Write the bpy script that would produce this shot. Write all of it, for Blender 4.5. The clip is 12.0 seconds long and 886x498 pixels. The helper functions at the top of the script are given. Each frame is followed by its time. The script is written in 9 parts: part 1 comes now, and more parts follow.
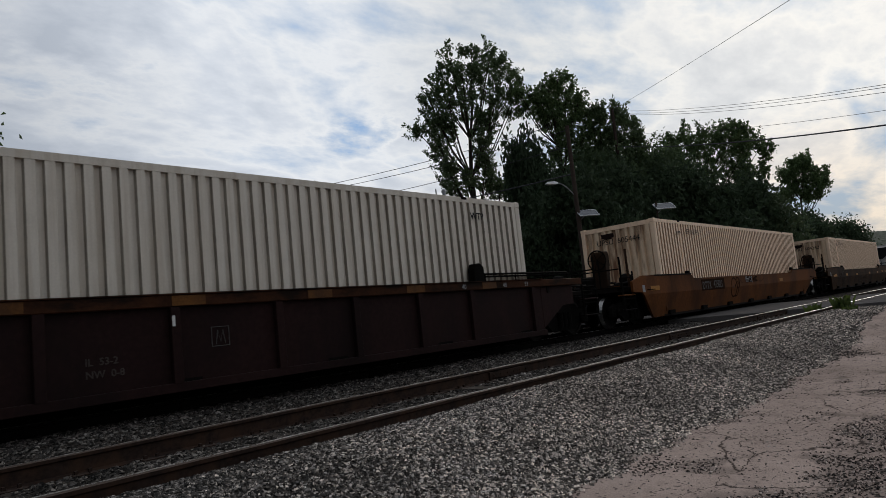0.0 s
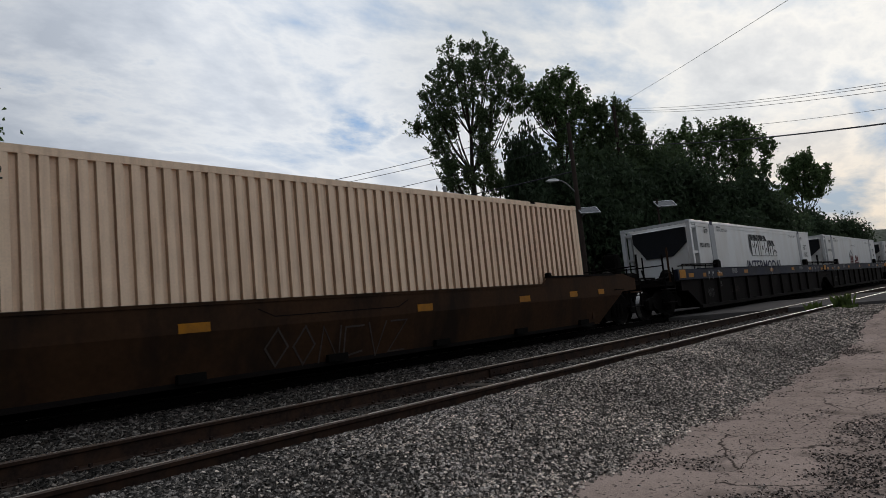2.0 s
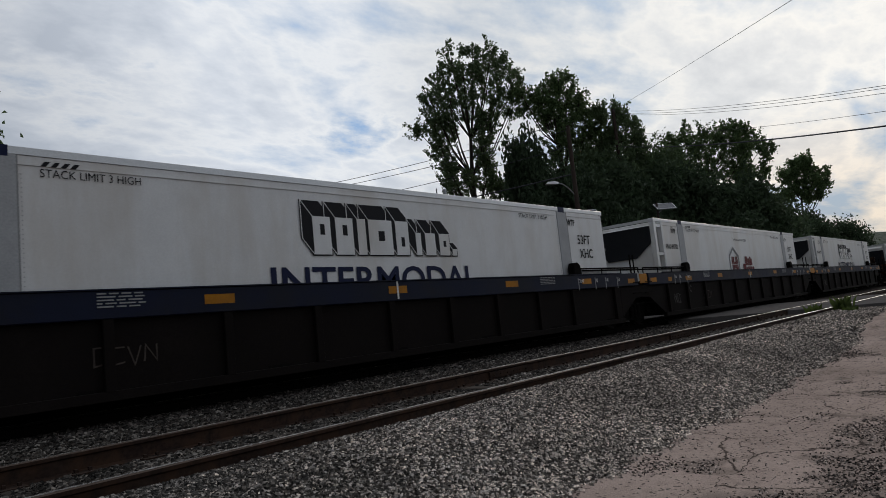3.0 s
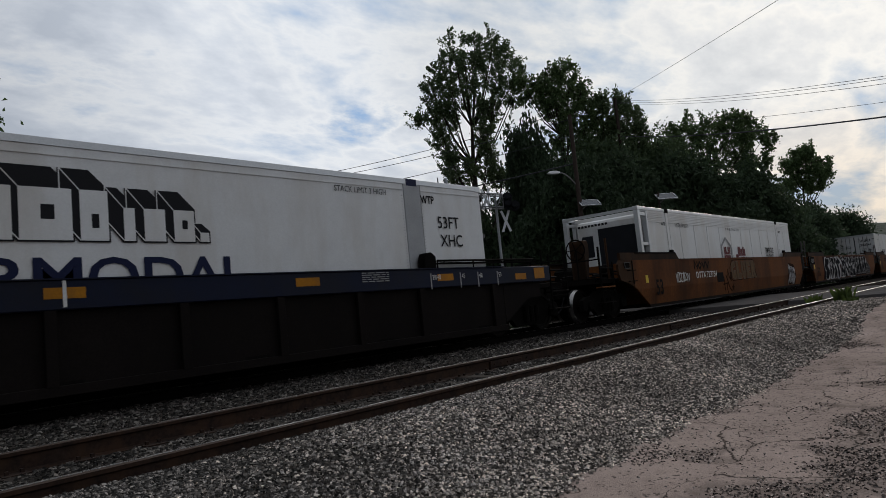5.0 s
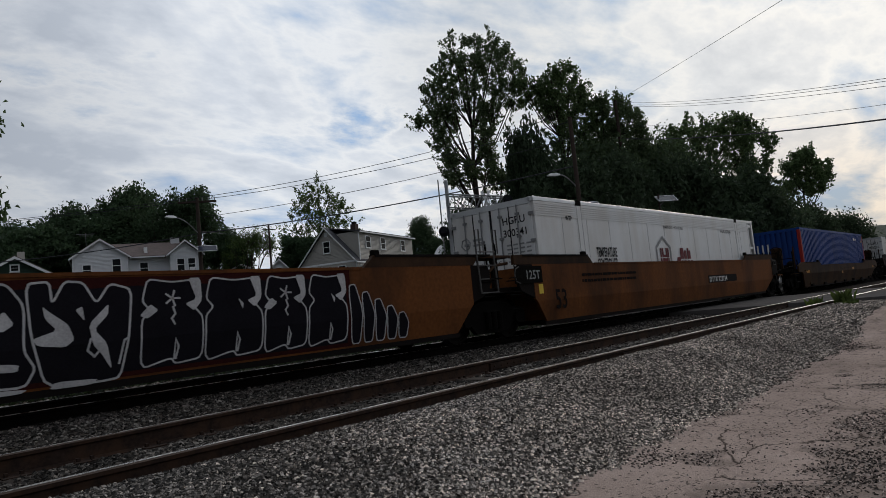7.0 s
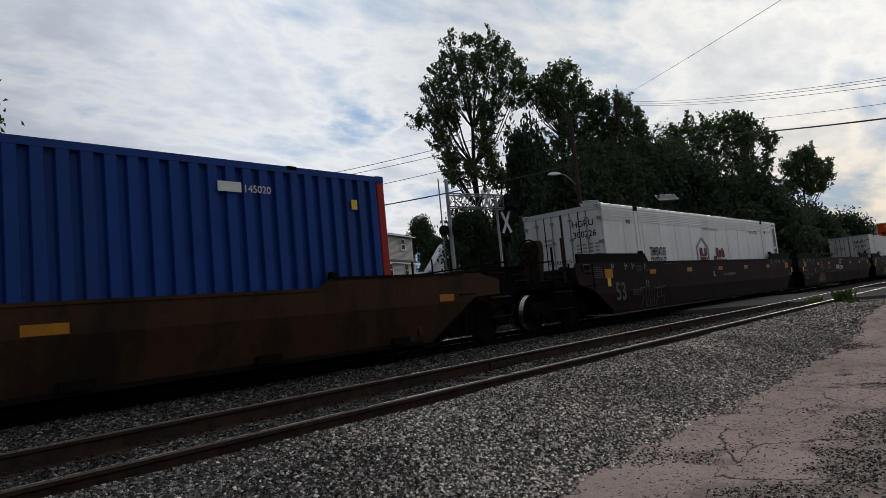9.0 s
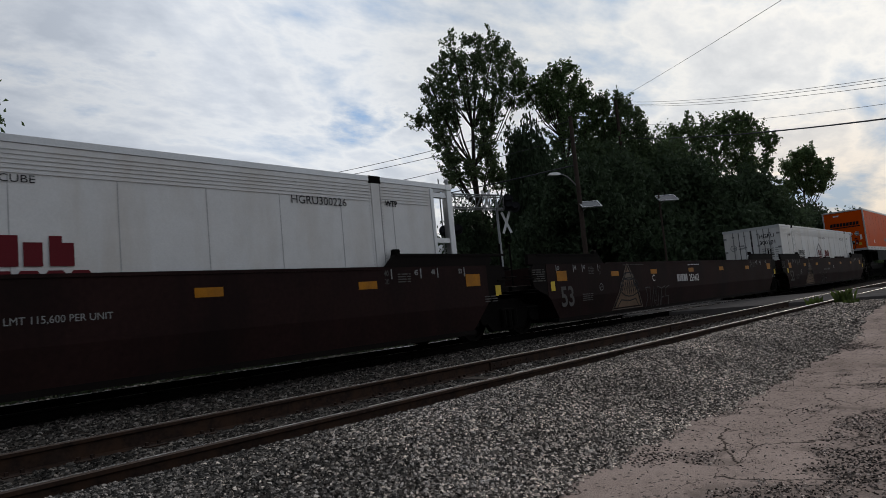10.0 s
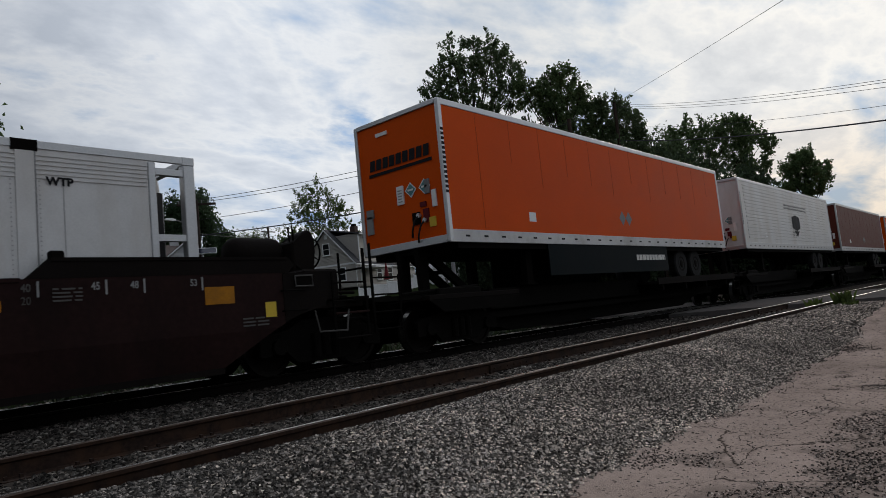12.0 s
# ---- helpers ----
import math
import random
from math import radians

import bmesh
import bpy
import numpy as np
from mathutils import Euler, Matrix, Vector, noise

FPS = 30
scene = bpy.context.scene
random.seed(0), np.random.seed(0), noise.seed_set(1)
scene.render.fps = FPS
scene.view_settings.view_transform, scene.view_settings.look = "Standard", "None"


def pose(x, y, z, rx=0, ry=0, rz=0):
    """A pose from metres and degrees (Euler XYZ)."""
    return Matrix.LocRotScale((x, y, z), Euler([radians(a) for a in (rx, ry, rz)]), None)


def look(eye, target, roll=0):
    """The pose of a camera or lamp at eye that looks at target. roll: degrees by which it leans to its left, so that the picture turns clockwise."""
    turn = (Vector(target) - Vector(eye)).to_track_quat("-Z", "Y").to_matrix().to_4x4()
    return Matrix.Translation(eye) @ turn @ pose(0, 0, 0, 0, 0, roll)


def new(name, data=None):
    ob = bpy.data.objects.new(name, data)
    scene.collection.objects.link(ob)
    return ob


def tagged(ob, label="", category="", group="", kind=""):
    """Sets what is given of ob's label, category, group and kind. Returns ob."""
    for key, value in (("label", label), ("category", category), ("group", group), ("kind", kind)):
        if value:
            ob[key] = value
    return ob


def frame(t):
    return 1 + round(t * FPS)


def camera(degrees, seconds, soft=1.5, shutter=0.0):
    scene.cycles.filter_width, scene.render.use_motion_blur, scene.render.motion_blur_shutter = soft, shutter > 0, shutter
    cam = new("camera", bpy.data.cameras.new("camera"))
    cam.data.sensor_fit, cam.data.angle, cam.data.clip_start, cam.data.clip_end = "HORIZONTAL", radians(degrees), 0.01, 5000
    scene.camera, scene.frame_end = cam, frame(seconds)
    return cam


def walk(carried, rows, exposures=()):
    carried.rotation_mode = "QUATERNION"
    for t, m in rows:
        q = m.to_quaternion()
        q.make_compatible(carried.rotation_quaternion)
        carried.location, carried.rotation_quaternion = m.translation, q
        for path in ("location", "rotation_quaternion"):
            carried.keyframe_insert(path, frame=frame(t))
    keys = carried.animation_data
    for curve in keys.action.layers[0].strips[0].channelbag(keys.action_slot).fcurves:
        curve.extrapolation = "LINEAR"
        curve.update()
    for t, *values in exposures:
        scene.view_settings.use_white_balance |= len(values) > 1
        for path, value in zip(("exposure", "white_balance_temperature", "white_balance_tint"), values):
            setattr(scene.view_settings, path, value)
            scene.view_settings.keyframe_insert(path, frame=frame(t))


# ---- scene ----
cam = camera(67.54, 12.0, soft=0.85, shutter=0.02)
EYE = (0.0, 0.0, 0.719)
walk(cam, [
    (0.0, look(EYE, (7.489, 6.542, 1.781), -5.95)),
    (0.5, look(EYE, (7.485, 6.559, 1.691), -5.68)),
    (1.0, look(EYE, (7.481, 6.567, 1.671), -5.60)),
    (1.5, look(EYE, (7.485, 6.560, 1.692), -5.67)),
    (2.0, look(EYE, (7.483, 6.556, 1.735), -5.74)),
    (2.5, look(EYE, (7.482, 6.556, 1.739), -5.71)),
    (3.0, look(EYE, (7.484, 6.547, 1.776), -5.79)),
    (5.0, look(EYE, (7.477, 6.580, 1.617), -5.57)),
    (5.5, look(EYE, (7.475, 6.582, 1.612), -5.48)),
    (6.0, look(EYE, (7.475, 6.579, 1.635), -5.51)),
    (6.5, look(EYE, (7.475, 6.575, 1.670), -5.48)),
    (7.0, look(EYE, (7.475, 6.578, 1.648), -5.52)),
    (9.0, look(EYE, (7.473, 6.582, 1.632), -5.49)),
    (9.5, look(EYE, (7.474, 6.579, 1.647), -5.49)),
    (10.0, look(EYE, (7.472, 6.582, 1.637), -5.49)),
    (10.5, look(EYE, (7.475, 6.580, 1.634), -5.51)),
    (11.0, look(EYE, (7.475, 6.577, 1.651), -5.54)),
    (11.5, look(EYE, (7.478, 6.571, 1.667), -5.60)),
    (12.0, look(EYE, (7.479, 6.568, 1.677), -5.65)),
])
# ---------------------------------------------------------------- light
SUN_AZ, SUN_EL = 82.0, 24.0          # degrees from +y towards +x, and above the horizon
SUN_DIR = Vector((math.sin(radians(SUN_AZ)) * math.cos(radians(SUN_EL)),
                  math.cos(radians(SUN_AZ)) * math.cos(radians(SUN_EL)), math.sin(radians(SUN_EL))))


def make_world():
    w = bpy.data.worlds.new("evening_sky")
    w.use_nodes = True
    scene.world = w
    nt = w.node_tree
    nt.nodes.clear()
    N = lambda kind, **kw: add_node(nt, kind, **kw)
    L = nt.links.new
    out = N("ShaderNodeOutputWorld")
    geo = N("ShaderNodeTexCoord")
    sep = N("ShaderNodeSeparateXYZ")
    L(geo.outputs["Generated"], sep.inputs[0])
    # clouds lie on a flat layer overhead: divide by the height of the ray
    den = N("ShaderNodeMath", operation="ADD")
    den.inputs[1].default_value = 0.22
    mx = N("ShaderNodeMath", operation="MAXIMUM")
    mx.inputs[1].default_value = 0.0
    L(sep.outputs[2], mx.inputs[0])
    L(mx.outputs[0], den.inputs[0])
    div = N("ShaderNodeVectorMath", operation="DIVIDE")
    comb = N("ShaderNodeCombineXYZ")
    for k in range(3):
        L(den.outputs[0], comb.inputs[k])
    L(geo.outputs["Generated"], div.inputs[0])
    L(comb.outputs[0], div.inputs[1])
    flat = N("ShaderNodeMapping")
    flat.inputs["Rotation"].default_value = (0, 0, radians(38))
    flat.inputs["Scale"].default_value = (1.0, 1.45, 0.0)
    L(div.outputs[0], flat.inputs[0])
    big = N("ShaderNodeTexNoise")
    big.inputs["Scale"].default_value, big.inputs["Detail"].default_value = 1.35, 9.0
    big.inputs["Roughness"].default_value, big.inputs["Distortion"].default_value = 0.53, 0.4
    fine = N("ShaderNodeTexNoise")
    fine.inputs["Scale"].default_value, fine.inputs["Detail"].default_value = 6.5, 8.0
    fine.inputs["Roughness"].default_value = 0.6
    L(flat.outputs[0], big.inputs["Vector"])
    L(flat.outputs[0], fine.inputs["Vector"])
    mixn = N("ShaderNodeMath", operation="MULTIPLY_ADD")
    mixn.inputs[1].default_value = 0.27
    L(fine.outputs["Fac"], mixn.inputs[0])
    L(big.outputs["Fac"], mixn.inputs[2])
    ramp = N("ShaderNodeValToRGB")
    e = ramp.color_ramp.elements
    e[0].position, e[0].color = 0.46, (0.28, 0.42, 0.64, 1)
    e[1].position, e[1].color = 0.545, (0.50, 0.575, 0.685, 1)
    for pos, col in ((0.635, (0.74, 0.765, 0.795, 1)), (0.69, (0.63, 0.67, 0.73, 1)), (0.77, (0.52, 0.565, 0.635, 1))):
        el = e.new(pos)
        el.color = col
    # gaps in the layer where the blue shows
    cover = mixn.outputs[0]
    for way, wide, depth in (((0.654, 0.704, 0.285), 0.085, 0.15), ((0.801, 0.498, 0.333), 0.05, 0.10), ((0.279, 0.892, 0.357), 0.16, 0.08)):
        off = N("ShaderNodeVectorMath", operation="SUBTRACT")
        off.inputs[1].default_value = way
        L(geo.outputs["Generated"], off.inputs[0])
        squat = N("ShaderNodeVectorMath", operation="MULTIPLY")
        squat.inputs[1].default_value = (1.0, 1.0, 2.6)
        L(off.outputs[0], squat.inputs[0])
        far = N("ShaderNodeVectorMath", operation="LENGTH")
        L(squat.outputs[0], far.inputs[0])
        ragged = N("ShaderNodeMath", operation="MULTIPLY_ADD")
        ragged.inputs[1].default_value = wide * 1.6
        L(fine.outputs["Fac"], ragged.inputs[0])
        L(far.outputs["Value"], ragged.inputs[2])
        hole = N("ShaderNodeMapRange", interpolation_type="SMOOTHSTEP")
        hole.inputs["From Min"].default_value, hole.inputs["From Max"].default_value = wide * 1.75, wide * 0.75
        hole.inputs["To Max"].default_value = depth
        L(ragged.outputs[0], hole.inputs["Value"])
        thin = N("ShaderNodeMath", operation="SUBTRACT")
        L(cover, thin.inputs[0])
        L(hole.outputs[0], thin.inputs[1])
        cover = thin.outputs[0]
    L(cover, ramp.inputs[0])
    # the layer is lighter towards the veiled sun, and dimmer on the far side of the sky
    dot = N("ShaderNodeVectorMath", operation="DOT_PRODUCT")
    dot.inputs[1].default_value = SUN_DIR
    L(geo.outputs["Generated"], dot.inputs[0])
    curve = N("ShaderNodeValToRGB")
    c = curve.color_ramp.elements
    c[0].position, c[0].color = 0.02, (0.07, 0.07, 0.075, 1)
    c[1].position, c[1].color = 1.00, (0.80, 0.765, 0.71, 1)
    for pos, v in ((0.30, (0.30, 0.303, 0.31, 1)), (0.44, (0.37, 0.373, 0.38, 1)), (0.66, (0.415, 0.42, 0.43, 1)), (0.76, (0.545, 0.55, 0.56, 1)), (0.84, (0.71, 0.71, 0.712, 1)), (0.90, (0.725, 0.72, 0.715, 1)), (0.95, (0.63, 0.622, 0.605, 1))):
        el = c.new(pos)
        el.color = v
    half = N("ShaderNodeMath", operation="MULTIPLY_ADD")
    half.inputs[1].default_value, half.inputs[2].default_value = 0.5, 0.5
    L(dot.outputs["Value"], half.inputs[0])
    L(half.outputs[0], curve.inputs[0])
    lit = N("ShaderNodeVectorMath", operation="MULTIPLY")
    L(ramp.outputs[0], lit.inputs[0])
    L(curve.outputs[0], lit.inputs[1])
    # evening warmth low down on the sun's side
    low = N("ShaderNodeMapRange")
    low.inputs["From Min"].default_value, low.inputs["From Max"].default_value = 0.24, 0.02
    L(sep.outputs[2], low.inputs["Value"])
    sid = N("ShaderNodeMapRange")
    sid.inputs["From Min"].default_value, sid.inputs["From Max"].default_value = 0.72, 0.98
    L(dot.outputs["Value"], sid.inputs["Value"])
    both_f = N("ShaderNodeMath", operation="MULTIPLY")
    L(low.outputs[0], both_f.inputs[0])
    L(sid.outputs[0], both_f.inputs[1])
    warm = N("ShaderNodeMix", data_type="RGBA", blend_type="MULTIPLY")
    warm.inputs["B"].default_value = (1.06, 0.86, 0.66, 1)
    L(both_f.outputs[0], warm.inputs["Factor"])
    L(lit.outputs[0], warm.inputs["A"])
    el_map = N("ShaderNodeMapRange")
    el_map.inputs["From Min"].default_value, el_map.inputs["From Max"].default_value = 0.35, 0.95
    el_map.inputs["To Min"].default_value, el_map.inputs["To Max"].default_value = 2.0, 2.0 * ZENITH
    L(sep.outputs[2], el_map.inputs["Value"])
    gain = N("ShaderNodeVectorMath", operation="SCALE")
    L(warm.outputs["Result"], gain.inputs[0])
    L(el_map.outputs[0], gain.inputs["Scale"])
    clouds = N("ShaderNodeBackground")
    clouds.inputs["Strength"].default_value = CLOUD
    L(gain.outputs[0], clouds.inputs["Color"])
    sky = N("ShaderNodeTexSky", sky_type="NISHITA", sun_disc=False)
    sky.sun_elevation, sky.sun_rotation = radians(SUN_EL), radians(SUN_AZ)
    blue = N("ShaderNodeBackground")
    blue.inputs["Strength"].default_value = 0.05
    L(sky.outputs[0], blue.inputs["Color"])
    both = N("ShaderNodeMixShader")
    both.inputs[0].default_value = 0.92
    L(blue.outputs[0], both.inputs[1])
    L(clouds.outputs[0], both.inputs[2])
    L(both.outputs[0], out.inputs["Surface"])


def add_node(nt, kind, **kw):
    n = nt.nodes.new(kind)
    for key, value in kw.items():
        setattr(n, key, value)
    return n


CLOUD, ZENITH = 0.80, 1.15
make_world()
sun = new("sun", bpy.data.lights.new("sun", "SUN"))
sun.data.energy, sun.data.angle, sun.data.color = 0.7, radians(14), (1.0, 0.90, 0.78)
sun.matrix_world = look(SUN_DIR * 60, (0, 0, 0))


# ---------------------------------------------------------------- materials
def mat(name, color, rough=0.7, metal=0.0, var=0.25, scale=3.0, grain=40.0, bump=0.15, dist=0.01,
        stain=None, stain_amount=0.0, stain_scale=1.0, streak=0.0, spread=0.0, coat=0.0, spec=0.12):
    """A painted or raw surface: colour that varies at two scales, stains, fine relief."""
    m = bpy.data.materials.new(name)
    m.use_nodes = True
    nt = m.node_tree
    N = lambda kind, **kw: add_node(nt, kind, **kw)
    L = nt.links.new
    bsdf = nt.nodes["Principled BSDF"]
    bsdf.inputs["Metallic"].default_value = metal
    bsdf.inputs["Specular IOR Level"].default_value = spec
    if coat:
        bsdf.inputs["Coat Weight"].default_value = coat
        bsdf.inputs["Coat Roughness"].default_value = 0.15
    tc = N("ShaderNodeTexCoord")
    a = N("ShaderNodeTexNoise")
    a.inputs["Scale"].default_value, a.inputs["Detail"].default_value = scale, 5
    b = N("ShaderNodeTexNoise")
    b.inputs["Scale"].default_value, b.inputs["Detail"].default_value = grain, 3
    L(tc.outputs["Object"], a.inputs["Vector"])
    L(tc.outputs["Object"], b.inputs["Vector"])
    s = N("ShaderNodeMath", operation="ADD")
    L(a.outputs["Fac"], s.inputs[0])
    L(b.outputs["Fac"], s.inputs[1])
    mr = N("ShaderNodeMapRange")
    mr.inputs["From Min"].default_value, mr.inputs["From Max"].default_value = 0.65, 1.35
    mr.inputs["To Min"].default_value, mr.inputs["To Max"].default_value = 1 - var, 1 + var
    L(s.outputs[0], mr.inputs["Value"])
    val = mr.outputs[0]
    if spread:
        oi = N("ShaderNodeObjectInfo")
        r = N("ShaderNodeMapRange")
        r.inputs["To Min"].default_value, r.inputs["To Max"].default_value = 1 - spread, 1 + spread
        L(oi.outputs["Random"], r.inputs["Value"])
        mu = N("ShaderNodeMath", operation="MULTIPLY")
        L(val, mu.inputs[0])
        L(r.outputs[0], mu.inputs[1])
        val = mu.outputs[0]
    col = N("ShaderNodeVectorMath", operation="SCALE")
    col.inputs[0].default_value = color
    L(val, col.inputs["Scale"])
    result = col.outputs[0]
    if stain:
        st = N("ShaderNodeTexNoise")
        st.inputs["Scale"].default_value, st.inputs["Detail"].default_value = stain_scale, 7
        st.inputs["Roughness"].default_value = 0.65
        if streak:
            mpp = N("ShaderNodeMapping")
            mpp.inputs["Scale"].default_value = (1, 1, streak)
            L(tc.outputs["Object"], mpp.inputs[0])
            L(mpp.outputs[0], st.inputs["Vector"])
        else:
            L(tc.outputs["Object"], st.inputs["Vector"])
        sr = N("ShaderNodeMapRange")
        sr.inputs["From Min"].default_value, sr.inputs["From Max"].default_value = 0.45, 0.62
        sr.inputs["To Max"].default_value = stain_amount
        L(st.outputs["Fac"], sr.inputs["Value"])
        mi = N("ShaderNodeMix", data_type="RGBA")
        mi.inputs["B"].default_value = (*stain, 1)
        L(sr.outputs[0], mi.inputs["Factor"])
        L(result, mi.inputs["A"])
        result = mi.outputs["Result"]
    L(result, bsdf.inputs["Base Color"])
    rr = N("ShaderNodeMapRange")
    rr.inputs["To Min"].default_value, rr.inputs["To Max"].default_value = max(0.03, rough - 0.12), min(1, rough + 0.12)
    L(a.outputs["Fac"], rr.inputs["Value"])
    L(rr.outputs[0], bsdf.inputs["Roughness"])
    if bump:
        bp = N("ShaderNodeBump")
        bp.inputs["Strength"].default_value, bp.inputs["Distance"].default_value = bump, dist
        L(s.outputs[0], bp.inputs["Height"])
        L(bp.outputs[0], bsdf.inputs["Normal"])
    return m


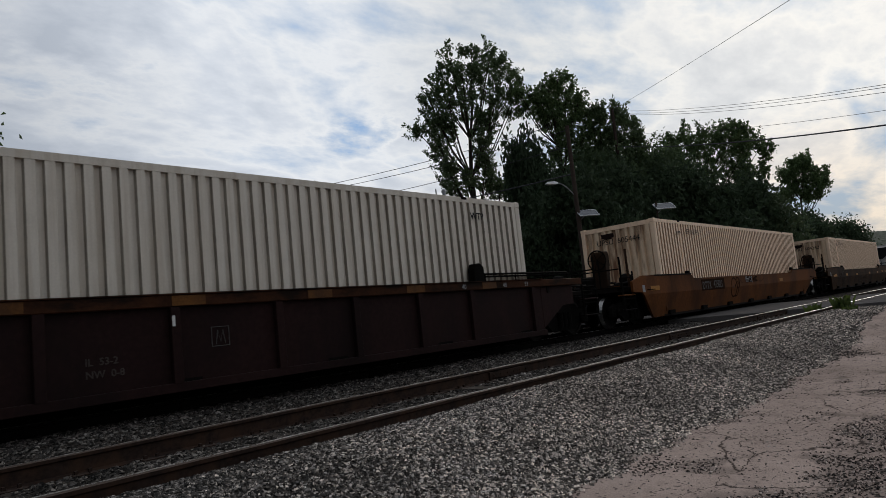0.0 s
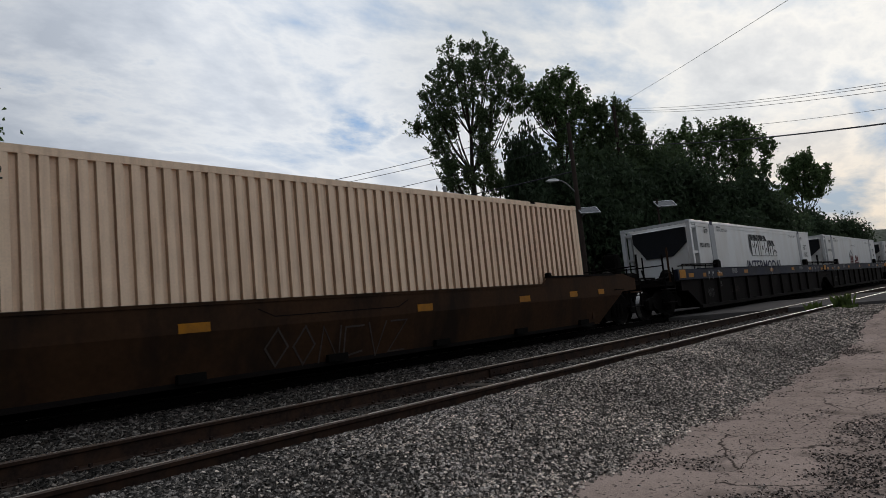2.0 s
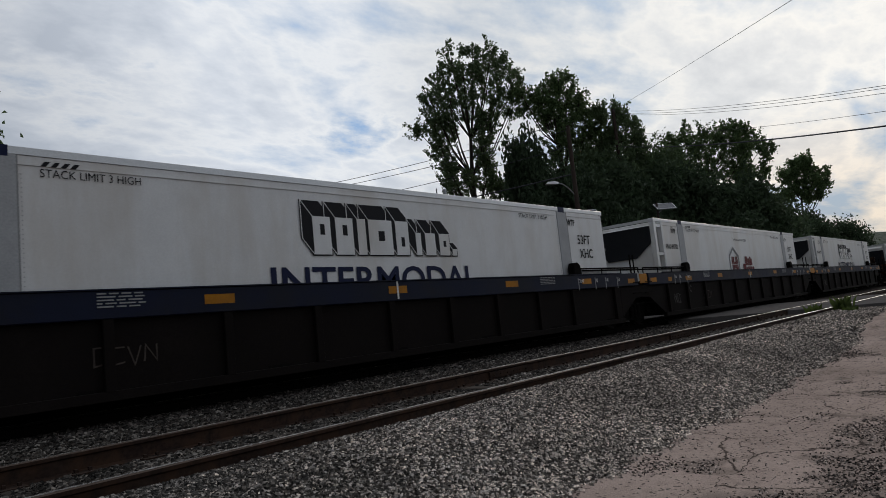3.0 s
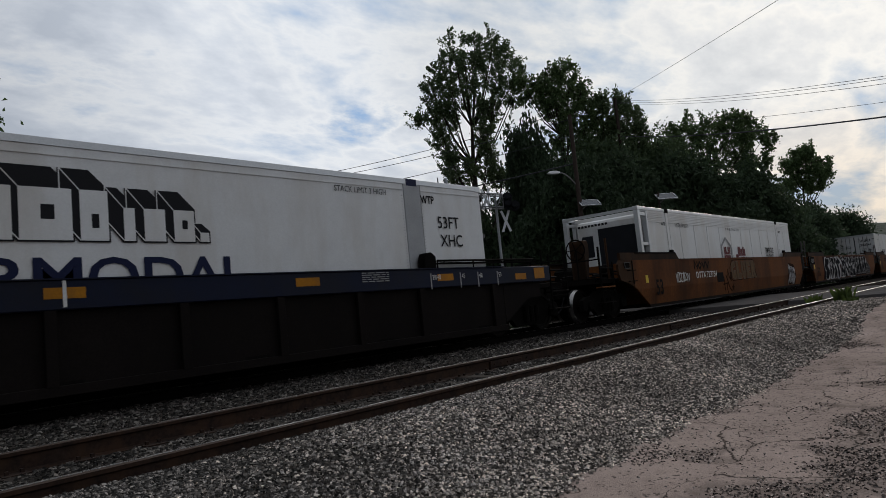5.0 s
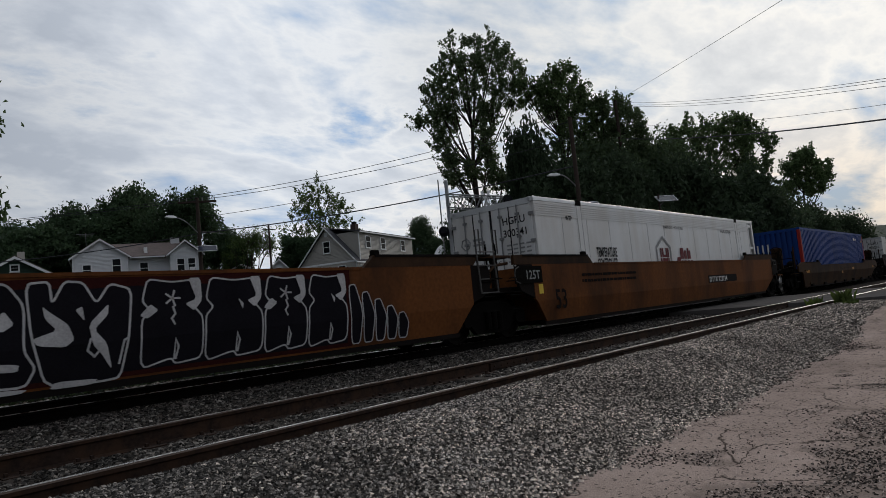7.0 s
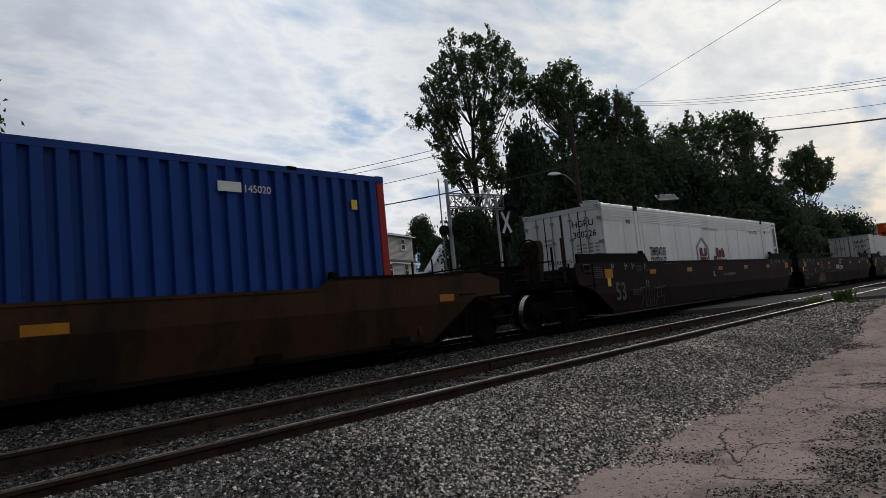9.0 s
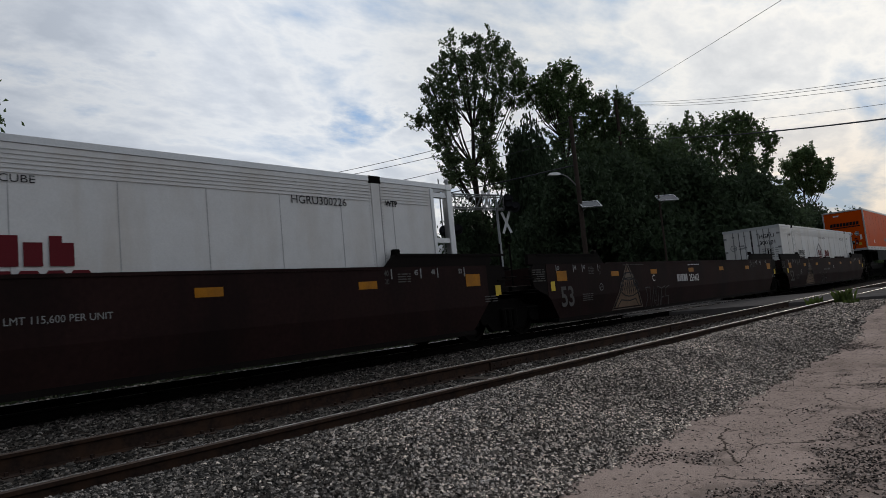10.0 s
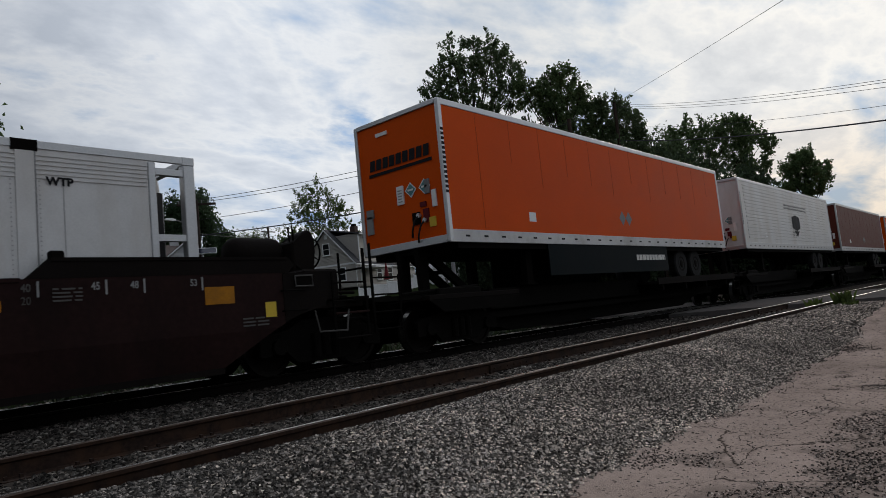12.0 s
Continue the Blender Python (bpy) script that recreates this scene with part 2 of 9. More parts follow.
RUST = (0.10, 0.045, 0.02)
GRIME = (0.07, 0.06, 0.05)
M = {
    "white_steel": mat("white_steel", (0.62, 0.56, 0.475), 0.55, stain=(0.36, 0.28, 0.19), stain_amount=0.35, stain_scale=8.0, streak=0.05, var=0.08, spec=0.3),
    "beige_steel": mat("beige_steel", (0.87, 0.645, 0.455), 0.55, stain=(0.34, 0.20, 0.11), stain_amount=0.26, stain_scale=9.0, streak=0.05, var=0.10, spec=0.3),
    # tones for slopes turned from the sun: shade put into colour, plus rust on beige
    "crease_shade": mat("crease_shade", (0.30, 0.27, 0.225), 0.7, stain=(0.16, 0.13, 0.10), stain_amount=0.6, stain_scale=4.0, streak=0.15, var=0.2, spec=0.1),
    "crease_shade_rust": mat("crease_shade_rust", (0.36, 0.245, 0.16), 0.7, stain=(0.15, 0.08, 0.045), stain_amount=0.6, stain_scale=4.0, streak=0.15, var=0.2, spec=0.1),
    "beige_rusty": mat("beige_rusty", (0.72, 0.54, 0.37), 0.6, stain=(0.16, 0.07, 0.035), stain_amount=0.95, stain_scale=3.5, streak=0.12, var=0.15, spec=0.2),
    "blue_steel": mat("blue_steel", (0.008, 0.040, 0.185), 0.5, stain=(0.012, 0.035, 0.13), stain_amount=0.6, stain_scale=1.2, streak=0.2, var=0.15),
    "red_steel": mat("red_steel", (0.27, 0.022, 0.018), 0.5, var=0.15),
    "panel_white": mat("panel_white", (0.61, 0.61, 0.605), 0.35, stain=(0.46, 0.42, 0.37), stain_amount=0.5, stain_scale=0.9, streak=0.2, var=0.07, bump=0.05, spec=0.3),
    "rail_grey": mat("rail_grey", (0.56, 0.555, 0.55), 0.45, var=0.10, scale=1.5, stain=(0.34, 0.32, 0.30), stain_amount=0.6, stain_scale=1.2, bump=0.03, spec=0.3),
    "alu": mat("alu", (0.50, 0.505, 0.51), 0.35, metal=0.6, var=0.10, bump=0.05),
    "galv": mat("galv", (0.20, 0.20, 0.20), 0.55, metal=0.1, var=0.15, bump=0.08),
    "car_brown": mat("car_brown", (0.044, 0.022, 0.011), 0.7, stain=(0.017, 0.011, 0.008), stain_amount=0.95, stain_scale=0.8, streak=0.35, var=0.25, grain=14.0, bump=0.06, spec=0.06),
    "car_ochre": mat("car_ochre", (0.124, 0.0435, 0.0125), 0.7, stain=(0.050, 0.020, 0.009), stain_amount=0.9, stain_scale=0.6, streak=0.35, var=0.30, scale=0.8, grain=14.0, bump=0.06, spec=0.06),
    "car_maroon": mat("car_maroon", (0.0200, 0.0096, 0.0088), 0.65, stain=(0.010, 0.0065, 0.0062), stain_amount=0.7, stain_scale=0.8, streak=0.35, var=0.3, scale=1.0, grain=14.0, bump=0.06, spec=0.05),
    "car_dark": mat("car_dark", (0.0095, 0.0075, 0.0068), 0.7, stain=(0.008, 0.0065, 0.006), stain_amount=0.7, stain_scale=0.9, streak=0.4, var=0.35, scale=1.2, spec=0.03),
    "car_rust": mat("car_rust", (0.045, 0.018, 0.009), 0.75, stain=(0.012, 0.008, 0.006), stain_amount=0.95, stain_scale=1.5, streak=3.0, var=0.35, grain=20.0, bump=0.08, spec=0.05),
    "car_blue": mat("car_blue", (0.006, 0.009, 0.024), 0.55, stain=(0.012, 0.012, 0.014), stain_amount=0.6, stain_scale=0.8, var=0.2),
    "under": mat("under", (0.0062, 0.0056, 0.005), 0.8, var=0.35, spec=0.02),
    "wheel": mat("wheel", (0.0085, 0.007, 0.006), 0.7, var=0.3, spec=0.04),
    "tread": mat("tread", (0.30, 0.29, 0.28), 0.35, metal=1.0, var=0.2),
    "reflect": mat("reflect", (0.36, 0.145, 0.008), 0.45, var=0.2, stain=(0.2, 0.09, 0.02), stain_amount=0.6, stain_scale=2),
    "ink_black": mat("ink_black", (0.010, 0.010, 0.012), 0.6, var=0.2, bump=0),
    "spray_worn": mat("spray_worn", (0.026, 0.013, 0.008), 0.9, var=0.4, scale=6.0, bump=0, spec=0.02),
    "spray_black": mat("spray_black", (0.010, 0.0092, 0.0118), 0.9, var=0.25, bump=0, spec=0.03),
    "spray_red": mat("spray_red", (0.030, 0.007, 0.006), 0.85, var=0.35, scale=2, bump=0, spec=0.05),
    "tag_faint": mat("tag_faint", (0.058, 0.046, 0.040), 0.8, var=0.4, bump=0),
    "post_grey": mat("post_grey", (0.33, 0.335, 0.34), 0.5, var=0.15, bump=0.03),
    "seam_dark": mat("seam_dark", (0.40, 0.40, 0.40), 0.6, var=0.2, bump=0),
    "ink_white": mat("ink_white", (0.62, 0.61, 0.58), 0.6, var=0.15, bump=0),
    "reflect_dull": mat("reflect_dull", (0.13, 0.052, 0.012), 0.6, var=0.35, scale=6, stain=(0.05, 0.022, 0.01), stain_amount=0.8, stain_scale=3),
    "stencil_dim": mat("stencil_dim", (0.085, 0.08, 0.076), 0.7, var=0.2, bump=0),
    "ink_silver": mat("ink_silver", (0.40, 0.385, 0.385), 0.6, var=0.25, bump=0),
    "ink_grey": mat("ink_grey", (0.25, 0.25, 0.25), 0.6, var=0.15, bump=0),
    "ink_navy": mat("ink_navy", (0.007, 0.011, 0.040), 0.5, var=0.1, bump=0),
    "ink_red": mat("ink_red", (0.11, 0.009, 0.014), 0.5, var=0.1, bump=0),
    "black_rubber": mat("black_rubber", (0.018, 0.018, 0.018), 0.85, var=0.2),
    "reefer_black": mat("reefer_black", (0.012, 0.013, 0.016), 0.4, var=0.2),
    "orange": mat("orange", (0.60, 0.074, 0.0015), 0.45, var=0.10, scale=0.7, bump=0.0, spec=0.04, coat=0.03),
    "seam_orange": mat("seam_orange", (0.26, 0.032, 0.002), 0.6, var=0.2, bump=0),
    "placard_teal": mat("placard_teal", (0.10, 0.24, 0.25), 0.5, var=0.15, bump=0),
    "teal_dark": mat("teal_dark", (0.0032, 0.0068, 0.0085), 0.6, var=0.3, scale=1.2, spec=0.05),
    "maroon_box": mat("maroon_box", (0.11, 0.024, 0.015), 0.5, var=0.15),
    "rail": mat("rail", (0.024, 0.0145, 0.011), 0.85, var=0.45, scale=9, stain=(0.050, 0.026, 0.015), stain_amount=0.7, stain_scale=5),
    "rail_top": mat("rail_top", (0.78, 0.75, 0.72), 0.28, metal=1.0, var=0.2),
    "rail_head": mat("rail_head", (0.060, 0.043, 0.034), 0.55, metal=0.2, var=0.25, scale=4),
    "tie": mat("tie", (0.03, 0.024, 0.02), 0.9, var=0.4, spread=0.25),
    "wood_pole": mat("wood_pole", (0.046, 0.034, 0.028), 0.9, var=0.3, streak=0.1),
    "wire": mat("wire", (0.045, 0.045, 0.05), 0.6, var=0.1, bump=0),
    "bark": mat("bark", (0.05, 0.04, 0.032), 0.95, var=0.35, bump=0.5),
    "siding_grey": mat("siding_grey", (0.41, 0.385, 0.35), 0.7, var=0.06, bump=0.05),
    "siding_white": mat("siding_white", (0.62, 0.62, 0.63), 0.7, var=0.06, bump=0.05),
    "siding_green": mat("siding_green", (0.035, 0.06, 0.045), 0.7, var=0.1),
    "trim_white": mat("trim_white", (0.74, 0.74, 0.74), 0.5, var=0.05, bump=0),
    "shingle": mat("shingle", (0.15, 0.12, 0.11), 0.9, var=0.25, scale=2, grain=25, spread=0.1),
    "shingle_dark": mat("shingle_dark", (0.06, 0.06, 0.065), 0.9, var=0.25, scale=2, grain=25),
    "brick_red": mat("brick_red", (0.06, 0.04, 0.035), 0.85, var=0.3),
    "glass_dark": mat("glass_dark", (0.010, 0.011, 0.012), 0.15, var=0.1, bump=0, spec=0.06),
    "solar": mat("solar", (0.02, 0.024, 0.04), 0.22, var=0.1, bump=0, spec=0.3),
    "sign_white": mat("sign_white", (0.75, 0.75, 0.74), 0.4, var=0.05, bump=0),
    "yellow": mat("yellow", (0.60, 0.42, 0.05), 0.5, var=0.1, bump=0),
    "tag_fill": mat("tag_fill", (0.105, 0.062, 0.030), 0.8, var=0.45, scale=2.5, bump=0),
    # far track's steel: the shade beneath the cars is in this colour
    "rail_shaded": mat("rail_shaded", (0.006, 0.005, 0.0045), 0.9, var=0.3, scale=6, spec=0.02),
    "tag_tan": mat("tag_tan", (0.13, 0.105, 0.085), 0.7, var=0.3, bump=0),
    "paint_tan": mat("paint_tan", (0.15, 0.10, 0.066), 0.7, var=0.25),
}


def leaf_mat(name, color, spread=0.32):
    m = bpy.data.materials.new(name)
    m.use_nodes = True
    nt = m.node_tree
    bsdf = nt.nodes["Principled BSDF"]
    g = add_node(nt, "ShaderNodeNewGeometry")
    mr = add_node(nt, "ShaderNodeMapRange")
    mr.inputs["To Min"].default_value, mr.inputs["To Max"].default_value = 1 - spread, 1 + spread
    nt.links.new(g.outputs["Random Per Island"], mr.inputs["Value"])
    sc = add_node(nt, "ShaderNodeVectorMath", operation="SCALE")
    sc.inputs[0].default_value = color
    nt.links.new(mr.outputs[0], sc.inputs["Scale"])
    nt.links.new(sc.outputs[0], bsdf.inputs["Base Color"])
    bsdf.inputs["Roughness"].default_value = 0.6
    bsdf.inputs["Specular IOR Level"].default_value = 0.15
    tr = add_node(nt, "ShaderNodeBsdfTranslucent")
    nt.links.new(sc.outputs[0], tr.inputs["Color"])
    mx = add_node(nt, "ShaderNodeMixShader")
    mx.inputs[0].default_value = 0.45
    nt.links.new(bsdf.outputs[0], mx.inputs[1])
    nt.links.new(tr.outputs[0], mx.inputs[2])
    nt.links.new(mx.outputs[0], nt.nodes["Material Output"].inputs["Surface"])
    return m


M["leaf"] = leaf_mat("leaf", (0.092, 0.138, 0.058))
M["leaf_dark"] = leaf_mat("leaf_dark", (0.090, 0.128, 0.062))
M["leaf_deep"] = leaf_mat("leaf_deep", (0.050, 0.074, 0.040))
M["leaf_light"] = leaf_mat("leaf_light", (0.08, 0.12, 0.035))
M["leaf_mid"] = leaf_mat("leaf_mid", (0.052, 0.084, 0.042))
M["far_weed"] = leaf_mat("far_weed", (0.022, 0.032, 0.014), 0.7)
M["weed"] = leaf_mat("weed", (0.06, 0.085, 0.022))


def stone_mat(name, dark, light):
    """Crushed stone: each piece has a grey of its own."""
    m = bpy.data.materials.new(name)
    m.use_nodes = True
    nt = m.node_tree
    bsdf = nt.nodes["Principled BSDF"]
    g = add_node(nt, "ShaderNodeNewGeometry")
    r = add_node(nt, "ShaderNodeValToRGB")
    e = r.color_ramp.elements
    e[0].color, e[1].color = (*dark, 1), (*light, 1)
    k = e.new(0.56)
    k.color = (*(0.82 * d + 0.18 * l for d, l in zip(dark, light)), 1)
    nt.links.new(g.outputs["Random Per Island"], r.inputs[0])
    tc = add_node(nt, "ShaderNodeTexCoord")
    n = add_node(nt, "ShaderNodeTexNoise")
    n.inputs["Scale"].default_value, n.inputs["Detail"].default_value = 0.9, 6
    nt.links.new(tc.outputs["Object"], n.inputs["Vector"])
    mr = add_node(nt, "ShaderNodeMapRange")
    mr.inputs["From Min"].default_value, mr.inputs["From Max"].default_value = 0.3, 0.7
    mr.inputs["To Min"].default_value, mr.inputs["To Max"].default_value = 0.7, 1.3
    nt.links.new(n.outputs["Fac"], mr.inputs["Value"])
    sc = add_node(nt, "ShaderNodeVectorMath", operation="SCALE")
    nt.links.new(r.outputs[0], sc.inputs[0])
    nt.links.new(mr.outputs[0], sc.inputs["Scale"])
    nt.links.new(sc.outputs[0], bsdf.inputs["Base Color"])
    bsdf.inputs["Roughness"].default_value = 0.85
    bsdf.inputs["Specular IOR Level"].default_value = 0.1
    return m


M["stone_dark"] = stone_mat("stone_dark", (0.014, 0.0125, 0.0115), (0.70, 0.63, 0.57))
M["stone"] = stone_mat("stone", (0.022, 0.019, 0.017), (0.95, 0.82, 0.71))


def ground_mat():
    """Soil, crushed stone and old asphalt on one sheet; the 'pave' attribute says where the asphalt is whole."""
    m = bpy.data.materials.new("ground_mix")
    m.use_nodes = True
    nt = m.node_tree
    N = lambda kind, **kw: add_node(nt, kind, **kw)
    L = nt.links.new
    bsdf = nt.nodes["Principled BSDF"]
    tc = N("ShaderNodeTexCoord")
    vor = N("ShaderNodeTexVoronoi")
    vor.inputs["Scale"].default_value = 40
    L(tc.outputs["Object"], vor.inputs["Vector"])
    cell = N("ShaderNodeSeparateColor")
    L(vor.outputs["Color"], cell.inputs[0])
    gr = N("ShaderNodeValToRGB")
    # kept dark: shade in the gaps between loose stones is in this colour
    gr.color_ramp.elements[0].color, gr.color_ramp.elements[1].color = (0.010, 0.0085, 0.0075, 1), (0.085, 0.072, 0.063, 1)
    L(cell.outputs[0], gr.inputs[0])
    n1 = N("ShaderNodeTexNoise")
    n1.inputs["Scale"].default_value, n1.inputs["Detail"].default_value = 1.1, 8
    n2 = N("ShaderNodeTexNoise")
    n2.inputs["Scale"].default_value, n2.inputs["Detail"].default_value = 90, 4
    for n in (n1, n2):
        L(tc.outputs["Object"], n.inputs["Vector"])
    s = N("ShaderNodeMath", operation="ADD")
    L(n1.outputs["Fac"], s.inputs[0])
    L(n2.outputs["Fac"], s.inputs[1])
    ar = N("ShaderNodeValToRGB")
    e = ar.color_ramp.elements
    e[0].position, e[0].color = 0.30, (0.215, 0.166, 0.142, 1)
    e[1].position, e[1].color = 0.72, (0.455, 0.357, 0.310, 1)
    hs = N("ShaderNodeMath", operation="MULTIPLY")
    hs.inputs[1].default_value = 0.5
    L(s.outputs[0], hs.inputs[0])
    L(hs.outputs[0], ar.inputs[0])
    at = N("ShaderNodeAttribute", attribute_name="pave")
    pit = N("ShaderNodeTexVoronoi")
    pit.inputs["Scale"].default_value = 58
    L(tc.outputs["Object"], pit.inputs["Vector"])
    pv = N("ShaderNodeSeparateColor")
    L(pit.outputs["Color"], pv.inputs[0])
    pr = N("ShaderNodeMapRange")
    pr.inputs["From Min"].default_value, pr.inputs["From Max"].default_value = 0.935, 0.945
    pr.inputs["To Max"].default_value = 0.75
    L(pv.outputs[0], pr.inputs["Value"])
    pm = N("ShaderNodeMix", data_type="RGBA")
    pm.inputs["B"].default_value = (0.05, 0.042, 0.038, 1)
    L(pr.outputs[0], pm.inputs["Factor"])
    L(ar.outputs[0], pm.inputs["A"])
    # thin wandering cracks
    wob = N("ShaderNodeTexNoise")
    wob.inputs["Scale"].default_value, wob.inputs["Detail"].default_value = 2.2, 6
    L(tc.outputs["Object"], wob.inputs["Vector"])
    wv = N("ShaderNodeVectorMath", operation="MULTIPLY_ADD")
    wv.inputs[1].default_value = (0.55, 0.55, 0.0)
    L(wob.outputs["Color"], wv.inputs[0])
    L(tc.outputs["Object"], wv.inputs[2])
    squash = N("ShaderNodeMapping")
    squash.inputs["Scale"].default_value = (0.75, 1.7, 0.0)
    L(wv.outputs[0], squash.inputs[0])
    ck = N("ShaderNodeTexVoronoi", feature="DISTANCE_TO_EDGE")
    ck.inputs["Scale"].default_value = 0.85
    L(squash.outputs[0], ck.inputs["Vector"])
    cr = N("ShaderNodeMapRange")
    cr.inputs["From Min"].default_value, cr.inputs["From Max"].default_value = 0.002, 0.008
    cr.inputs["To Min"].default_value, cr.inputs["To Max"].default_value = 0.9, 0.0
    L(ck.outputs["Distance"], cr.inputs["Value"])
    some = N("ShaderNodeMapRange")
    some.inputs["From Min"].default_value, some.inputs["From Max"].default_value = 0.40, 0.50
    L(n1.outputs["Fac"], some.inputs["Value"])
    cm = N("ShaderNodeMath", operation="MULTIPLY")
    L(cr.outputs[0], cm.inputs[0])
    L(some.outputs[0], cm.inputs[1])
    pk = N("ShaderNodeMix", data_type="RGBA")
    pk.inputs["B"].default_value = (0.035, 0.028, 0.024, 1)
    L(cm.outputs[0], pk.inputs["Factor"])
    L(pm.outputs["Result"], pk.inputs["A"])
    mi = N("ShaderNodeMix", data_type="RGBA")
    L(at.outputs["Fac"], mi.inputs["Factor"])
    L(gr.outputs[0], mi.inputs["A"])
    L(pk.outputs["Result"], mi.inputs["B"])
    L(mi.outputs["Result"], bsdf.inputs["Base Color"])
    bsdf.inputs["Roughness"].default_value = 0.85
    bsdf.inputs["Specular IOR Level"].default_value = 0.0
    bp = N("ShaderNodeBump")
    bp.inputs["Strength"].default_value, bp.inputs["Distance"].default_value = 0.5, 0.02
    hm = N("ShaderNodeMix", data_type="FLOAT")
    L(at.outputs["Fac"], hm.inputs["Factor"])
    L(vor.outputs["Distance"], hm.inputs["A"])
    L(n2.outputs["Fac"], hm.inputs["B"])
    L(hm.outputs["Result"], bp.inputs["Height"])
    L(bp.outputs[0], bsdf.inputs["Normal"])
    return m


M["stone_mid"] = stone_mat("stone_mid", (0.060, 0.048, 0.042), (0.66, 0.54, 0.47))
# dark grey stone, also used where shade is put into the ballast colour
M["stone_dim"] = stone_mat("stone_dim", (0.013, 0.013, 0.012), (0.34, 0.305, 0.275))
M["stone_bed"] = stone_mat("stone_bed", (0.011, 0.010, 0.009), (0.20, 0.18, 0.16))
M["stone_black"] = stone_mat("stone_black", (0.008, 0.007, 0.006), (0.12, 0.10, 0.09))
M["ground"] = ground_mat()
# near black: shade under and past the train is put into this ground colour
M["shaded_ground"] = mat("shaded_ground", (0.009, 0.008, 0.007), 0.95, var=0.4, scale=0.7, grain=12, bump=0.6, dist=0.03, spec=0.0)
M["asphalt"] = mat("asphalt", (0.10, 0.092, 0.088), 0.9, var=0.25, scale=1.5, grain=60, bump=0.3, spec=0.0)
M["grass"] = mat("grass", (0.020, 0.027, 0.012), 0.95, var=0.4, scale=0.7, grain=12, bump=0.6, dist=0.05, spec=0.0)
M["far_wood"] = mat("far_wood", (0.035, 0.048, 0.035), 0.95, var=0.4, scale=0.06, grain=0.3, bump=0.8, dist=3.0)


# ---------------------------------------------------------------- mesh helpers
def box(bm, x0, x1, y0, y1, z0, z1):
    v = [bm.verts.new(p) for p in ((x0, y0, z0), (x1, y0, z0), (x1, y1, z0), (x0, y1, z0),
                                   (x0, y0, z1), (x1, y0, z1), (x1, y1, z1), (x0, y1, z1))]
    for f in ((3, 2, 1, 0), (4, 5, 6, 7), (0, 1, 5, 4), (1, 2, 6, 5), (2, 3, 7, 6), (3, 0, 4, 7)):
        bm.faces.new([v[i] for i in f])
    return bm


def prism(bm, outline, y0, y1, lean=0.0, knee=0.0):
    """An outline of (x, z), anticlockwise as seen from -y, drawn out from y0 to y1; below the knee it leans in by that slope."""
    def shift(z):
        return max(0.0, knee - z) * lean
    a = [bm.verts.new((x, y0 + shift(z), z)) for x, z in outline]
    b = [bm.verts.new((x, y1 + shift(z), z)) for x, z in outline]
    bm.faces.new(a)
    bm.faces.new(b[::-1])
    n = len(a)
    for i in range(n):
        j = (i + 1) % n
        bm.faces.new((a[j], a[i], b[i], b[j]))
    return bm


def rod(bm, a, b, r, n=8, r2=None):
    """A round bar from a to b."""
    a, b = Vector(a), Vector(b)
    r2 = r if r2 is None else r2
    d = (b - a).normalized()
    u = d.orthogonal().normalized()
    w = d.cross(u)
    ra, rb = [], []
    for i in range(n):
        c, s = math.cos(2 * math.pi * i / n), math.sin(2 * math.pi * i / n)
        ra.append(bm.verts.new(a + (u * c + w * s) * r))
        rb.append(bm.verts.new(b + (u * c + w * s) * r2))
    for i in range(n):
        j = (i + 1) % n
        bm.faces.new((ra[i], ra[j], rb[j], rb[i]))
    bm.faces.new(ra[::-1])
    bm.faces.new(rb)
    return bm


def ring(bm, center, axis, R, r, n=24, k=6):
    """A hoop of tube radius r round the axis."""
    c, ax = Vector(center), Vector(axis).normalized()
    u = ax.orthogonal().normalized()
    w = ax.cross(u)
    rows = []
    for i in range(n):
        a = 2 * math.pi * i / n
        d = u * math.cos(a) + w * math.sin(a)
        rows.append([bm.verts.new(c + d * (R + r * math.cos(2 * math.pi * q / k)) + ax * r * math.sin(2 * math.pi * q / k)) for q in range(k)])
    for i in range(n):
        for q in range(k):
            bm.faces.new((rows[i][q], rows[(i + 1) % n][q], rows[(i + 1) % n][(q + 1) % k], rows[i][(q + 1) % k]))
    return bm


def lathe(bm, prof, n=24, y=0.0):
    """A profile of (radius, y) turned round the y axis."""
    rows = [[bm.verts.new((r * math.cos(2 * math.pi * i / n), y + yy, r * math.sin(2 * math.pi * i / n))) for i in range(n)] for r, yy in prof]
    for a, b in zip(rows, rows[1:]):
        for i in range(n):
            bm.faces.new((a[i], a[(i + 1) % n], b[(i + 1) % n], b[i]))
    bm.faces.new(rows[0][::-1])
    bm.faces.new(rows[-1])
    return bm


def tube(bm, pts, r, n=6):
    """One unbroken round bar through the points."""
    pts = [Vector(p) for p in pts]
    rows = []
    for i, p in enumerate(pts):
        d = (pts[min(i + 1, len(pts) - 1)] - pts[max(i - 1, 0)]).normalized()
        u = d.cross(Vector((0.13, 0.21, 1.0))).normalized()
        w = d.cross(u)
        rows.append([bm.verts.new(p + (u * math.cos(2 * math.pi * k / n) + w * math.sin(2 * math.pi * k / n)) * r) for k in range(n)])
    for a, b in zip(rows, rows[1:]):
        for k in range(n):
            bm.faces.new((a[k], a[(k + 1) % n], b[(k + 1) % n], b[k]))
    bm.faces.new(rows[0][::-1])
    bm.faces.new(rows[-1])
    return bm


def rods(name, segs, material, parent):
    """Bars that are parts of their own: (from, to, radius)."""
    for a, b, r in segs:
        part(name, rod(B(), a, b, r, 6), material, parent)


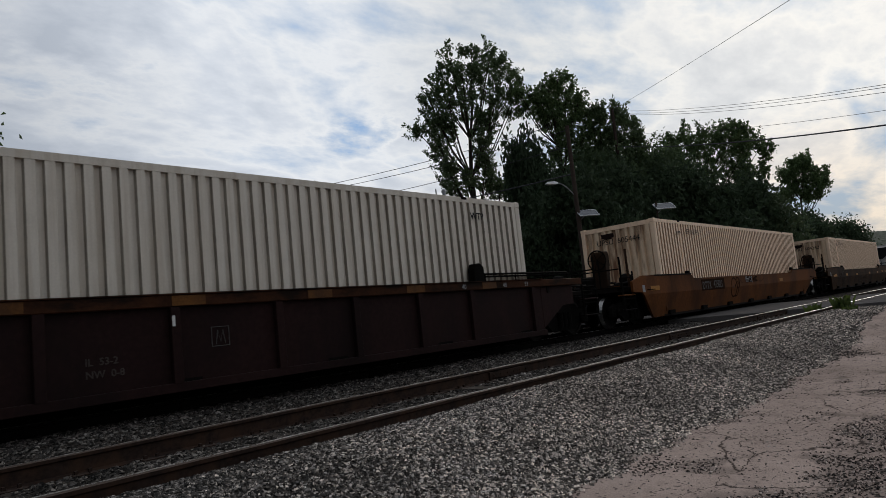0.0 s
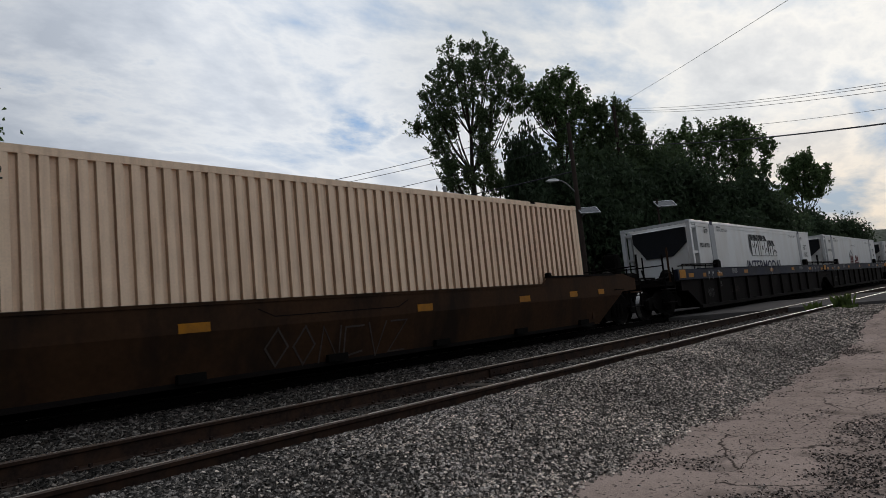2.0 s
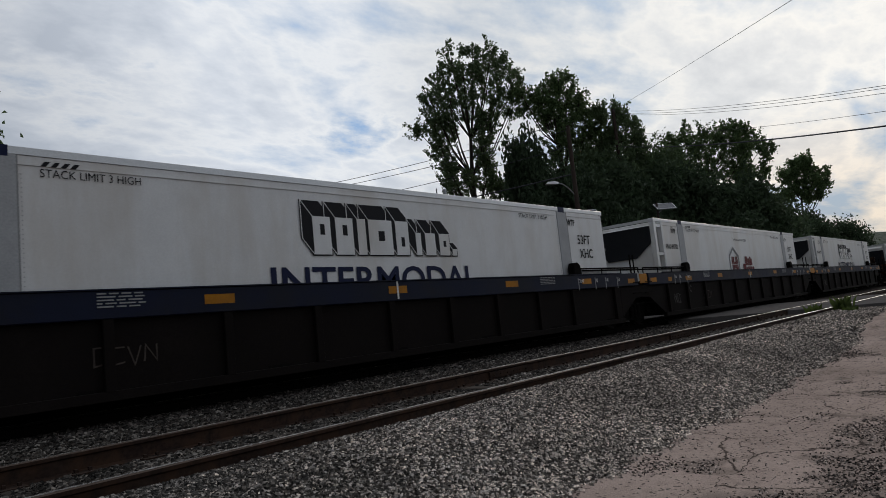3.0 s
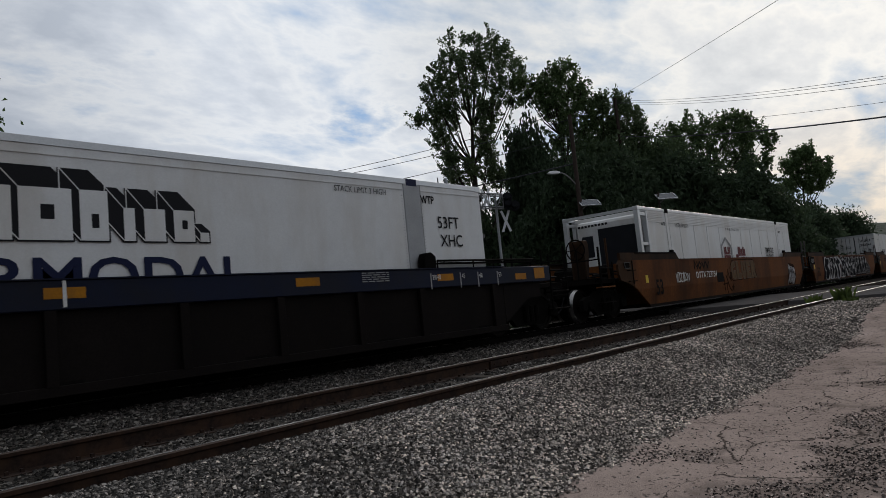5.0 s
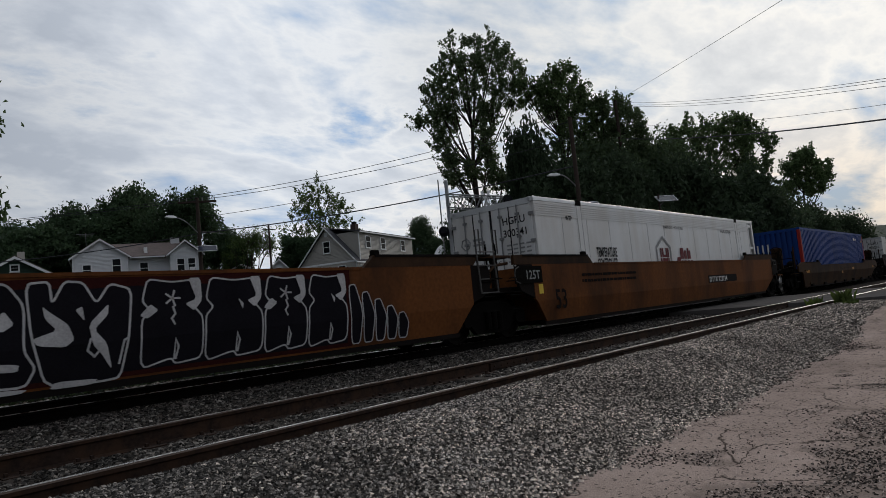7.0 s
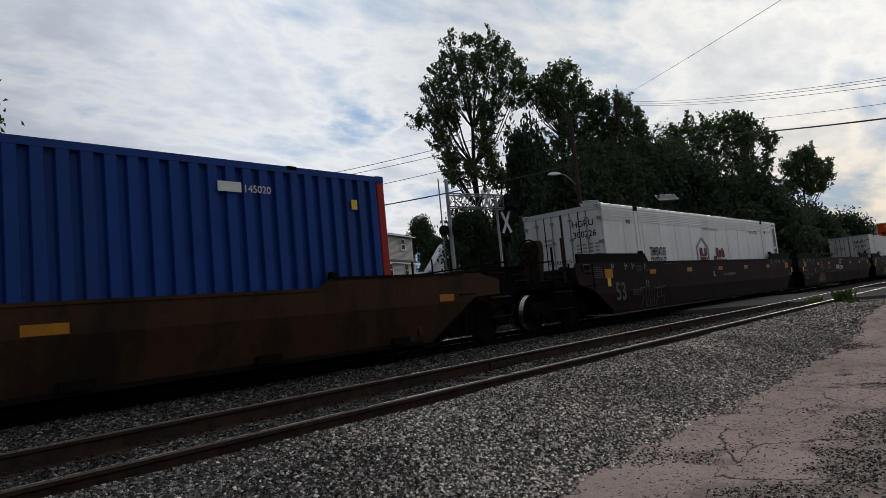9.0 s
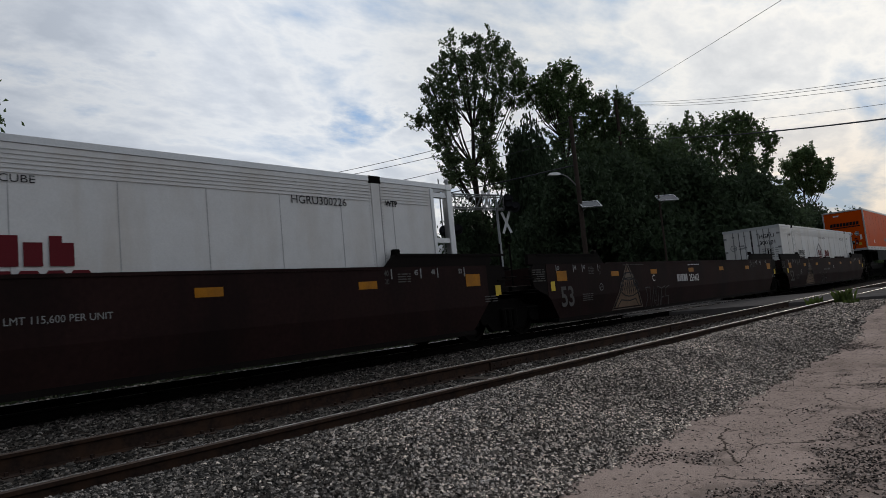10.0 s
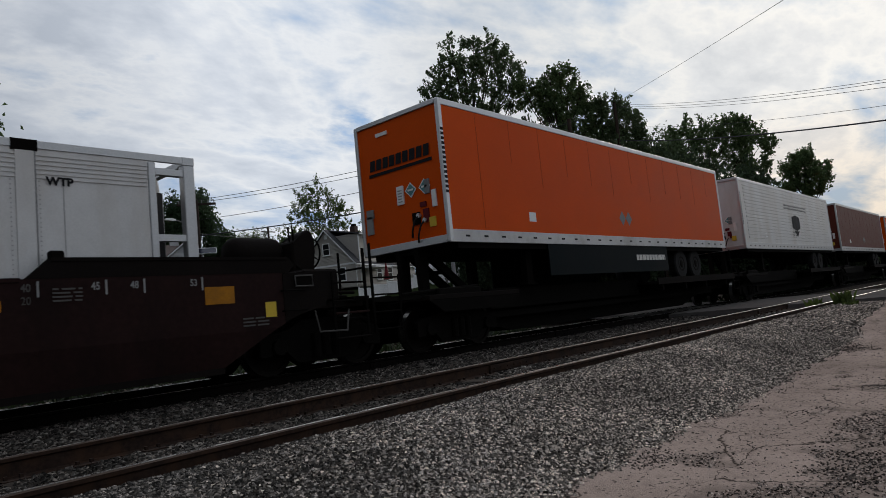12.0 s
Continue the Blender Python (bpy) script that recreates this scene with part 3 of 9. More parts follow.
def B():
    return bmesh.new()


def mesh_of(name, bm, material, bevel=0.0, smooth=False):
    if bevel:
        bmesh.ops.bevel(bm, geom=list(bm.edges), offset=bevel, segments=1, affect="EDGES", clamp_overlap=True)
    bmesh.ops.recalc_face_normals(bm, faces=list(bm.faces))
    me = bpy.data.meshes.new(name)
    bm.to_mesh(me)
    bm.free()
    for m in (material if isinstance(material, (list, tuple)) else [material]):
        me.materials.append(m)
    if smooth:
        for p in me.polygons:
            p.use_smooth = True
    return me


def part(name, bm, material, parent, label="", bevel=0.0, smooth=False, at=None):
    """One mesh object under a thing or a part."""
    me = bm if isinstance(bm, bpy.types.Mesh) else mesh_of(name, bm, material, bevel, smooth)
    ob = new(name, me)
    ob.parent = parent
    if at is not None:
        ob.matrix_local = at
    return tagged(ob, label)


def thing(name, label, category, m=None, group="", kind=""):
    ob = new(name)
    ob.empty_display_size = 0.3
    if m is not None:
        ob.matrix_world = m
    return tagged(ob, label, category, group, kind)


def raw_mesh(name, verts, faces, material, smooth=False):
    me = bpy.data.meshes.new(name)
    me.from_pydata(verts, [], faces)
    me.materials.append(material)
    if smooth:
        me.polygons.foreach_set("use_smooth", [True] * len(me.polygons))
    me.update()
    return me


SIDE = Matrix(((1, 0, 0, 0), (0, 0, -1, 0), (0, 1, 0, 0), (0, 0, 0, 1)))      # lettering that faces -y
END = Matrix(((0, 0, -1, 0), (-1, 0, 0, 0), (0, 1, 0, 0), (0, 0, 0, 1)))      # lettering that faces -x


def letters(body, height, x, y, z, parent, material, face=SIDE, wide=1.0, bold=0.0, name="lettering", spacing=1.0, across=0.0):
    """Flat lettering of that cap height, its lower left corner at x, y, z."""
    cu = bpy.data.curves.new(name, "FONT")
    cu.body, cu.size, cu.offset, cu.space_character = body, height / 0.69, bold, spacing
    cu.resolution_u = 3
    tmp = bpy.data.objects.new(name, cu)
    me = bpy.data.meshes.new_from_object(tmp)
    bpy.data.objects.remove(tmp)
    bpy.data.curves.remove(cu)
    me.materials.clear()
    me.materials.append(material)
    if across:
        xs = [v.co.x for v in me.vertices]
        wide = across / (max(xs) - min(xs))
    ob = new(name, me)
    ob.parent = parent
    ob.matrix_local = Matrix.Translation((x, y, z)) @ face @ Matrix.Diagonal((wide, 1, 1, 1))
    return ob


def flat(bm, pts, y):
    """A flat plate in the plane of a side, from (x, z) points."""
    return prism(bm, pts, y - 0.003, y + 0.001)


def stroke(bm, pts, w, y, step=0.0):
    """A painted line of width w through (x, z) points, mitred at its bends."""
    pts = [p for k, p in enumerate(pts) if k == 0 or math.dist(p, pts[k - 1]) > 1e-4]
    closed = len(pts) > 3 and math.dist(pts[0], pts[-1]) < 1e-3
    if closed:
        pts = pts[:-1]
    n = len(pts)
    rows = []
    for k, (x, z) in enumerate(pts):
        a = pts[k - 1] if k or closed else (x, z)
        b = pts[(k + 1) % n] if k < n - 1 or closed else (x, z)
        d1, d2 = Vector((x - a[0], z - a[1])), Vector((b[0] - x, b[1] - z))
        d1 = d1.normalized() if d1.length else d2.normalized()
        d2 = d2.normalized() if d2.length else d1
        m = d1 + d2
        m = m.normalized() if m.length > 0.3 else d1
        h = w / 2 / max(0.55, m.dot(d1))
        nx, nz = -m.y * h, m.x * h
        rows.append([bm.verts.new(p) for p in ((x - nx, y - 0.003, z - nz), (x + nx, y - 0.003, z + nz), (x + nx, y + 0.001, z + nz), (x - nx, y + 0.001, z - nz))])
    for k in range(n if closed else n - 1):
        p, q = rows[k], rows[(k + 1) % n]
        for i in range(4):
            bm.faces.new((p[i], q[i], q[(i + 1) % 4], p[(i + 1) % 4]))
    if not closed:
        bm.faces.new(rows[0])
        bm.faces.new(rows[-1][::-1])
    return bm


def rounded(pts, times=2):
    """A closed outline with its corners cut again and again."""
    for _ in range(times):
        pts = [q for a, b in zip(pts, list(pts[1:]) + [pts[0]]) for q in ((a[0] * 0.86 + b[0] * 0.14, a[1] * 0.86 + b[1] * 0.14), (a[0] * 0.14 + b[0] * 0.86, a[1] * 0.14 + b[1] * 0.86))]
    return pts


def bars(bm, x, z, w, h, y, rows=3, fill=0.45, rnd=None):
    """Writing too small to read: short bars in rows."""
    rnd = rnd or random.Random(int(1000 * (x + z)))
    dz = h / rows
    for k in range(rows):
        xx = x
        while xx < x + w - 0.04:
            l = min(rnd.uniform(0.06, 0.22), x + w - xx)
            zz = z + h - (k + 1) * dz
            flat(bm, [(xx, zz), (xx + l, zz), (xx + l, zz + dz * fill), (xx, zz + dz * fill)], y)
            xx += l + 0.035
    return bm


# ---------------------------------------------------------------- ground and tracks
Y1, Y2 = 4.92, 9.845            # middles of the two tracks; z = 0 is the top of the rails
ROAD_X0, ROAD_X1 = 21.8, 31.5   # the level crossing


def sstep(a, b, x):
    t = min(1.0, max(0.0, (x - a) / (b - a)))
    return t * t * (3 - 2 * t)


def lot_edge(x):
    e = 2.40 + 0.13 * noise.noise((x * 0.8, 3.1, 0)) + 0.10 * noise.noise((x * 3.1, 7.7, 0)) + 0.05 * noise.noise((x * 9, 1.7, 0))
    return e + 0.35 * sstep(11, 19, x)


def pave_at(x, y):
    """1 where the old asphalt is whole, 0 where it has broken up or ends."""
    if y > 3.3 or y < -14:
        return 0.0
    d = lot_edge(x) - y
    edge = sstep(0.0, 0.05, d)
    n = noise.noise((x * 1.15, y * 1.5, 5.0)) + 0.45 * noise.noise((x * 4.2, y * 4.8, 9.0)) + 0.2 * noise.noise((x * 13, y * 13, 2.0))
    worn = sstep(0.14, 0.26, n + 0.08 * sstep(0.25, 0.6, d) + 0.13 * sstep(0.8, 1.6, d) - 0.42 * (1 - sstep(0.20, 0.6, d)))
    fade = sstep(-2.4, -0.7, y) * sstep(-0.9, 0.35, x) * (1 - sstep(13.0, 20.0, x))
    worn *= fade
    c1 = abs(noise.noise((x * 0.9 + 0.4 * noise.noise((x * 3, y * 3, 4)), y * 1.9, 21.0)))
    c3 = abs(noise.noise((x * 0.55, y * 3.4 + 0.6 * noise.noise((x * 1.6, y, 14)), 51.0)))
    c2 = abs(noise.noise((x * 2.1 + 7, y * 2.4 + 0.5 * noise.noise((x * 2, y * 2, 8)), 33.0)))
    crack = max(1 - sstep(0.008, 0.026, c1), (1 - sstep(0.010, 0.030, c3)) * (1 - sstep(0.5, 1.1, d)), (1 - sstep(0.006, 0.030, c2)) * sstep(0.05, 0.2, noise.noise((x * 0.7, y * 0.7, 3)) + 0.15))
    return edge * (1 - 0.36 * worn) * (1 - 0.20 * crack * fade)


def base_z(x, y):
    lot = -0.50 + 0.44 * sstep(9, 21, x)
    if y < 2.2:
        z = lot
    elif y < 3.6:
        z = lot + (-0.165 - lot) * sstep(2.2, 3.7, y) ** 0.9 + 0.05 * sstep(3.2, 3.6, y)
    elif y < 4.1:
        z = -0.115 + 0.03 * sstep(3.6, 3.9, y)
    elif y < 6.3:
        z = -0.165
    elif y < 8.0:
        z = -0.165 - 0.10 * math.sin((y - 6.3) / 1.7 * math.pi)
    elif y < 11.6:
        z = -0.165 + 0.04 * sstep(10.75, 11.0, y)
    else:
        z = -0.125 - 0.44 * sstep(11.6, 13.5, y) + 5.5 * sstep(46, 84, math.hypot(x, y)) * sstep(14, 40, y)
    if y > 2.0 and y < 12:
        z += 0.02 * noise.noise((x * 0.7, y * 1.1, 0))
    if 20.5 < x < 33 and -8 < y < 14:
        z = min(z, -0.12)
    return z


def axis(stops):
    """Coordinates from (end, step) pairs, each run from the last end on."""
    out = [stops[0]]
    for end, step in stops[1]:
        n = max(1, round((end - out[-1]) / step))
        a = out[-1]
        out += [a + (end - a) * (i + 1) / n for i in range(n)]
    return out


def make_ground():
    xs = axis((-900, [(-100, 200), (-10, 15), (0.4, 1.3), (13, 0.045), (21, 0.10), (34, 0.6), (120, 4), (900, 130)]))
    ys = axis((-900, [(-60, 140), (-6, 6), (-0.6, 0.5), (2.9, 0.045), (4, 0.12), (14, 0.3), (120, 4), (900, 120)]))
    verts, pave = [], []
    for y in ys:
        for x in xs:
            p = pave_at(x, y)
            verts.append((x, y, base_z(x, y) + 0.016 * p))
            pave.append(p)
    w = len(xs)
    faces = [(j * w + i, j * w + i + 1, (j + 1) * w + i + 1, (j + 1) * w + i) for j in range(len(ys) - 1) for i in range(w - 1)]
    me = raw_mesh("ground", verts, faces, M["ground"], smooth=True)
    me.materials.append(M["grass"])
    me.materials.append(M["shaded_ground"])
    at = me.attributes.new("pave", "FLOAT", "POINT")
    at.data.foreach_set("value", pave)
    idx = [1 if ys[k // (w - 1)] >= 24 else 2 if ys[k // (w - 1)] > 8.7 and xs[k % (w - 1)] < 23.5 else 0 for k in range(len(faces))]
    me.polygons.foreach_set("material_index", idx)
    tagged(new("ground", me), "broken brown-grey asphalt lot running into crushed stone and grass", "ground", kind="structure")


CHIP = np.array([(-1, -1, -0.7), (1, -1, -0.7), (1, 1, -0.7), (-1, 1, -0.7), (-0.55, -0.3, 1), (0.6, 0.3, 1)], float)
CHIP_F = np.array([(0, 1, 5), (0, 5, 4), (1, 2, 5), (2, 3, 4), (2, 4, 5), (3, 0, 4)])


def stones(name, spots, size, seed, label, material="stone"):
    """Loose angular stones, one joined mesh."""
    rng = np.random.default_rng(seed)
    n = len(spots)
    s = rng.uniform(0.55, 1.25, n) * size
    v = CHIP[None] * rng.uniform((0.90, 0.50, 0.45), (1.50, 0.95, 0.90), (n, 3))[:, None] * (1 + rng.uniform(-0.42, 0.30, (n, 6, 3)))
    v[:, 4:, :2] += rng.uniform(-0.35, 0.35, (n, 2, 2))
    v *= s[:, None, None] * 0.5
    a, b = rng.uniform(0, 2 * np.pi, n), rng.uniform(-0.9, 0.9, n)
    ca, sa, cb, sb = np.cos(a), np.sin(a), np.cos(b), np.sin(b)
    x, y, z = v[..., 0].copy(), v[..., 1].copy(), v[..., 2].copy()
    y, z = y * cb[:, None] - z * sb[:, None], y * sb[:, None] + z * cb[:, None]
    x, y = x * ca[:, None] - y * sa[:, None], x * sa[:, None] + y * ca[:, None]
    v = np.stack([x, y, z], -1) + np.asarray(spots)[:, None, :]
    v[..., 2] += (s * 0.22)[:, None]
    f = (CHIP_F[None] + (np.arange(n) * 6)[:, None, None]).reshape(-1, 3)
    me = raw_mesh(name, v.reshape(-1, 3).tolist(), f.tolist(), M[material])
    tagged(new(name, me), label, "gravel", kind="stuff")


def make_ballast():
    rng = random.Random(4)

    def spots(n, x0, x1, y0, y1, keep=lambda x, y: True, bias=1.0):
        out = []
        while len(out) < n:
            x = x0 + (x1 - x0) * rng.random() ** bias
            y = rng.uniform(y0, y1)
            if keep(x, y):
                out.append((x, y, base_z(x, y) + 0.016 * pave_at(x, y)))
        return out

    def clear(x, y):
        return min(abs(y - r) for r in (4.17, 5.675, 9.09, 10.6)) > 0.085

    def dusty(x, y):
        """Pale road dust lies thickest by the lot and towards the crossing."""
        return rng.random() < 0.76 + (x - 4.0) / 6.0 - (y - 2.9) / 2.6 + 0.5 * noise.noise((x * 0.6, y * 1.2, 40))

    def shoulder(x, y):
        return y > lot_edge(x) - 0.12 * rng.random() ** 2 and clear(x, y)

    heap = {"stone": [], "stone_dark": [], "stone_dim": []}
    for p in spots(112000, 0.5, 14, 2.2, 4.1, shoulder, 1.4):
        # oiling, and falloff of light to the left, both put into stone colour
        oil_dim = 1.0 - sstep(1.2, 3.4, p[0] - 0.7 * (p[1] - 3.0)) + 0.35 * noise.noise((p[0] * 0.9, p[1] * 1.3, 71))
        heap["stone" if dusty(p[0], p[1]) else "stone_dim" if rng.random() < oil_dim else "stone_dark"].append(p)
    for k, (key, label) in enumerate((("stone", "dusty grey crushed stone on the shoulder of the track"), ("stone_dark", "dark crushed stone on the shoulder of the track"),
                                      ("stone_dim", "oiled and shade-darkened crushed stone on the shoulder of the track"))):
        stones("ballast_shoulder", heap[key], 0.0205, 1 + 20 * k, label, key)
    stones("ballast_shoulder", spots(9000, -9, 0.5, 2.3, 4.1, lambda x, y: clear(x, y) and y > lot_edge(x)), 0.045, 51, "dark oiled crushed stone on the shoulder of the track", "stone_dark")
    stones("ballast_bed", spots(9000, -9, 1.0, 4.2, 9.0, clear), 0.06, 52, "dark crushed stone between the two tracks", "stone_dim")
    stones("ballast_shoulder", spots(16000, 13, 21.5, 2.5, 4.1, lambda x, y: y > lot_edge(x) - 0.05), 0.036, 2,
           "dusty grey crushed stone on the shoulder of the track")

    # share of darker stones at low x: oil plus the train's shade, as colour
    def oily_dim(x, y):
        return rng.random() < 1.25 - 0.9 * sstep(4.0, 12.0, x) + 0.4 * noise.noise((x * 0.5, y, 60))

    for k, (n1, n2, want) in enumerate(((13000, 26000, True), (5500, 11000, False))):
        stones("ballast_bed", spots(n1, 0.5, 20, 4.25, 5.6, lambda x, y: clear(x, y) and oily_dim(x, y) == want, 1.3), 0.032, 3 + 30 * k, "dark crushed stone between the rails", "stone_bed" if want else "stone_dim")
        stones("ballast_bed", spots(n2, 1.0, 21, 5.75, 9.0, lambda x, y: clear(x, y) and oily_dim(x, y) == want, 1.35), 0.034, 5 + 30 * k, "dark crushed stone between the two tracks", "stone_bed" if want else "stone_dim")
    # black stones here carry the shade under the cars in their colour
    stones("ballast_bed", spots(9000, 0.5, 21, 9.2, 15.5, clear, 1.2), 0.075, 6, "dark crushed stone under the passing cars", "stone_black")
    stones("ballast_bed", spots(5000, 0.5, 21, 8.0, 9.0, clear, 1.2), 0.05, 9, "oiled, shade-darkened crushed stone beside the far track", "stone_black")
    stones("ballast_bed", [(x, y, z + 0.05) for x, y, z in spots(7000, 1.5, 26, 10.85, 11.7, clear, 1.1)], 0.055, 10, "grey crushed stone heaped past the far rail", "stone_dark")

    def broken(x, y):
        """Patches and bands where the surface has come loose."""
        if y > lot_edge(x) - 0.1:
            return False
        n = noise.noise((x * 1.15, y * 1.5, 5.0)) + 0.9 * noise.noise((x * 0.55 + 4, y * 2.6, 17.0)) + 0.4 * noise.noise((x * 4.2, y * 4.8, 9.0)) + 0.22 * sstep(0.5, 1.6, lot_edge(x) - y)
        return rng.random() < sstep(0.10, 0.75, n) ** 1.5
    stones("loose_gravel", spots(11000, 1.6, 13, -0.6, 2.5, broken), 0.014, 7, "small loose gravel in the broken asphalt", "stone_mid")
    stones("loose_gravel", spots(8500, 1.6, 13, -0.6, 2.5, broken), 0.014, 17, "small dark loose gravel in the broken asphalt", "stone_black")
    stones("loose_gravel", spots(2600, 1.6, 13, -0.6, 2.6, lambda x, y: y < lot_edge(x) and rng.random() < 0.5 + noise.noise((x, y, 12))), 0.012, 8,
           "scattered stones lying on the asphalt", "stone_dim")


def rail_mesh(x0, x1, side, band=0.018):
    """Foot, web and head of one rail, with the head's running face as a second material."""
    prof = [(-0.07, -0.172), (0.07, -0.172), (0.07, -0.160), (0.014, -0.142), (0.012, -0.045), (0.036, -0.032),
            (0.037, -0.008), (max(0.028, band + 0.003), 0.0), (band, 0.0008), (-band, 0.0008), (-max(0.028, band + 0.003), 0.0), (-0.037, -0.008), (-0.036, -0.032), (-0.012, -0.045), (-0.014, -0.142), (-0.07, -0.160)]
    n = len(prof)
    v = [(x0, y, z) for y, z in prof] + [(x1, y, z) for y, z in prof]
    f = [(i, (i + 1) % n, n + (i + 1) % n, n + i) for i in range(n)] + [tuple(range(n))[::-1], tuple(range(n, 2 * n))]
    me = raw_mesh("rail", v, f, M[side])
    me.materials.append(M["rail_top"])
    me.materials.append(M["rail_head" if side == "rail" else side])
    for k, i in ((8, 1), (7, 2), (9, 2), (6, 2), (10, 2)):
        me.polygons[k].material_index = i
    return me


def make_track(name, y, label, side):
    tr = thing(name, label, "railway track", pose(0, y, 0), kind="structure")
    for s in (-1, 1):
        part("rail", rail_mesh(-60, 150, side, 0.018 if side == "rail" else 0.030), None, tr, at=pose(0, s * 0.7525, 0, 0.0 if side == "rail" else 1.4 * s))
    bm = box(B(), -0.115, 0.115, -1.3, 1.3, -0.33, -0.158)
    tie = mesh_of("tie", bm, M["tie"], 0.012)
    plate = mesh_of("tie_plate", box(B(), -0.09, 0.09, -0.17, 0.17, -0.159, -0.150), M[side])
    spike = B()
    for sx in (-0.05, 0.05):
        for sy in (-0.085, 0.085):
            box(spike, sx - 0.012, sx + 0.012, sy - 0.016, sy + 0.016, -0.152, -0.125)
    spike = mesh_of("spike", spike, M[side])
    rnd = random.Random(int(y * 10))
    for i in range(84):
        x = -1.5 + i * 0.50 + rnd.uniform(-0.03, 0.03)
        if ROAD_X0 - 0.3 < x < ROAD_X1 + 0.3:
            continue
        part("tie", tie, None, tr, at=pose(x, rnd.uniform(-0.05, 0.05), rnd.uniform(-0.012, 0.006), 0, 0, rnd.uniform(-1.2, 1.2)))
        for s in (-1, 1):
            part("tie_plate", plate, None, tr, at=pose(x, s * 0.7525, 0))
            part("spikes", spike, None, tr, at=pose(x, s * 0.7525, 0))
    joint = B()
    box(joint, -0.46, 0.46, -0.045, -0.016, -0.135, -0.05)
    box(joint, -0.46, 0.46, 0.016, 0.045, -0.135, -0.05)
    for k in range(6):
        rod(joint, (-0.38 + k * 0.152, -0.06, -0.09), (-0.38 + k * 0.152, 0.06, -0.09), 0.014, 6)
    joint = mesh_of("joint_bar", joint, M[side])
    for x, s in ((7.6, 1), (8.5, -1), (13.6, 1), (14.7, -1), (19.4, 1), (20.3, -1)):
        part("joint_bar", joint, None, tr, at=pose(x, s * 0.7525, 0))
    return tr


make_ground()
make_track("track_near", Y1, "rusty railway track with polished rail heads in crushed stone", "rail")
make_track("track_far", Y2, "railway track under the passing freight cars", "rail_shaded")
make_ballast()


def make_crossing():
    """The road over the tracks: slabs between and beside the rails, flush with their heads."""
    th = thing("road", "worn grey asphalt road crossing both tracks", "road", kind="structure")
    gaps = [-9.0] + [r + s for r in (4.17, 5.675, 9.09, 10.6) for s in (-0.08, 0.08)] + [24.0]
    for a, b in zip(gaps[::2], gaps[1::2]):
        bm = B()
        n = 10
        prev = None
        for i in range(n + 1):
            y = a + (b - a) * i / n
            sl = 0.55 * (y - 4.9) * -0.35 if y < 10.65 else 0.9 + 1.0 * (y - 10.68)
            row = [bm.verts.new((ROAD_X0 + sl + q, y, -0.014 + 0.01 * noise.noise((q, y, 0)) - 0.03 * (q in (0.0, 9.7)))) for q in (0.0, 0.4, 3.2, 6.4, 9.3, 9.7)]
            if prev:
                for k in range(5):
                    bm.faces.new((prev[k], prev[k + 1], row[k + 1], row[k]))
            prev = row
        r = bmesh.ops.extrude_face_region(bm, geom=list(bm.faces))
        for v in r["geom"]:
            if isinstance(v, bmesh.types.BMVert):
                v.co.z -= 0.16
        part("slab", bm, M["asphalt"], th)


make_crossing()


# ---------------------------------------------------------------- the train
SPEED = 22.55                    # metres a second, towards -x
LEN, HALF, TALL = 16.33, 1.295, 2.896
TRAILER = 15.95                  # length of a road trailer
FLOOR = 0.32                     # height of a container's underside in a well
MOVERS = []


def rolling(ob, x, z=0.0):
    ob.matrix_world = pose(x, Y2, z)
    MOVERS.append((ob, x, z))
    return ob


def corrugated(length, z0, z1, depth, pitch):
    """Pressed-steel sheet in the x-z plane: wide ridges and wide grooves, faces towards -y."""
    n = max(1, round(length / pitch))
    p = length / n
    prof = []
    for i in range(n):
        x = i * p
        prof += [(x, depth), (x + 0.30 * p, depth), (x + 0.36 * p, 0.0), (x + 0.88 * p, 0.0), (x + p - 0.002, depth)]
    prof.append((length, depth))
    v = [(x, y, z) for z in (z0, z1) for x, y in prof]
    k = len(prof)
    f = [(i, i + 1, k + i + 1, k + i) for i in range(k - 1)]
    return v, f


SHEETS = {}


def sheet(length, z0, z1, material, depth=0.055, pitch=0.216, crease=None):
    key = (round(length, 3), z0, z1, material.name, pitch)
    if key not in SHEETS:
        v, f = corrugated(length, z0, z1, depth, pitch)
        me = SHEETS[key] = raw_mesh("panel", v, f, material)
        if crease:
            # slopes facing -x get the darker tone, shade painted on them
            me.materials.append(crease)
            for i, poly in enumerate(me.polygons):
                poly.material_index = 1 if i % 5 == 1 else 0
    return SHEETS[key]


def castings(parent, material, z0=0.0, z1=TALL):
    me = mesh_of("corner_casting", box(B(), -0.0, 0.178, 0.0, 0.162, 0.0, 0.118), material, 0.008)
    for x in (-0.004, LEN - 0.174):
        for y in (-HALF - 0.004, HALF - 0.158):
            for z in (z0 - 0.002, z1 - 0.114):
                part("corner_casting", me, None, parent, at=pose(x, y, z))


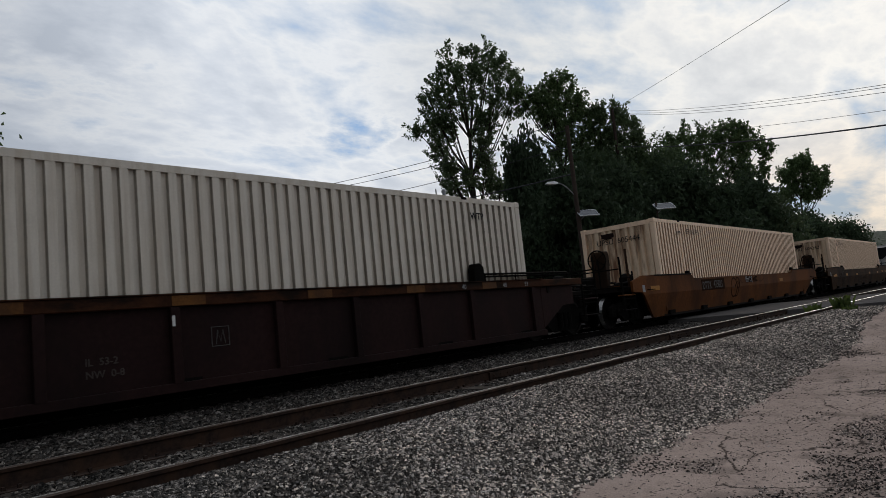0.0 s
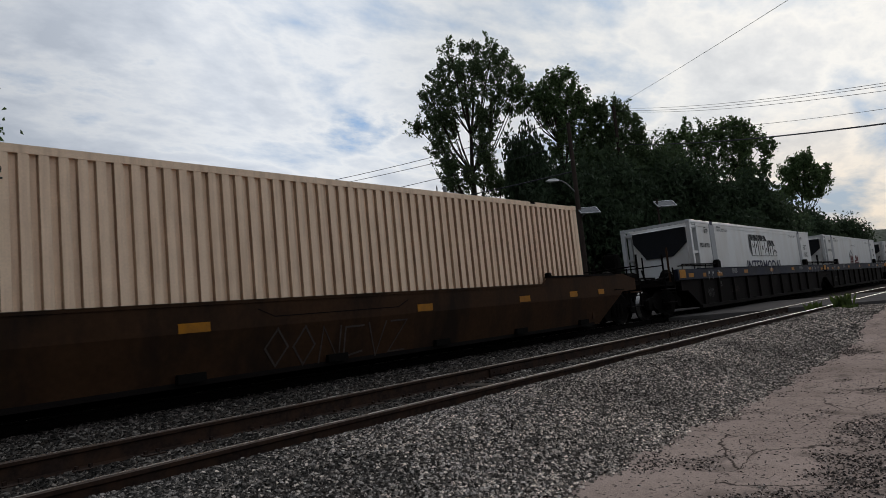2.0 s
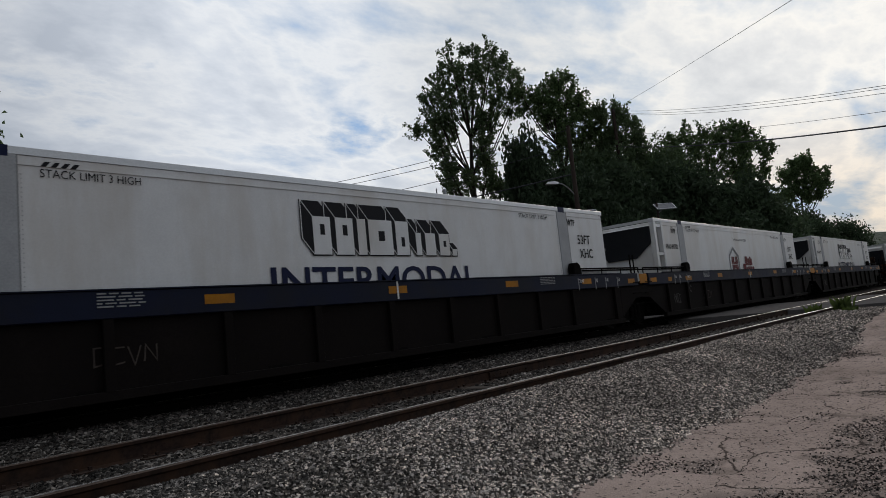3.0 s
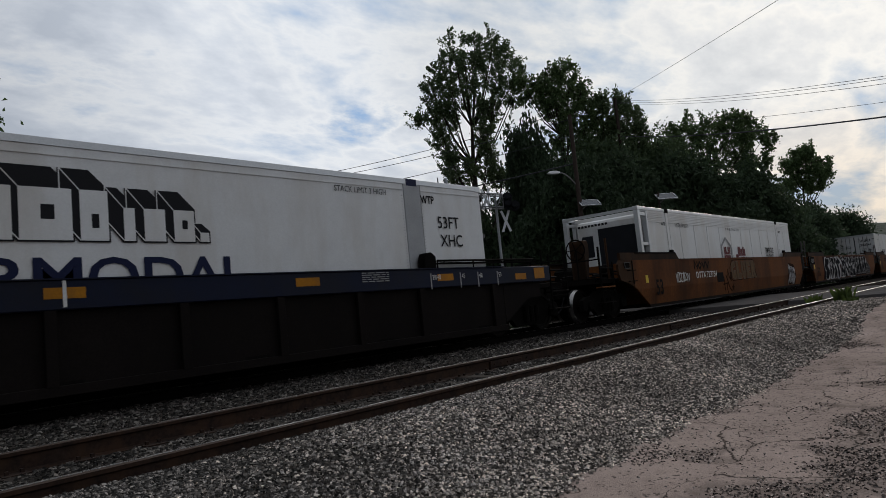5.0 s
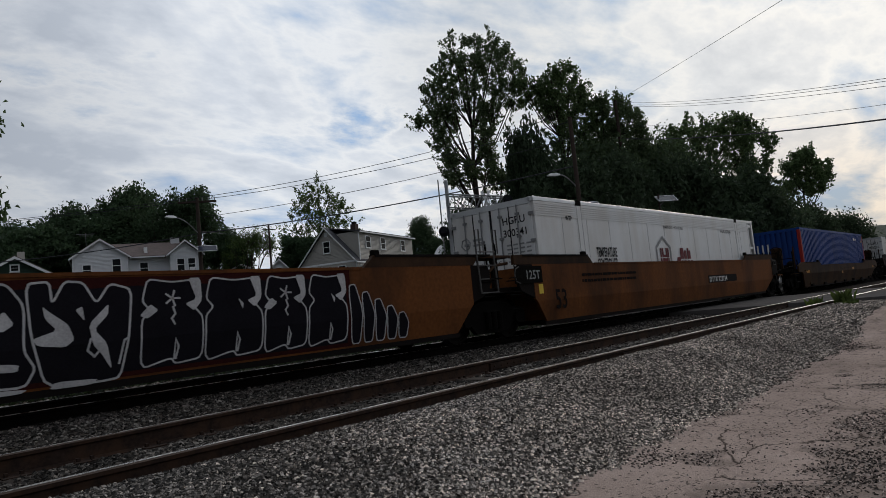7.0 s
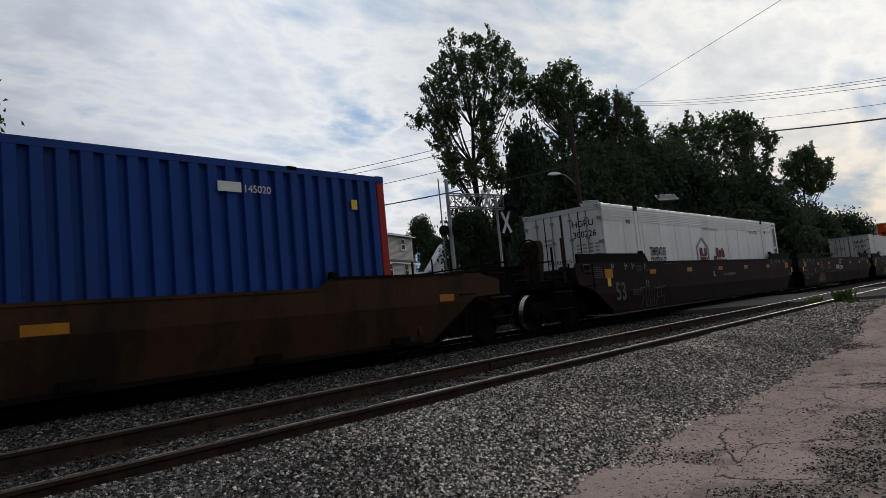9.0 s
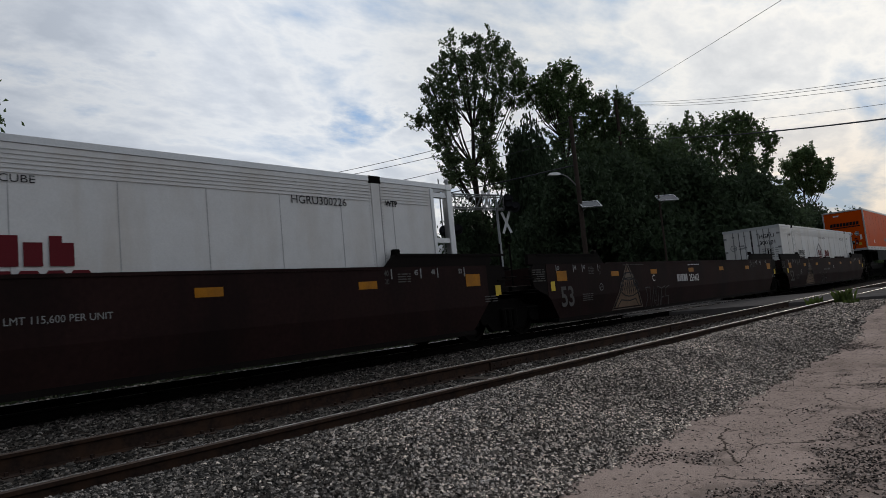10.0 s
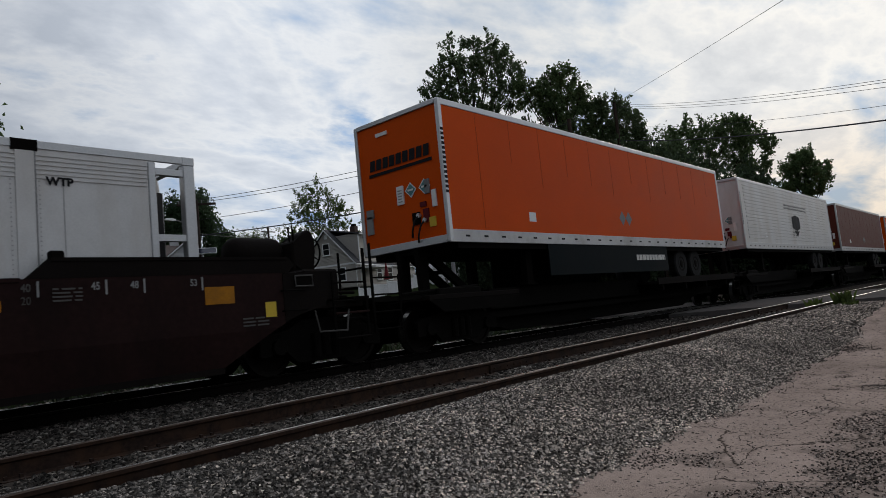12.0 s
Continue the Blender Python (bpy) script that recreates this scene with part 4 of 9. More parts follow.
def steel_container(body, frame_mat, label, group="containers on the train", post=None, end=None, pitch=0.216, crease=None):
    """A 53-foot corrugated container: sheets between posts and rails, castings, lifting posts, end sheet or doors."""
    c = thing("shipping_container", label, "container", group=group)
    for s in (-1, 1):
        at = pose(0.16, -HALF + 0.004, 0) if s < 0 else pose(LEN - 0.16, HALF - 0.004, 0, 0, 0, 180)
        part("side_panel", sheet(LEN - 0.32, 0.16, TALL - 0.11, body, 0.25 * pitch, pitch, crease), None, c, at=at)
        y0, y1 = (-HALF, -HALF + 0.06) if s < 0 else (HALF - 0.06, HALF)
        part("top_rail", box(B(), 0.16, LEN - 0.16, y0, y1, TALL - 0.115, TALL - 0.012), frame_mat, c)
        part("bottom_rail", box(B(), 0.16, LEN - 0.16, y0, y1, 0.0, 0.165), frame_mat, c)
    for x0 in (0.0, LEN - 0.17):
        for y0 in (-HALF, HALF - 0.15):
            part("corner_post", box(B(), x0, x0 + 0.17, y0, y0 + 0.15, 0.115, TALL - 0.115), post or frame_mat, c, bevel=0.012)
    for x, rz in ((0.02, -90), (LEN - 0.02, 90)):
        at = pose(x, (HALF - 0.15) * (1 if rz < 0 else -1), 0, 0, 0, rz)
        part("end_panel", sheet(2 * HALF - 0.30, 0.16, TALL - 0.15, end or body, 0.07, 0.25), None, c, at=at)
    for x0 in (0.01, LEN - 0.13):
        part("header", box(B(), x0, x0 + 0.12, -HALF + 0.15, HALF - 0.15, TALL - 0.155, TALL - 0.015), frame_mat, c)
        part("sill", box(B(), x0, x0 + 0.12, -HALF + 0.15, HALF - 0.15, 0.0, 0.165), frame_mat, c)
    part("roof", box(B(), 0.1, LEN - 0.1, -HALF + 0.05, HALF - 0.05, TALL - 0.05, TALL - 0.025), body, c)
    part("floor", box(B(), 0.1, LEN - 0.1, -HALF + 0.05, HALF - 0.05, 0.03, 0.15), M["under"], c)
    castings(c, frame_mat)
    for x in (1.98, LEN - 1.98):
        bm = B()
        for s in (-1, 1):
            y = s * (HALF - 0.05)
            box(bm, x - 0.09, x + 0.09, y - 0.055, y + 0.055, TALL - 0.06, TALL - 0.001)
        part("lifting_casting", bm, M["under"], c)
        for s in (-1, 1):
            y = s * (HALF + 0.004)
            bm = box(B(), x - 0.028, x + 0.028, min(y, y - s * 0.03), max(y, y - s * 0.03), 0.165, TALL - 0.115)
            part("lifting_post", bm, frame_mat, c)
    return c


def reefer_container(label, nose, style, codes):
    """A smooth-sided refrigerated container; the cooling unit stands in an open frame at one end."""
    c = thing("refrigerated_container", label, "container", group="containers on the train")
    body, metal = M["panel_white"], M["panel_white"]
    x0, x1 = (0.62, LEN) if nose == "front" else (0.0, LEN - 0.62)
    part("box", box(B(), x0 + 0.03, x1 - 0.03, -HALF + 0.012, HALF - 0.012, 0.10, TALL - 0.04), body, c, bevel=0.01)
    for s in (-1, 1):
        ya, yb = sorted((s * HALF, s * (HALF - 0.05)))
        part("top_rail", box(B(), 0.0, LEN, ya, yb, TALL - 0.10, TALL), M["alu"], c, bevel=0.006)
        part("bottom_rail", box(B(), 0.0, LEN, ya, yb, 0.0, 0.16), M["alu"], c, bevel=0.006)
        bm = B()
        if style == "ridged":
            for k in range(6):
                z = TALL - 0.17 - k * 0.055
                box(bm, x0 + 0.05, x1 - 0.05, *sorted((s * (HALF + 0.001), s * (HALF - 0.03))), z - 0.012, z + 0.012)
        else:
            box(bm, x0 + 0.05, x1 - 0.05, *sorted((s * (HALF + 0.001), s * (HALF - 0.03))), TALL - 0.215, TALL - 0.195)
        part("rib_band", bm, M["panel_white"], c)
        xx = x0 + 1.22
        while xx < x1 - 0.4:
            if style == "ridged" and min(abs(xx - 2.08), abs(xx - LEN + 2.10)) > 0.3:
                y = s * (HALF - 0.011)
                part("seam", box(B(), xx - 0.005, xx + 0.005, min(y, y + s * 0.004), max(y, y + s * 0.004), 0.17, TALL - 0.46), M["seam_dark"], c)
            xx += 1.22
        for x in (2.08, LEN - 2.10):
            wide = 0.22 if style == "banded" else 0.10
            y = s * (HALF + 0.003)
            part("lifting_post", box(B(), x - wide, x + wide, min(y, y - s * 0.03), max(y, y - s * 0.03), 0.1, TALL - 0.1),
                 M["post_grey"] if style == "banded" else M["panel_white"], c, bevel=0.004)
            part("post_edge", box(B(), x + wide, x + wide + 0.018, *sorted((s * (HALF + 0.002), s * (HALF - 0.02))), 0.1, TALL - 0.1), M["ink_grey"], c)
            if s < 0:
                for xr in (x - wide - 0.05, x + wide + 0.05):
                    bm = B()
                    for q in range(44):
                        box(bm, xr - 0.007, xr + 0.007, -HALF + 0.006, -HALF + 0.0135, 0.2 + q * 0.055, 0.214 + q * 0.055)
                    tagged(part("rivet_row", bm, M["seam_dark"], c), kind="stuff")
            bm = box(B(), x - 0.14, x + 0.14, *sorted((s * (HALF + 0.004), s * (HALF - 0.15))), TALL - 0.13, TALL + 0.004)
            part("lifting_casting", bm, M["ink_navy"] if style == "banded" else M["under"], c)
    castings(c, M["alu"])
    # the open frame round the cooling unit
    if nose == "front":
        fx, inner, sx = 0.0, 0.55, 1
    else:
        fx, inner, sx = LEN, LEN - 0.55, -1
    for s in (-1, 1):
        y = s * (HALF - 0.07)
        a, b = sorted((fx, fx + sx * 0.16))
        part("frame_post", box(B(), a, b, y - 0.07, y + 0.07, 0.11, TALL - 0.11), M["alu"], c, bevel=0.01)
        a, b = sorted((inner, inner + sx * 0.10))
        part("frame_post", box(B(), a, b, y - 0.07, y + 0.07, 0.11, TALL - 0.11), M["alu"], c, bevel=0.01)
        a, b = sorted((fx + sx * 0.15, inner + sx * 0.01))
        for z in (0.75, 1.72, TALL - 0.27):
            part("frame_rung", box(B(), a, b, y - 0.05, y + 0.05, z, z + 0.09), M["alu"], c)
    a, b = sorted((fx, fx + sx * 0.10))
    part("frame_header", box(B(), a, b, -HALF + 0.1, HALF - 0.1, TALL - 0.09, TALL - 0.005), M["alu"], c)
    face = x0 + 0.03 if nose == "front" else x1 - 0.03
    a, b = sorted((face, face - sx * 0.30))
    if style == "banded":
        part("unit_body", box(B(), a, b, -1.02, 1.02, 0.35, TALL - 0.16), M["panel_white"], c, "white cooling unit housing", bevel=0.04)
    else:
        # the shell is round at its upright edges and along the top
        out = [(-1.06, 0.0), (-1.06, 0.16), (-1.02, 0.26), (-0.92, 0.32), (-0.5, 0.345), (0.5, 0.345), (0.92, 0.32), (1.02, 0.26), (1.06, 0.16), (1.06, 0.0)]
        bm = B()
        rows = [[bm.verts.new((face - sx * d * q, y * (0.94 + 0.06 * q), z)) for y, d in out] for z, q in ((0.30, 1.0), (TALL - 0.42, 1.0), (TALL - 0.30, 0.96), (TALL - 0.22, 0.82), (TALL - 0.17, 0.5))]
        for lo, hi in zip(rows, rows[1:]):
            for q in range(len(out) - 1):
                bm.faces.new((lo[q], lo[q + 1], hi[q + 1], hi[q]))
        bm.faces.new(rows[-1])
        bm.faces.new(rows[0][::-1])
        part("unit_body", bm, M["panel_white"], c, "white rounded cooling unit housing", smooth=False)
    # dark grille: six-sided on the banded kind, rounded box on the ridged kind
    g = face - sx * 0.30
    if style == "banded":
        pts = [(-1.0, 2.60), (1.0, 2.60), (1.0, 2.25), (0.55, 1.62), (-0.45, 1.62), (-1.0, 2.05)]
        pts = [(y, z + 0.1) for y, z in pts]
        rows = []
        bm = B()
        va = [bm.verts.new((g, y, z)) for y, z in pts]
        vb = [bm.verts.new((g - sx * 0.06, y * 0.98, z)) for y, z in pts]
        bm.faces.new(va)
        bm.faces.new(vb[::-1])
        for i in range(len(pts)):
            j = (i + 1) % len(pts)
            bm.faces.new((va[i], va[j], vb[j], vb[i]))
        part("grille", bm, M["reefer_black"], c, "black six-sided grille")
    else:
        wrap = [(-1.09, 0.04), (-1.09, 0.18), (-1.045, 0.29), (-0.93, 0.355), (-0.5, 0.38), (0.22, 0.38)]
        bm = B()
        rows = [[bm.verts.new((face - sx * d, y, z - (0.10 * (q == 0) if z > 2 else 0))) for q, (y, d) in enumerate(wrap)] for z in (0.45, 2.30, 2.42)]
        for lo, hi in zip(rows, rows[1:]):
            for q in range(len(wrap) - 1):
                bm.faces.new((lo[q], lo[q + 1], hi[q + 1], hi[q]))
        bm.faces.new([r[-1] for r in rows] + [bm.verts.new((face - sx * 0.30, 0.22, 2.42)), bm.verts.new((face - sx * 0.30, 0.22, 0.45))])
        part("grille", bm, M["reefer_black"], c, "dark grille wrapped round the corner")
        part("panel", box(B(), *sorted((face - sx * 0.30, face - sx * 0.365)), 0.42, 0.84, 1.55, 2.25), M["reefer_black"], c, bevel=0.03)
        g = face - sx * 0.335
        bm = B()
        for k in range(9):
            box(bm, *sorted((g - sx * 0.002, g - sx * 0.008)), 0.85 - k * 0.12, 0.93 - k * 0.12, 2.53, 2.60)
        part("maker_mark", bm, M["ink_black"], c)
    if nose == "front":
        end_doors(c, LEN, 1, None)
    else:
        end_doors(c, 0.0, -1, codes)
    return c


def end_doors(c, x, sx, codes):
    """Two door leaves with frames, lock rods, hinges and panel joints."""
    for s in (-1, 1):
        ya, yb = sorted((s * 0.02, s * (HALF - 0.09)))
        a, b = sorted((x + sx * 0.0, x - sx * 0.03))
        part("door", box(B(), a, b, ya, yb, 0.2, TALL - 0.16), M["panel_white"], c, bevel=0.006)
        bm = B()
        for yy in (s * 0.30, s * 0.82):
            rod(bm, (x + sx * 0.035, yy, 0.15), (x + sx * 0.035, yy, TALL - 0.13), 0.017)
            for z in (0.4, 1.2, 2.0, TALL - 0.35):
                box(bm, *sorted((x, x + sx * 0.05)), yy - 0.05, yy + 0.05, z - 0.03, z + 0.03)
        part("lock_rod", bm, M["galv"], c)
        bm = B()
        box(bm, *sorted((x, x + sx * 0.012)), *sorted((s * 0.005, s * 0.03)), 0.18, TALL - 0.14)
        box(bm, *sorted((x, x + sx * 0.012)), *sorted((s * 0.55, s * 0.575)), 0.18, TALL - 0.14)
        part("door_seal", bm, M["ink_black"], c)
        for z in (0.45, 1.15, 1.85, 2.5):
            part("hinge", box(B(), *sorted((x, x + sx * 0.03)), *sorted((s * (HALF - 0.16), s * (HALF - 0.02))), z - 0.04, z + 0.04), M["galv"], c)
    part("header", box(B(), *sorted((x + sx * 0.004, x - sx * 0.1)), -HALF + 0.1, HALF - 0.1, TALL - 0.15, TALL - 0.004), M["alu"], c)
    part("sill", box(B(), *sorted((x + sx * 0.004, x - sx * 0.1)), -HALF + 0.1, HALF - 0.1, 0.0, 0.19), M["alu"], c)
    if codes:
        letters(codes[0], 0.17, x - 0.004, -0.34, 2.33, c, M["ink_black"], END, bold=0.004)
        letters(codes[1], 0.17, x - 0.004, -0.34, 2.03, c, M["ink_black"], END, bold=0.004)
        bm = B()
        for k in range(5):
            for q in range(4):
                box(bm, x - 0.006, x - 0.002, -0.42 - q * 0.19 - 0.13, -0.42 - q * 0.19, 1.80 - k * 0.10, 1.84 - k * 0.10)
        part("small_print", bm, M["ink_grey"], c)
        bm = ring(B(), (x - 0.003, 0.86, 2.02), (1, 0, 0), 0.15, 0.018, 6, 4)
        for k in range(2):
            box(bm, x - 0.006, x - 0.002, 0.35, 0.62, 2.06 - k * 0.13, 2.12 - k * 0.13)
        part("owner_mark", bm, M["ink_grey"], c, "grey hexagon mark")
        letters("WARNING", 0.11, x - 0.004, 0.55, 1.36, c, M["ink_black"], END)


# ---- trucks, shared by all cars
def wheel_meshes():
    w = lathe(B(), [(0.05, 0.05), (0.16, 0.06), (0.17, 0.0), (0.36, 0.015), (0.37, 0.05), (0.435, 0.05), (0.437, -0.005), (0.442, -0.07), (0.466, -0.085), (0.466, -0.11), (0.36, -0.11), (0.35, -0.075), (0.15, -0.07), (0.05, -0.07)], 28)
    for fc in w.faces:
        rr = [math.hypot(v.co.x, v.co.z) for v in fc.verts]
        if min(rr) > 0.43 and max(rr) < 0.45:
            fc.material_index = 1
    wheel = mesh_of("wheel", w, [M["wheel"], M["tread"]])
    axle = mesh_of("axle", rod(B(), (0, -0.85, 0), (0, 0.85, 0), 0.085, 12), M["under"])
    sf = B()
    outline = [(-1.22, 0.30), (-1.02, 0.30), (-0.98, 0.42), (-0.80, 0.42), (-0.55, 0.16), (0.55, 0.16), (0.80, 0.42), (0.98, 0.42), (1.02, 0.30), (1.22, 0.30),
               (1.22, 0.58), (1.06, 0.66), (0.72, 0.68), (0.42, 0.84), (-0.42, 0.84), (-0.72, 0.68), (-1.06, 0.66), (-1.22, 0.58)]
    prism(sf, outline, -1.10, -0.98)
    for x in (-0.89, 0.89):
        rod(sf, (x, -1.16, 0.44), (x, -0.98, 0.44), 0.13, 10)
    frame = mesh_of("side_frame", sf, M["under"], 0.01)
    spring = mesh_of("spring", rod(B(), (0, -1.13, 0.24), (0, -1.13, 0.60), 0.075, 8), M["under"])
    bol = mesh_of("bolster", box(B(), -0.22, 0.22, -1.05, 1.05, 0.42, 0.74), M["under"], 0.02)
    return wheel, axle, frame, spring, bol


WHEEL, AXLE, SIDE_FRAME, SPRINGS, BOLSTER = wheel_meshes()


def truck(car, x):
    t = part("truck", BOLSTER, None, car, "black two-axle truck with rusty wheels", at=pose(x, 0, 0))
    for rz in (0, 180):
        part("side_frame", SIDE_FRAME, None, t, at=pose(0, 0, 0, 0, 0, rz))
        for sx in (-0.2, 0.0, 0.2):
            part("spring", SPRINGS, None, t, at=pose(0, 0, 0, 0, 0, rz) @ pose(sx, 0, 0))
    for wx in (-0.89, 0.89):
        part("axle", AXLE, None, t, at=pose(wx, 0, 0.437))
        part("wheel", WHEEL, None, t, at=pose(wx, -0.79, 0.437, 0, 0, 180))
        part("wheel", WHEEL, None, t, at=pose(wx, 0.79, 0.437))
    return t


def grab_iron(car, x, y, z0, z1, w=0.42):
    """Rungs of a ladder on a side, each a bent bar."""
    for z in np.arange(z0, z1 + 0.01, 0.30):
        part("grab_iron", tube(B(), [(x, y, z), (x, y - 0.07, z), (x + w, y - 0.07, z), (x + w, y, z)], 0.012), M["under"], car)


def car_end(car, x, sx, material, coupled, wheel_too, stand_y=-0.64, stand_mat="car_brown"):
    """Deck, platform, ladders, stanchions, hoses and coupler of one end; sx points outwards. x: the well's end."""
    e = 2.9 if coupled else 1.75
    a, b = sorted((x + sx * 0.1, x + sx * e))
    part("end_deck", box(B(), a, b, -1.25, 1.25, 0.98, 1.10), M["car_dark"], car, bevel=0.01)
    a, b = sorted((x - sx * 0.3, x + sx * (e + (0.45 if coupled else 0.1))))
    part("draft_sill", box(B(), a, b, -0.32, 0.32, 0.66, 0.985), M["under"], car, bevel=0.02)
    if not coupled:
        a, b = sorted((x + sx * 0.9, x + sx * 1.55))
        grab_iron(car, a, -1.46, 0.62, 1.3)
        rods("stanchion", [((x + sx * 1.5, y, 1.1), (x + sx * 1.5, y, 2.05 if abs(y) > 1 else 1.5), 0.022) for y in (-1.2, -0.5, 0.5, 1.2)], M["under"], car)
        rods("handrail", [((x + sx * 1.5, -1.2, 1.5), (x + sx * 1.5, 1.2, 1.5), 0.018)], M["under"], car)
        return
    xe = x + sx * e
    a, b = sorted((xe, xe - sx * 0.34))
    part("platform", box(B(), a, b, -1.42, 1.42, 1.10, 1.14), M["under"], car)
    for y in (-1.44, 1.24):
        part("step_tread", box(B(), *sorted((xe - sx * 0.02, xe - sx * 0.74)), y, y + 0.20, 0.86, 0.90), material, car, "bent steel step tread", bevel=0.01)
        part("step_tread", box(B(), *sorted((xe - sx * 0.02, xe - sx * 0.74)), y, y + 0.20, 0.46, 0.49), M["car_dark"], car, bevel=0.01)
    # pipes, rods and brackets between the platform and the well
    for q, (y, z, r) in enumerate(((-1.15, 1.22, 0.030), (-0.95, 1.17, 0.022), (-0.2, 1.24, 0.035), (0.35, 1.18, 0.022))):
        pts = [(xe - sx * 0.1, y, z), (xe - sx * 0.9, y, z + 0.03), (xe - sx * 1.2, y + 0.12, z + 0.09), (xe - sx * 2.3, y + 0.12, z + 0.07)]
        part("brake_pipe", tube(B(), pts, r), M["car_dark"], car)
    for q, y in enumerate((-1.28, -0.55, 0.6)):
        xb = x + sx * (0.55 + 0.35 * q)
        part("deck_bracket", prism(B(), [(xb - 0.05, 1.10), (xb + 0.05, 1.10), (xb + 0.03, 1.42 - 0.06 * q), (xb - 0.03, 1.42 - 0.06 * q)], y - 0.16, y + 0.16), M["car_dark"], car)
    part("valve_cover", lathe(B(), [(0.03, -0.16), (0.16, -0.15), (0.19, -0.05), (0.19, 0.05), (0.12, 0.14), (0.03, 0.16)], 12), M["under"], car, at=pose(x + sx * 1.75, -0.98, 1.33))
    posts, steps = [], []
    for y in (-1.40, 1.40):
        posts += [((xe - sx * 0.05, y, 0.45), (xe - sx * 0.05, y, 1.95), 0.03), ((xe - sx * 0.75, y, 0.45), (xe - sx * 0.75, y, 1.55), 0.026)]
        steps += [((xe - sx * 0.05, y, z), (xe - sx * 0.75, y, z), 0.016) for z in (0.48, 0.78, 1.08, 1.38)]
    posts += [((xe - sx * 0.05, y, 1.1), (xe - sx * 0.05, y, 1.95), 0.024) for y in (-0.75, 0.15, 0.75)]
    rods("stanchion", posts, M["under"], car)
    rods("ladder_step", steps, M["under"], car)
    rods("handrail", [((xe - sx * 0.05, -1.40, 1.62), (xe - sx * 0.05, 1.40, 1.62), 0.018)], M["under"], car)
    bm = rod(B(), (xe, 0, 0.82), (xe + sx * 0.62, 0, 0.82), 0.11, 8)
    box(bm, *sorted((xe + sx * 0.45, xe + sx * 0.86)), -0.20, 0.16, 0.66, 1.0)
    part("coupler", bm, M["under"], car, bevel=0.0)
    pts = [Vector((xe + sx * (0.15 + 0.75 * k / 8), -0.35 + 0.1 * k / 8, 0.72 - 0.45 * math.sin(math.pi * k / 8))) for k in range(9)]
    part("brake_hose", tube(B(), pts, 0.022), M["black_rubber"], car)
    a, b = sorted((x + sx * 0.5, x + sx * 1.15))
    part("reservoir", rod(B(), (a, 0.75, 1.36), (b, 0.75, 1.36), 0.24, 12), M["under"], car, smooth=False)
    part("control_valve", box(B(), *sorted((x + sx * 1.3, x + sx * 1.7)), 0.35, 0.75, 1.1, 1.5), M["under"], car, bevel=0.05)
    if wheel_too:
        bm = ring(B(), (xe - sx * 0.22, stand_y, 1.95), (1, 0, 0), 0.28, 0.02, 20, 6)
        for k in range(5):
            an = 2 * math.pi * k / 5
            rod(bm, (xe - sx * 0.22, stand_y, 1.95), (xe - sx * 0.22, stand_y + 0.28 * math.cos(an), 1.95 + 0.28 * math.sin(an)), 0.012, 5)
        part("brake_wheel", bm, M["under"], car)
        stand = [(0.30, 1.10), (0.44, 1.10), (0.46, 1.55), (0.56, 1.80), (0.56, 2.10), (0.50, 2.20), (0.30, 2.20), (0.27, 2.12)]
        pts = [(xe - sx * u, z) for u, z in stand]
        part("brake_stand", prism(B(), pts if sx < 0 else pts[::-1], stand_y - 0.22, stand_y + 0.22), M[stand_mat], car, "worn brake stand", bevel=0.02)
        part("brake_chain_guard", tube(B(), [(xe - sx * 0.46, -0.50, 1.55), (xe - sx * 0.70, -0.46, 1.30), (xe - sx * 1.0, -0.40, 1.14)], 0.03), M["car_dark"], car)
        part("stand_lever", rod(B(), (xe - sx * 0.7, -1.30, 1.10), (xe - sx * 0.7, -1.30, 2.20), 0.035, 6), M["car_brown"], car)


def reflectors(car, spots, y=-1.5, ink="reflect"):
    for x, z, w in spots:
        bm = flat(B(), [(x, z), (x + w, z), (x + w, z + 0.13), (x, z + 0.13)], y - 0.003)
        part("reflector", bm, M[ink], car, "worn yellow reflector strip")


def well_frame(car, material, inner_top):
    """What all wells share: cross beams, end bulkheads."""
    for x in (0.25, 3.0, 5.6, 8.07, 10.6, 13.2, 15.9):
        part("cross_beam", box(B(), x - 0.2, x + 0.2, -1.42, 1.42, 0.19, 0.31), M["under"], car)
    for x in (-0.12, LEN + 0.04):
        part("bulkhead", box(B(), x, x + 0.08, -1.40, 1.40, 0.3, inner_top), material, car)


SLOPE = {}


def hug_sides():
    """Paint on a plain car side follows the bend below the knee."""
    for ob, _, _ in MOVERS:
        if ob.name not in SLOPE:
            continue
        knee, lean = SLOPE[ob.name]
        for p in ob.children_recursive:
            if p.type != "MESH" or p.name.split(".")[0] not in PAINT:
                continue
            bm = bmesh.new()
            bm.from_mesh(p.data)
            if min(v.co.z for v in bm.verts) < knee:
                bmesh.ops.bisect_plane(bm, geom=list(bm.verts) + list(bm.edges) + list(bm.faces), plane_co=(0, 0, knee), plane_no=(0, 0, 1))
                for v in bm.verts:
                    v.co.y += max(0.0, knee - v.co.z) * lean
                bm.to_mesh(p.data)
            bm.free()


PAINT = {"graffiti", "graffiti_form", "graffiti_ground", "graffiti_shade", "rim", "silver_fill", "silver_line", "form_line", "painted_triangle", "triangle_edge", "triangle_line", "triangle_eye",
         "stencil", "number_patch", "small_print"}


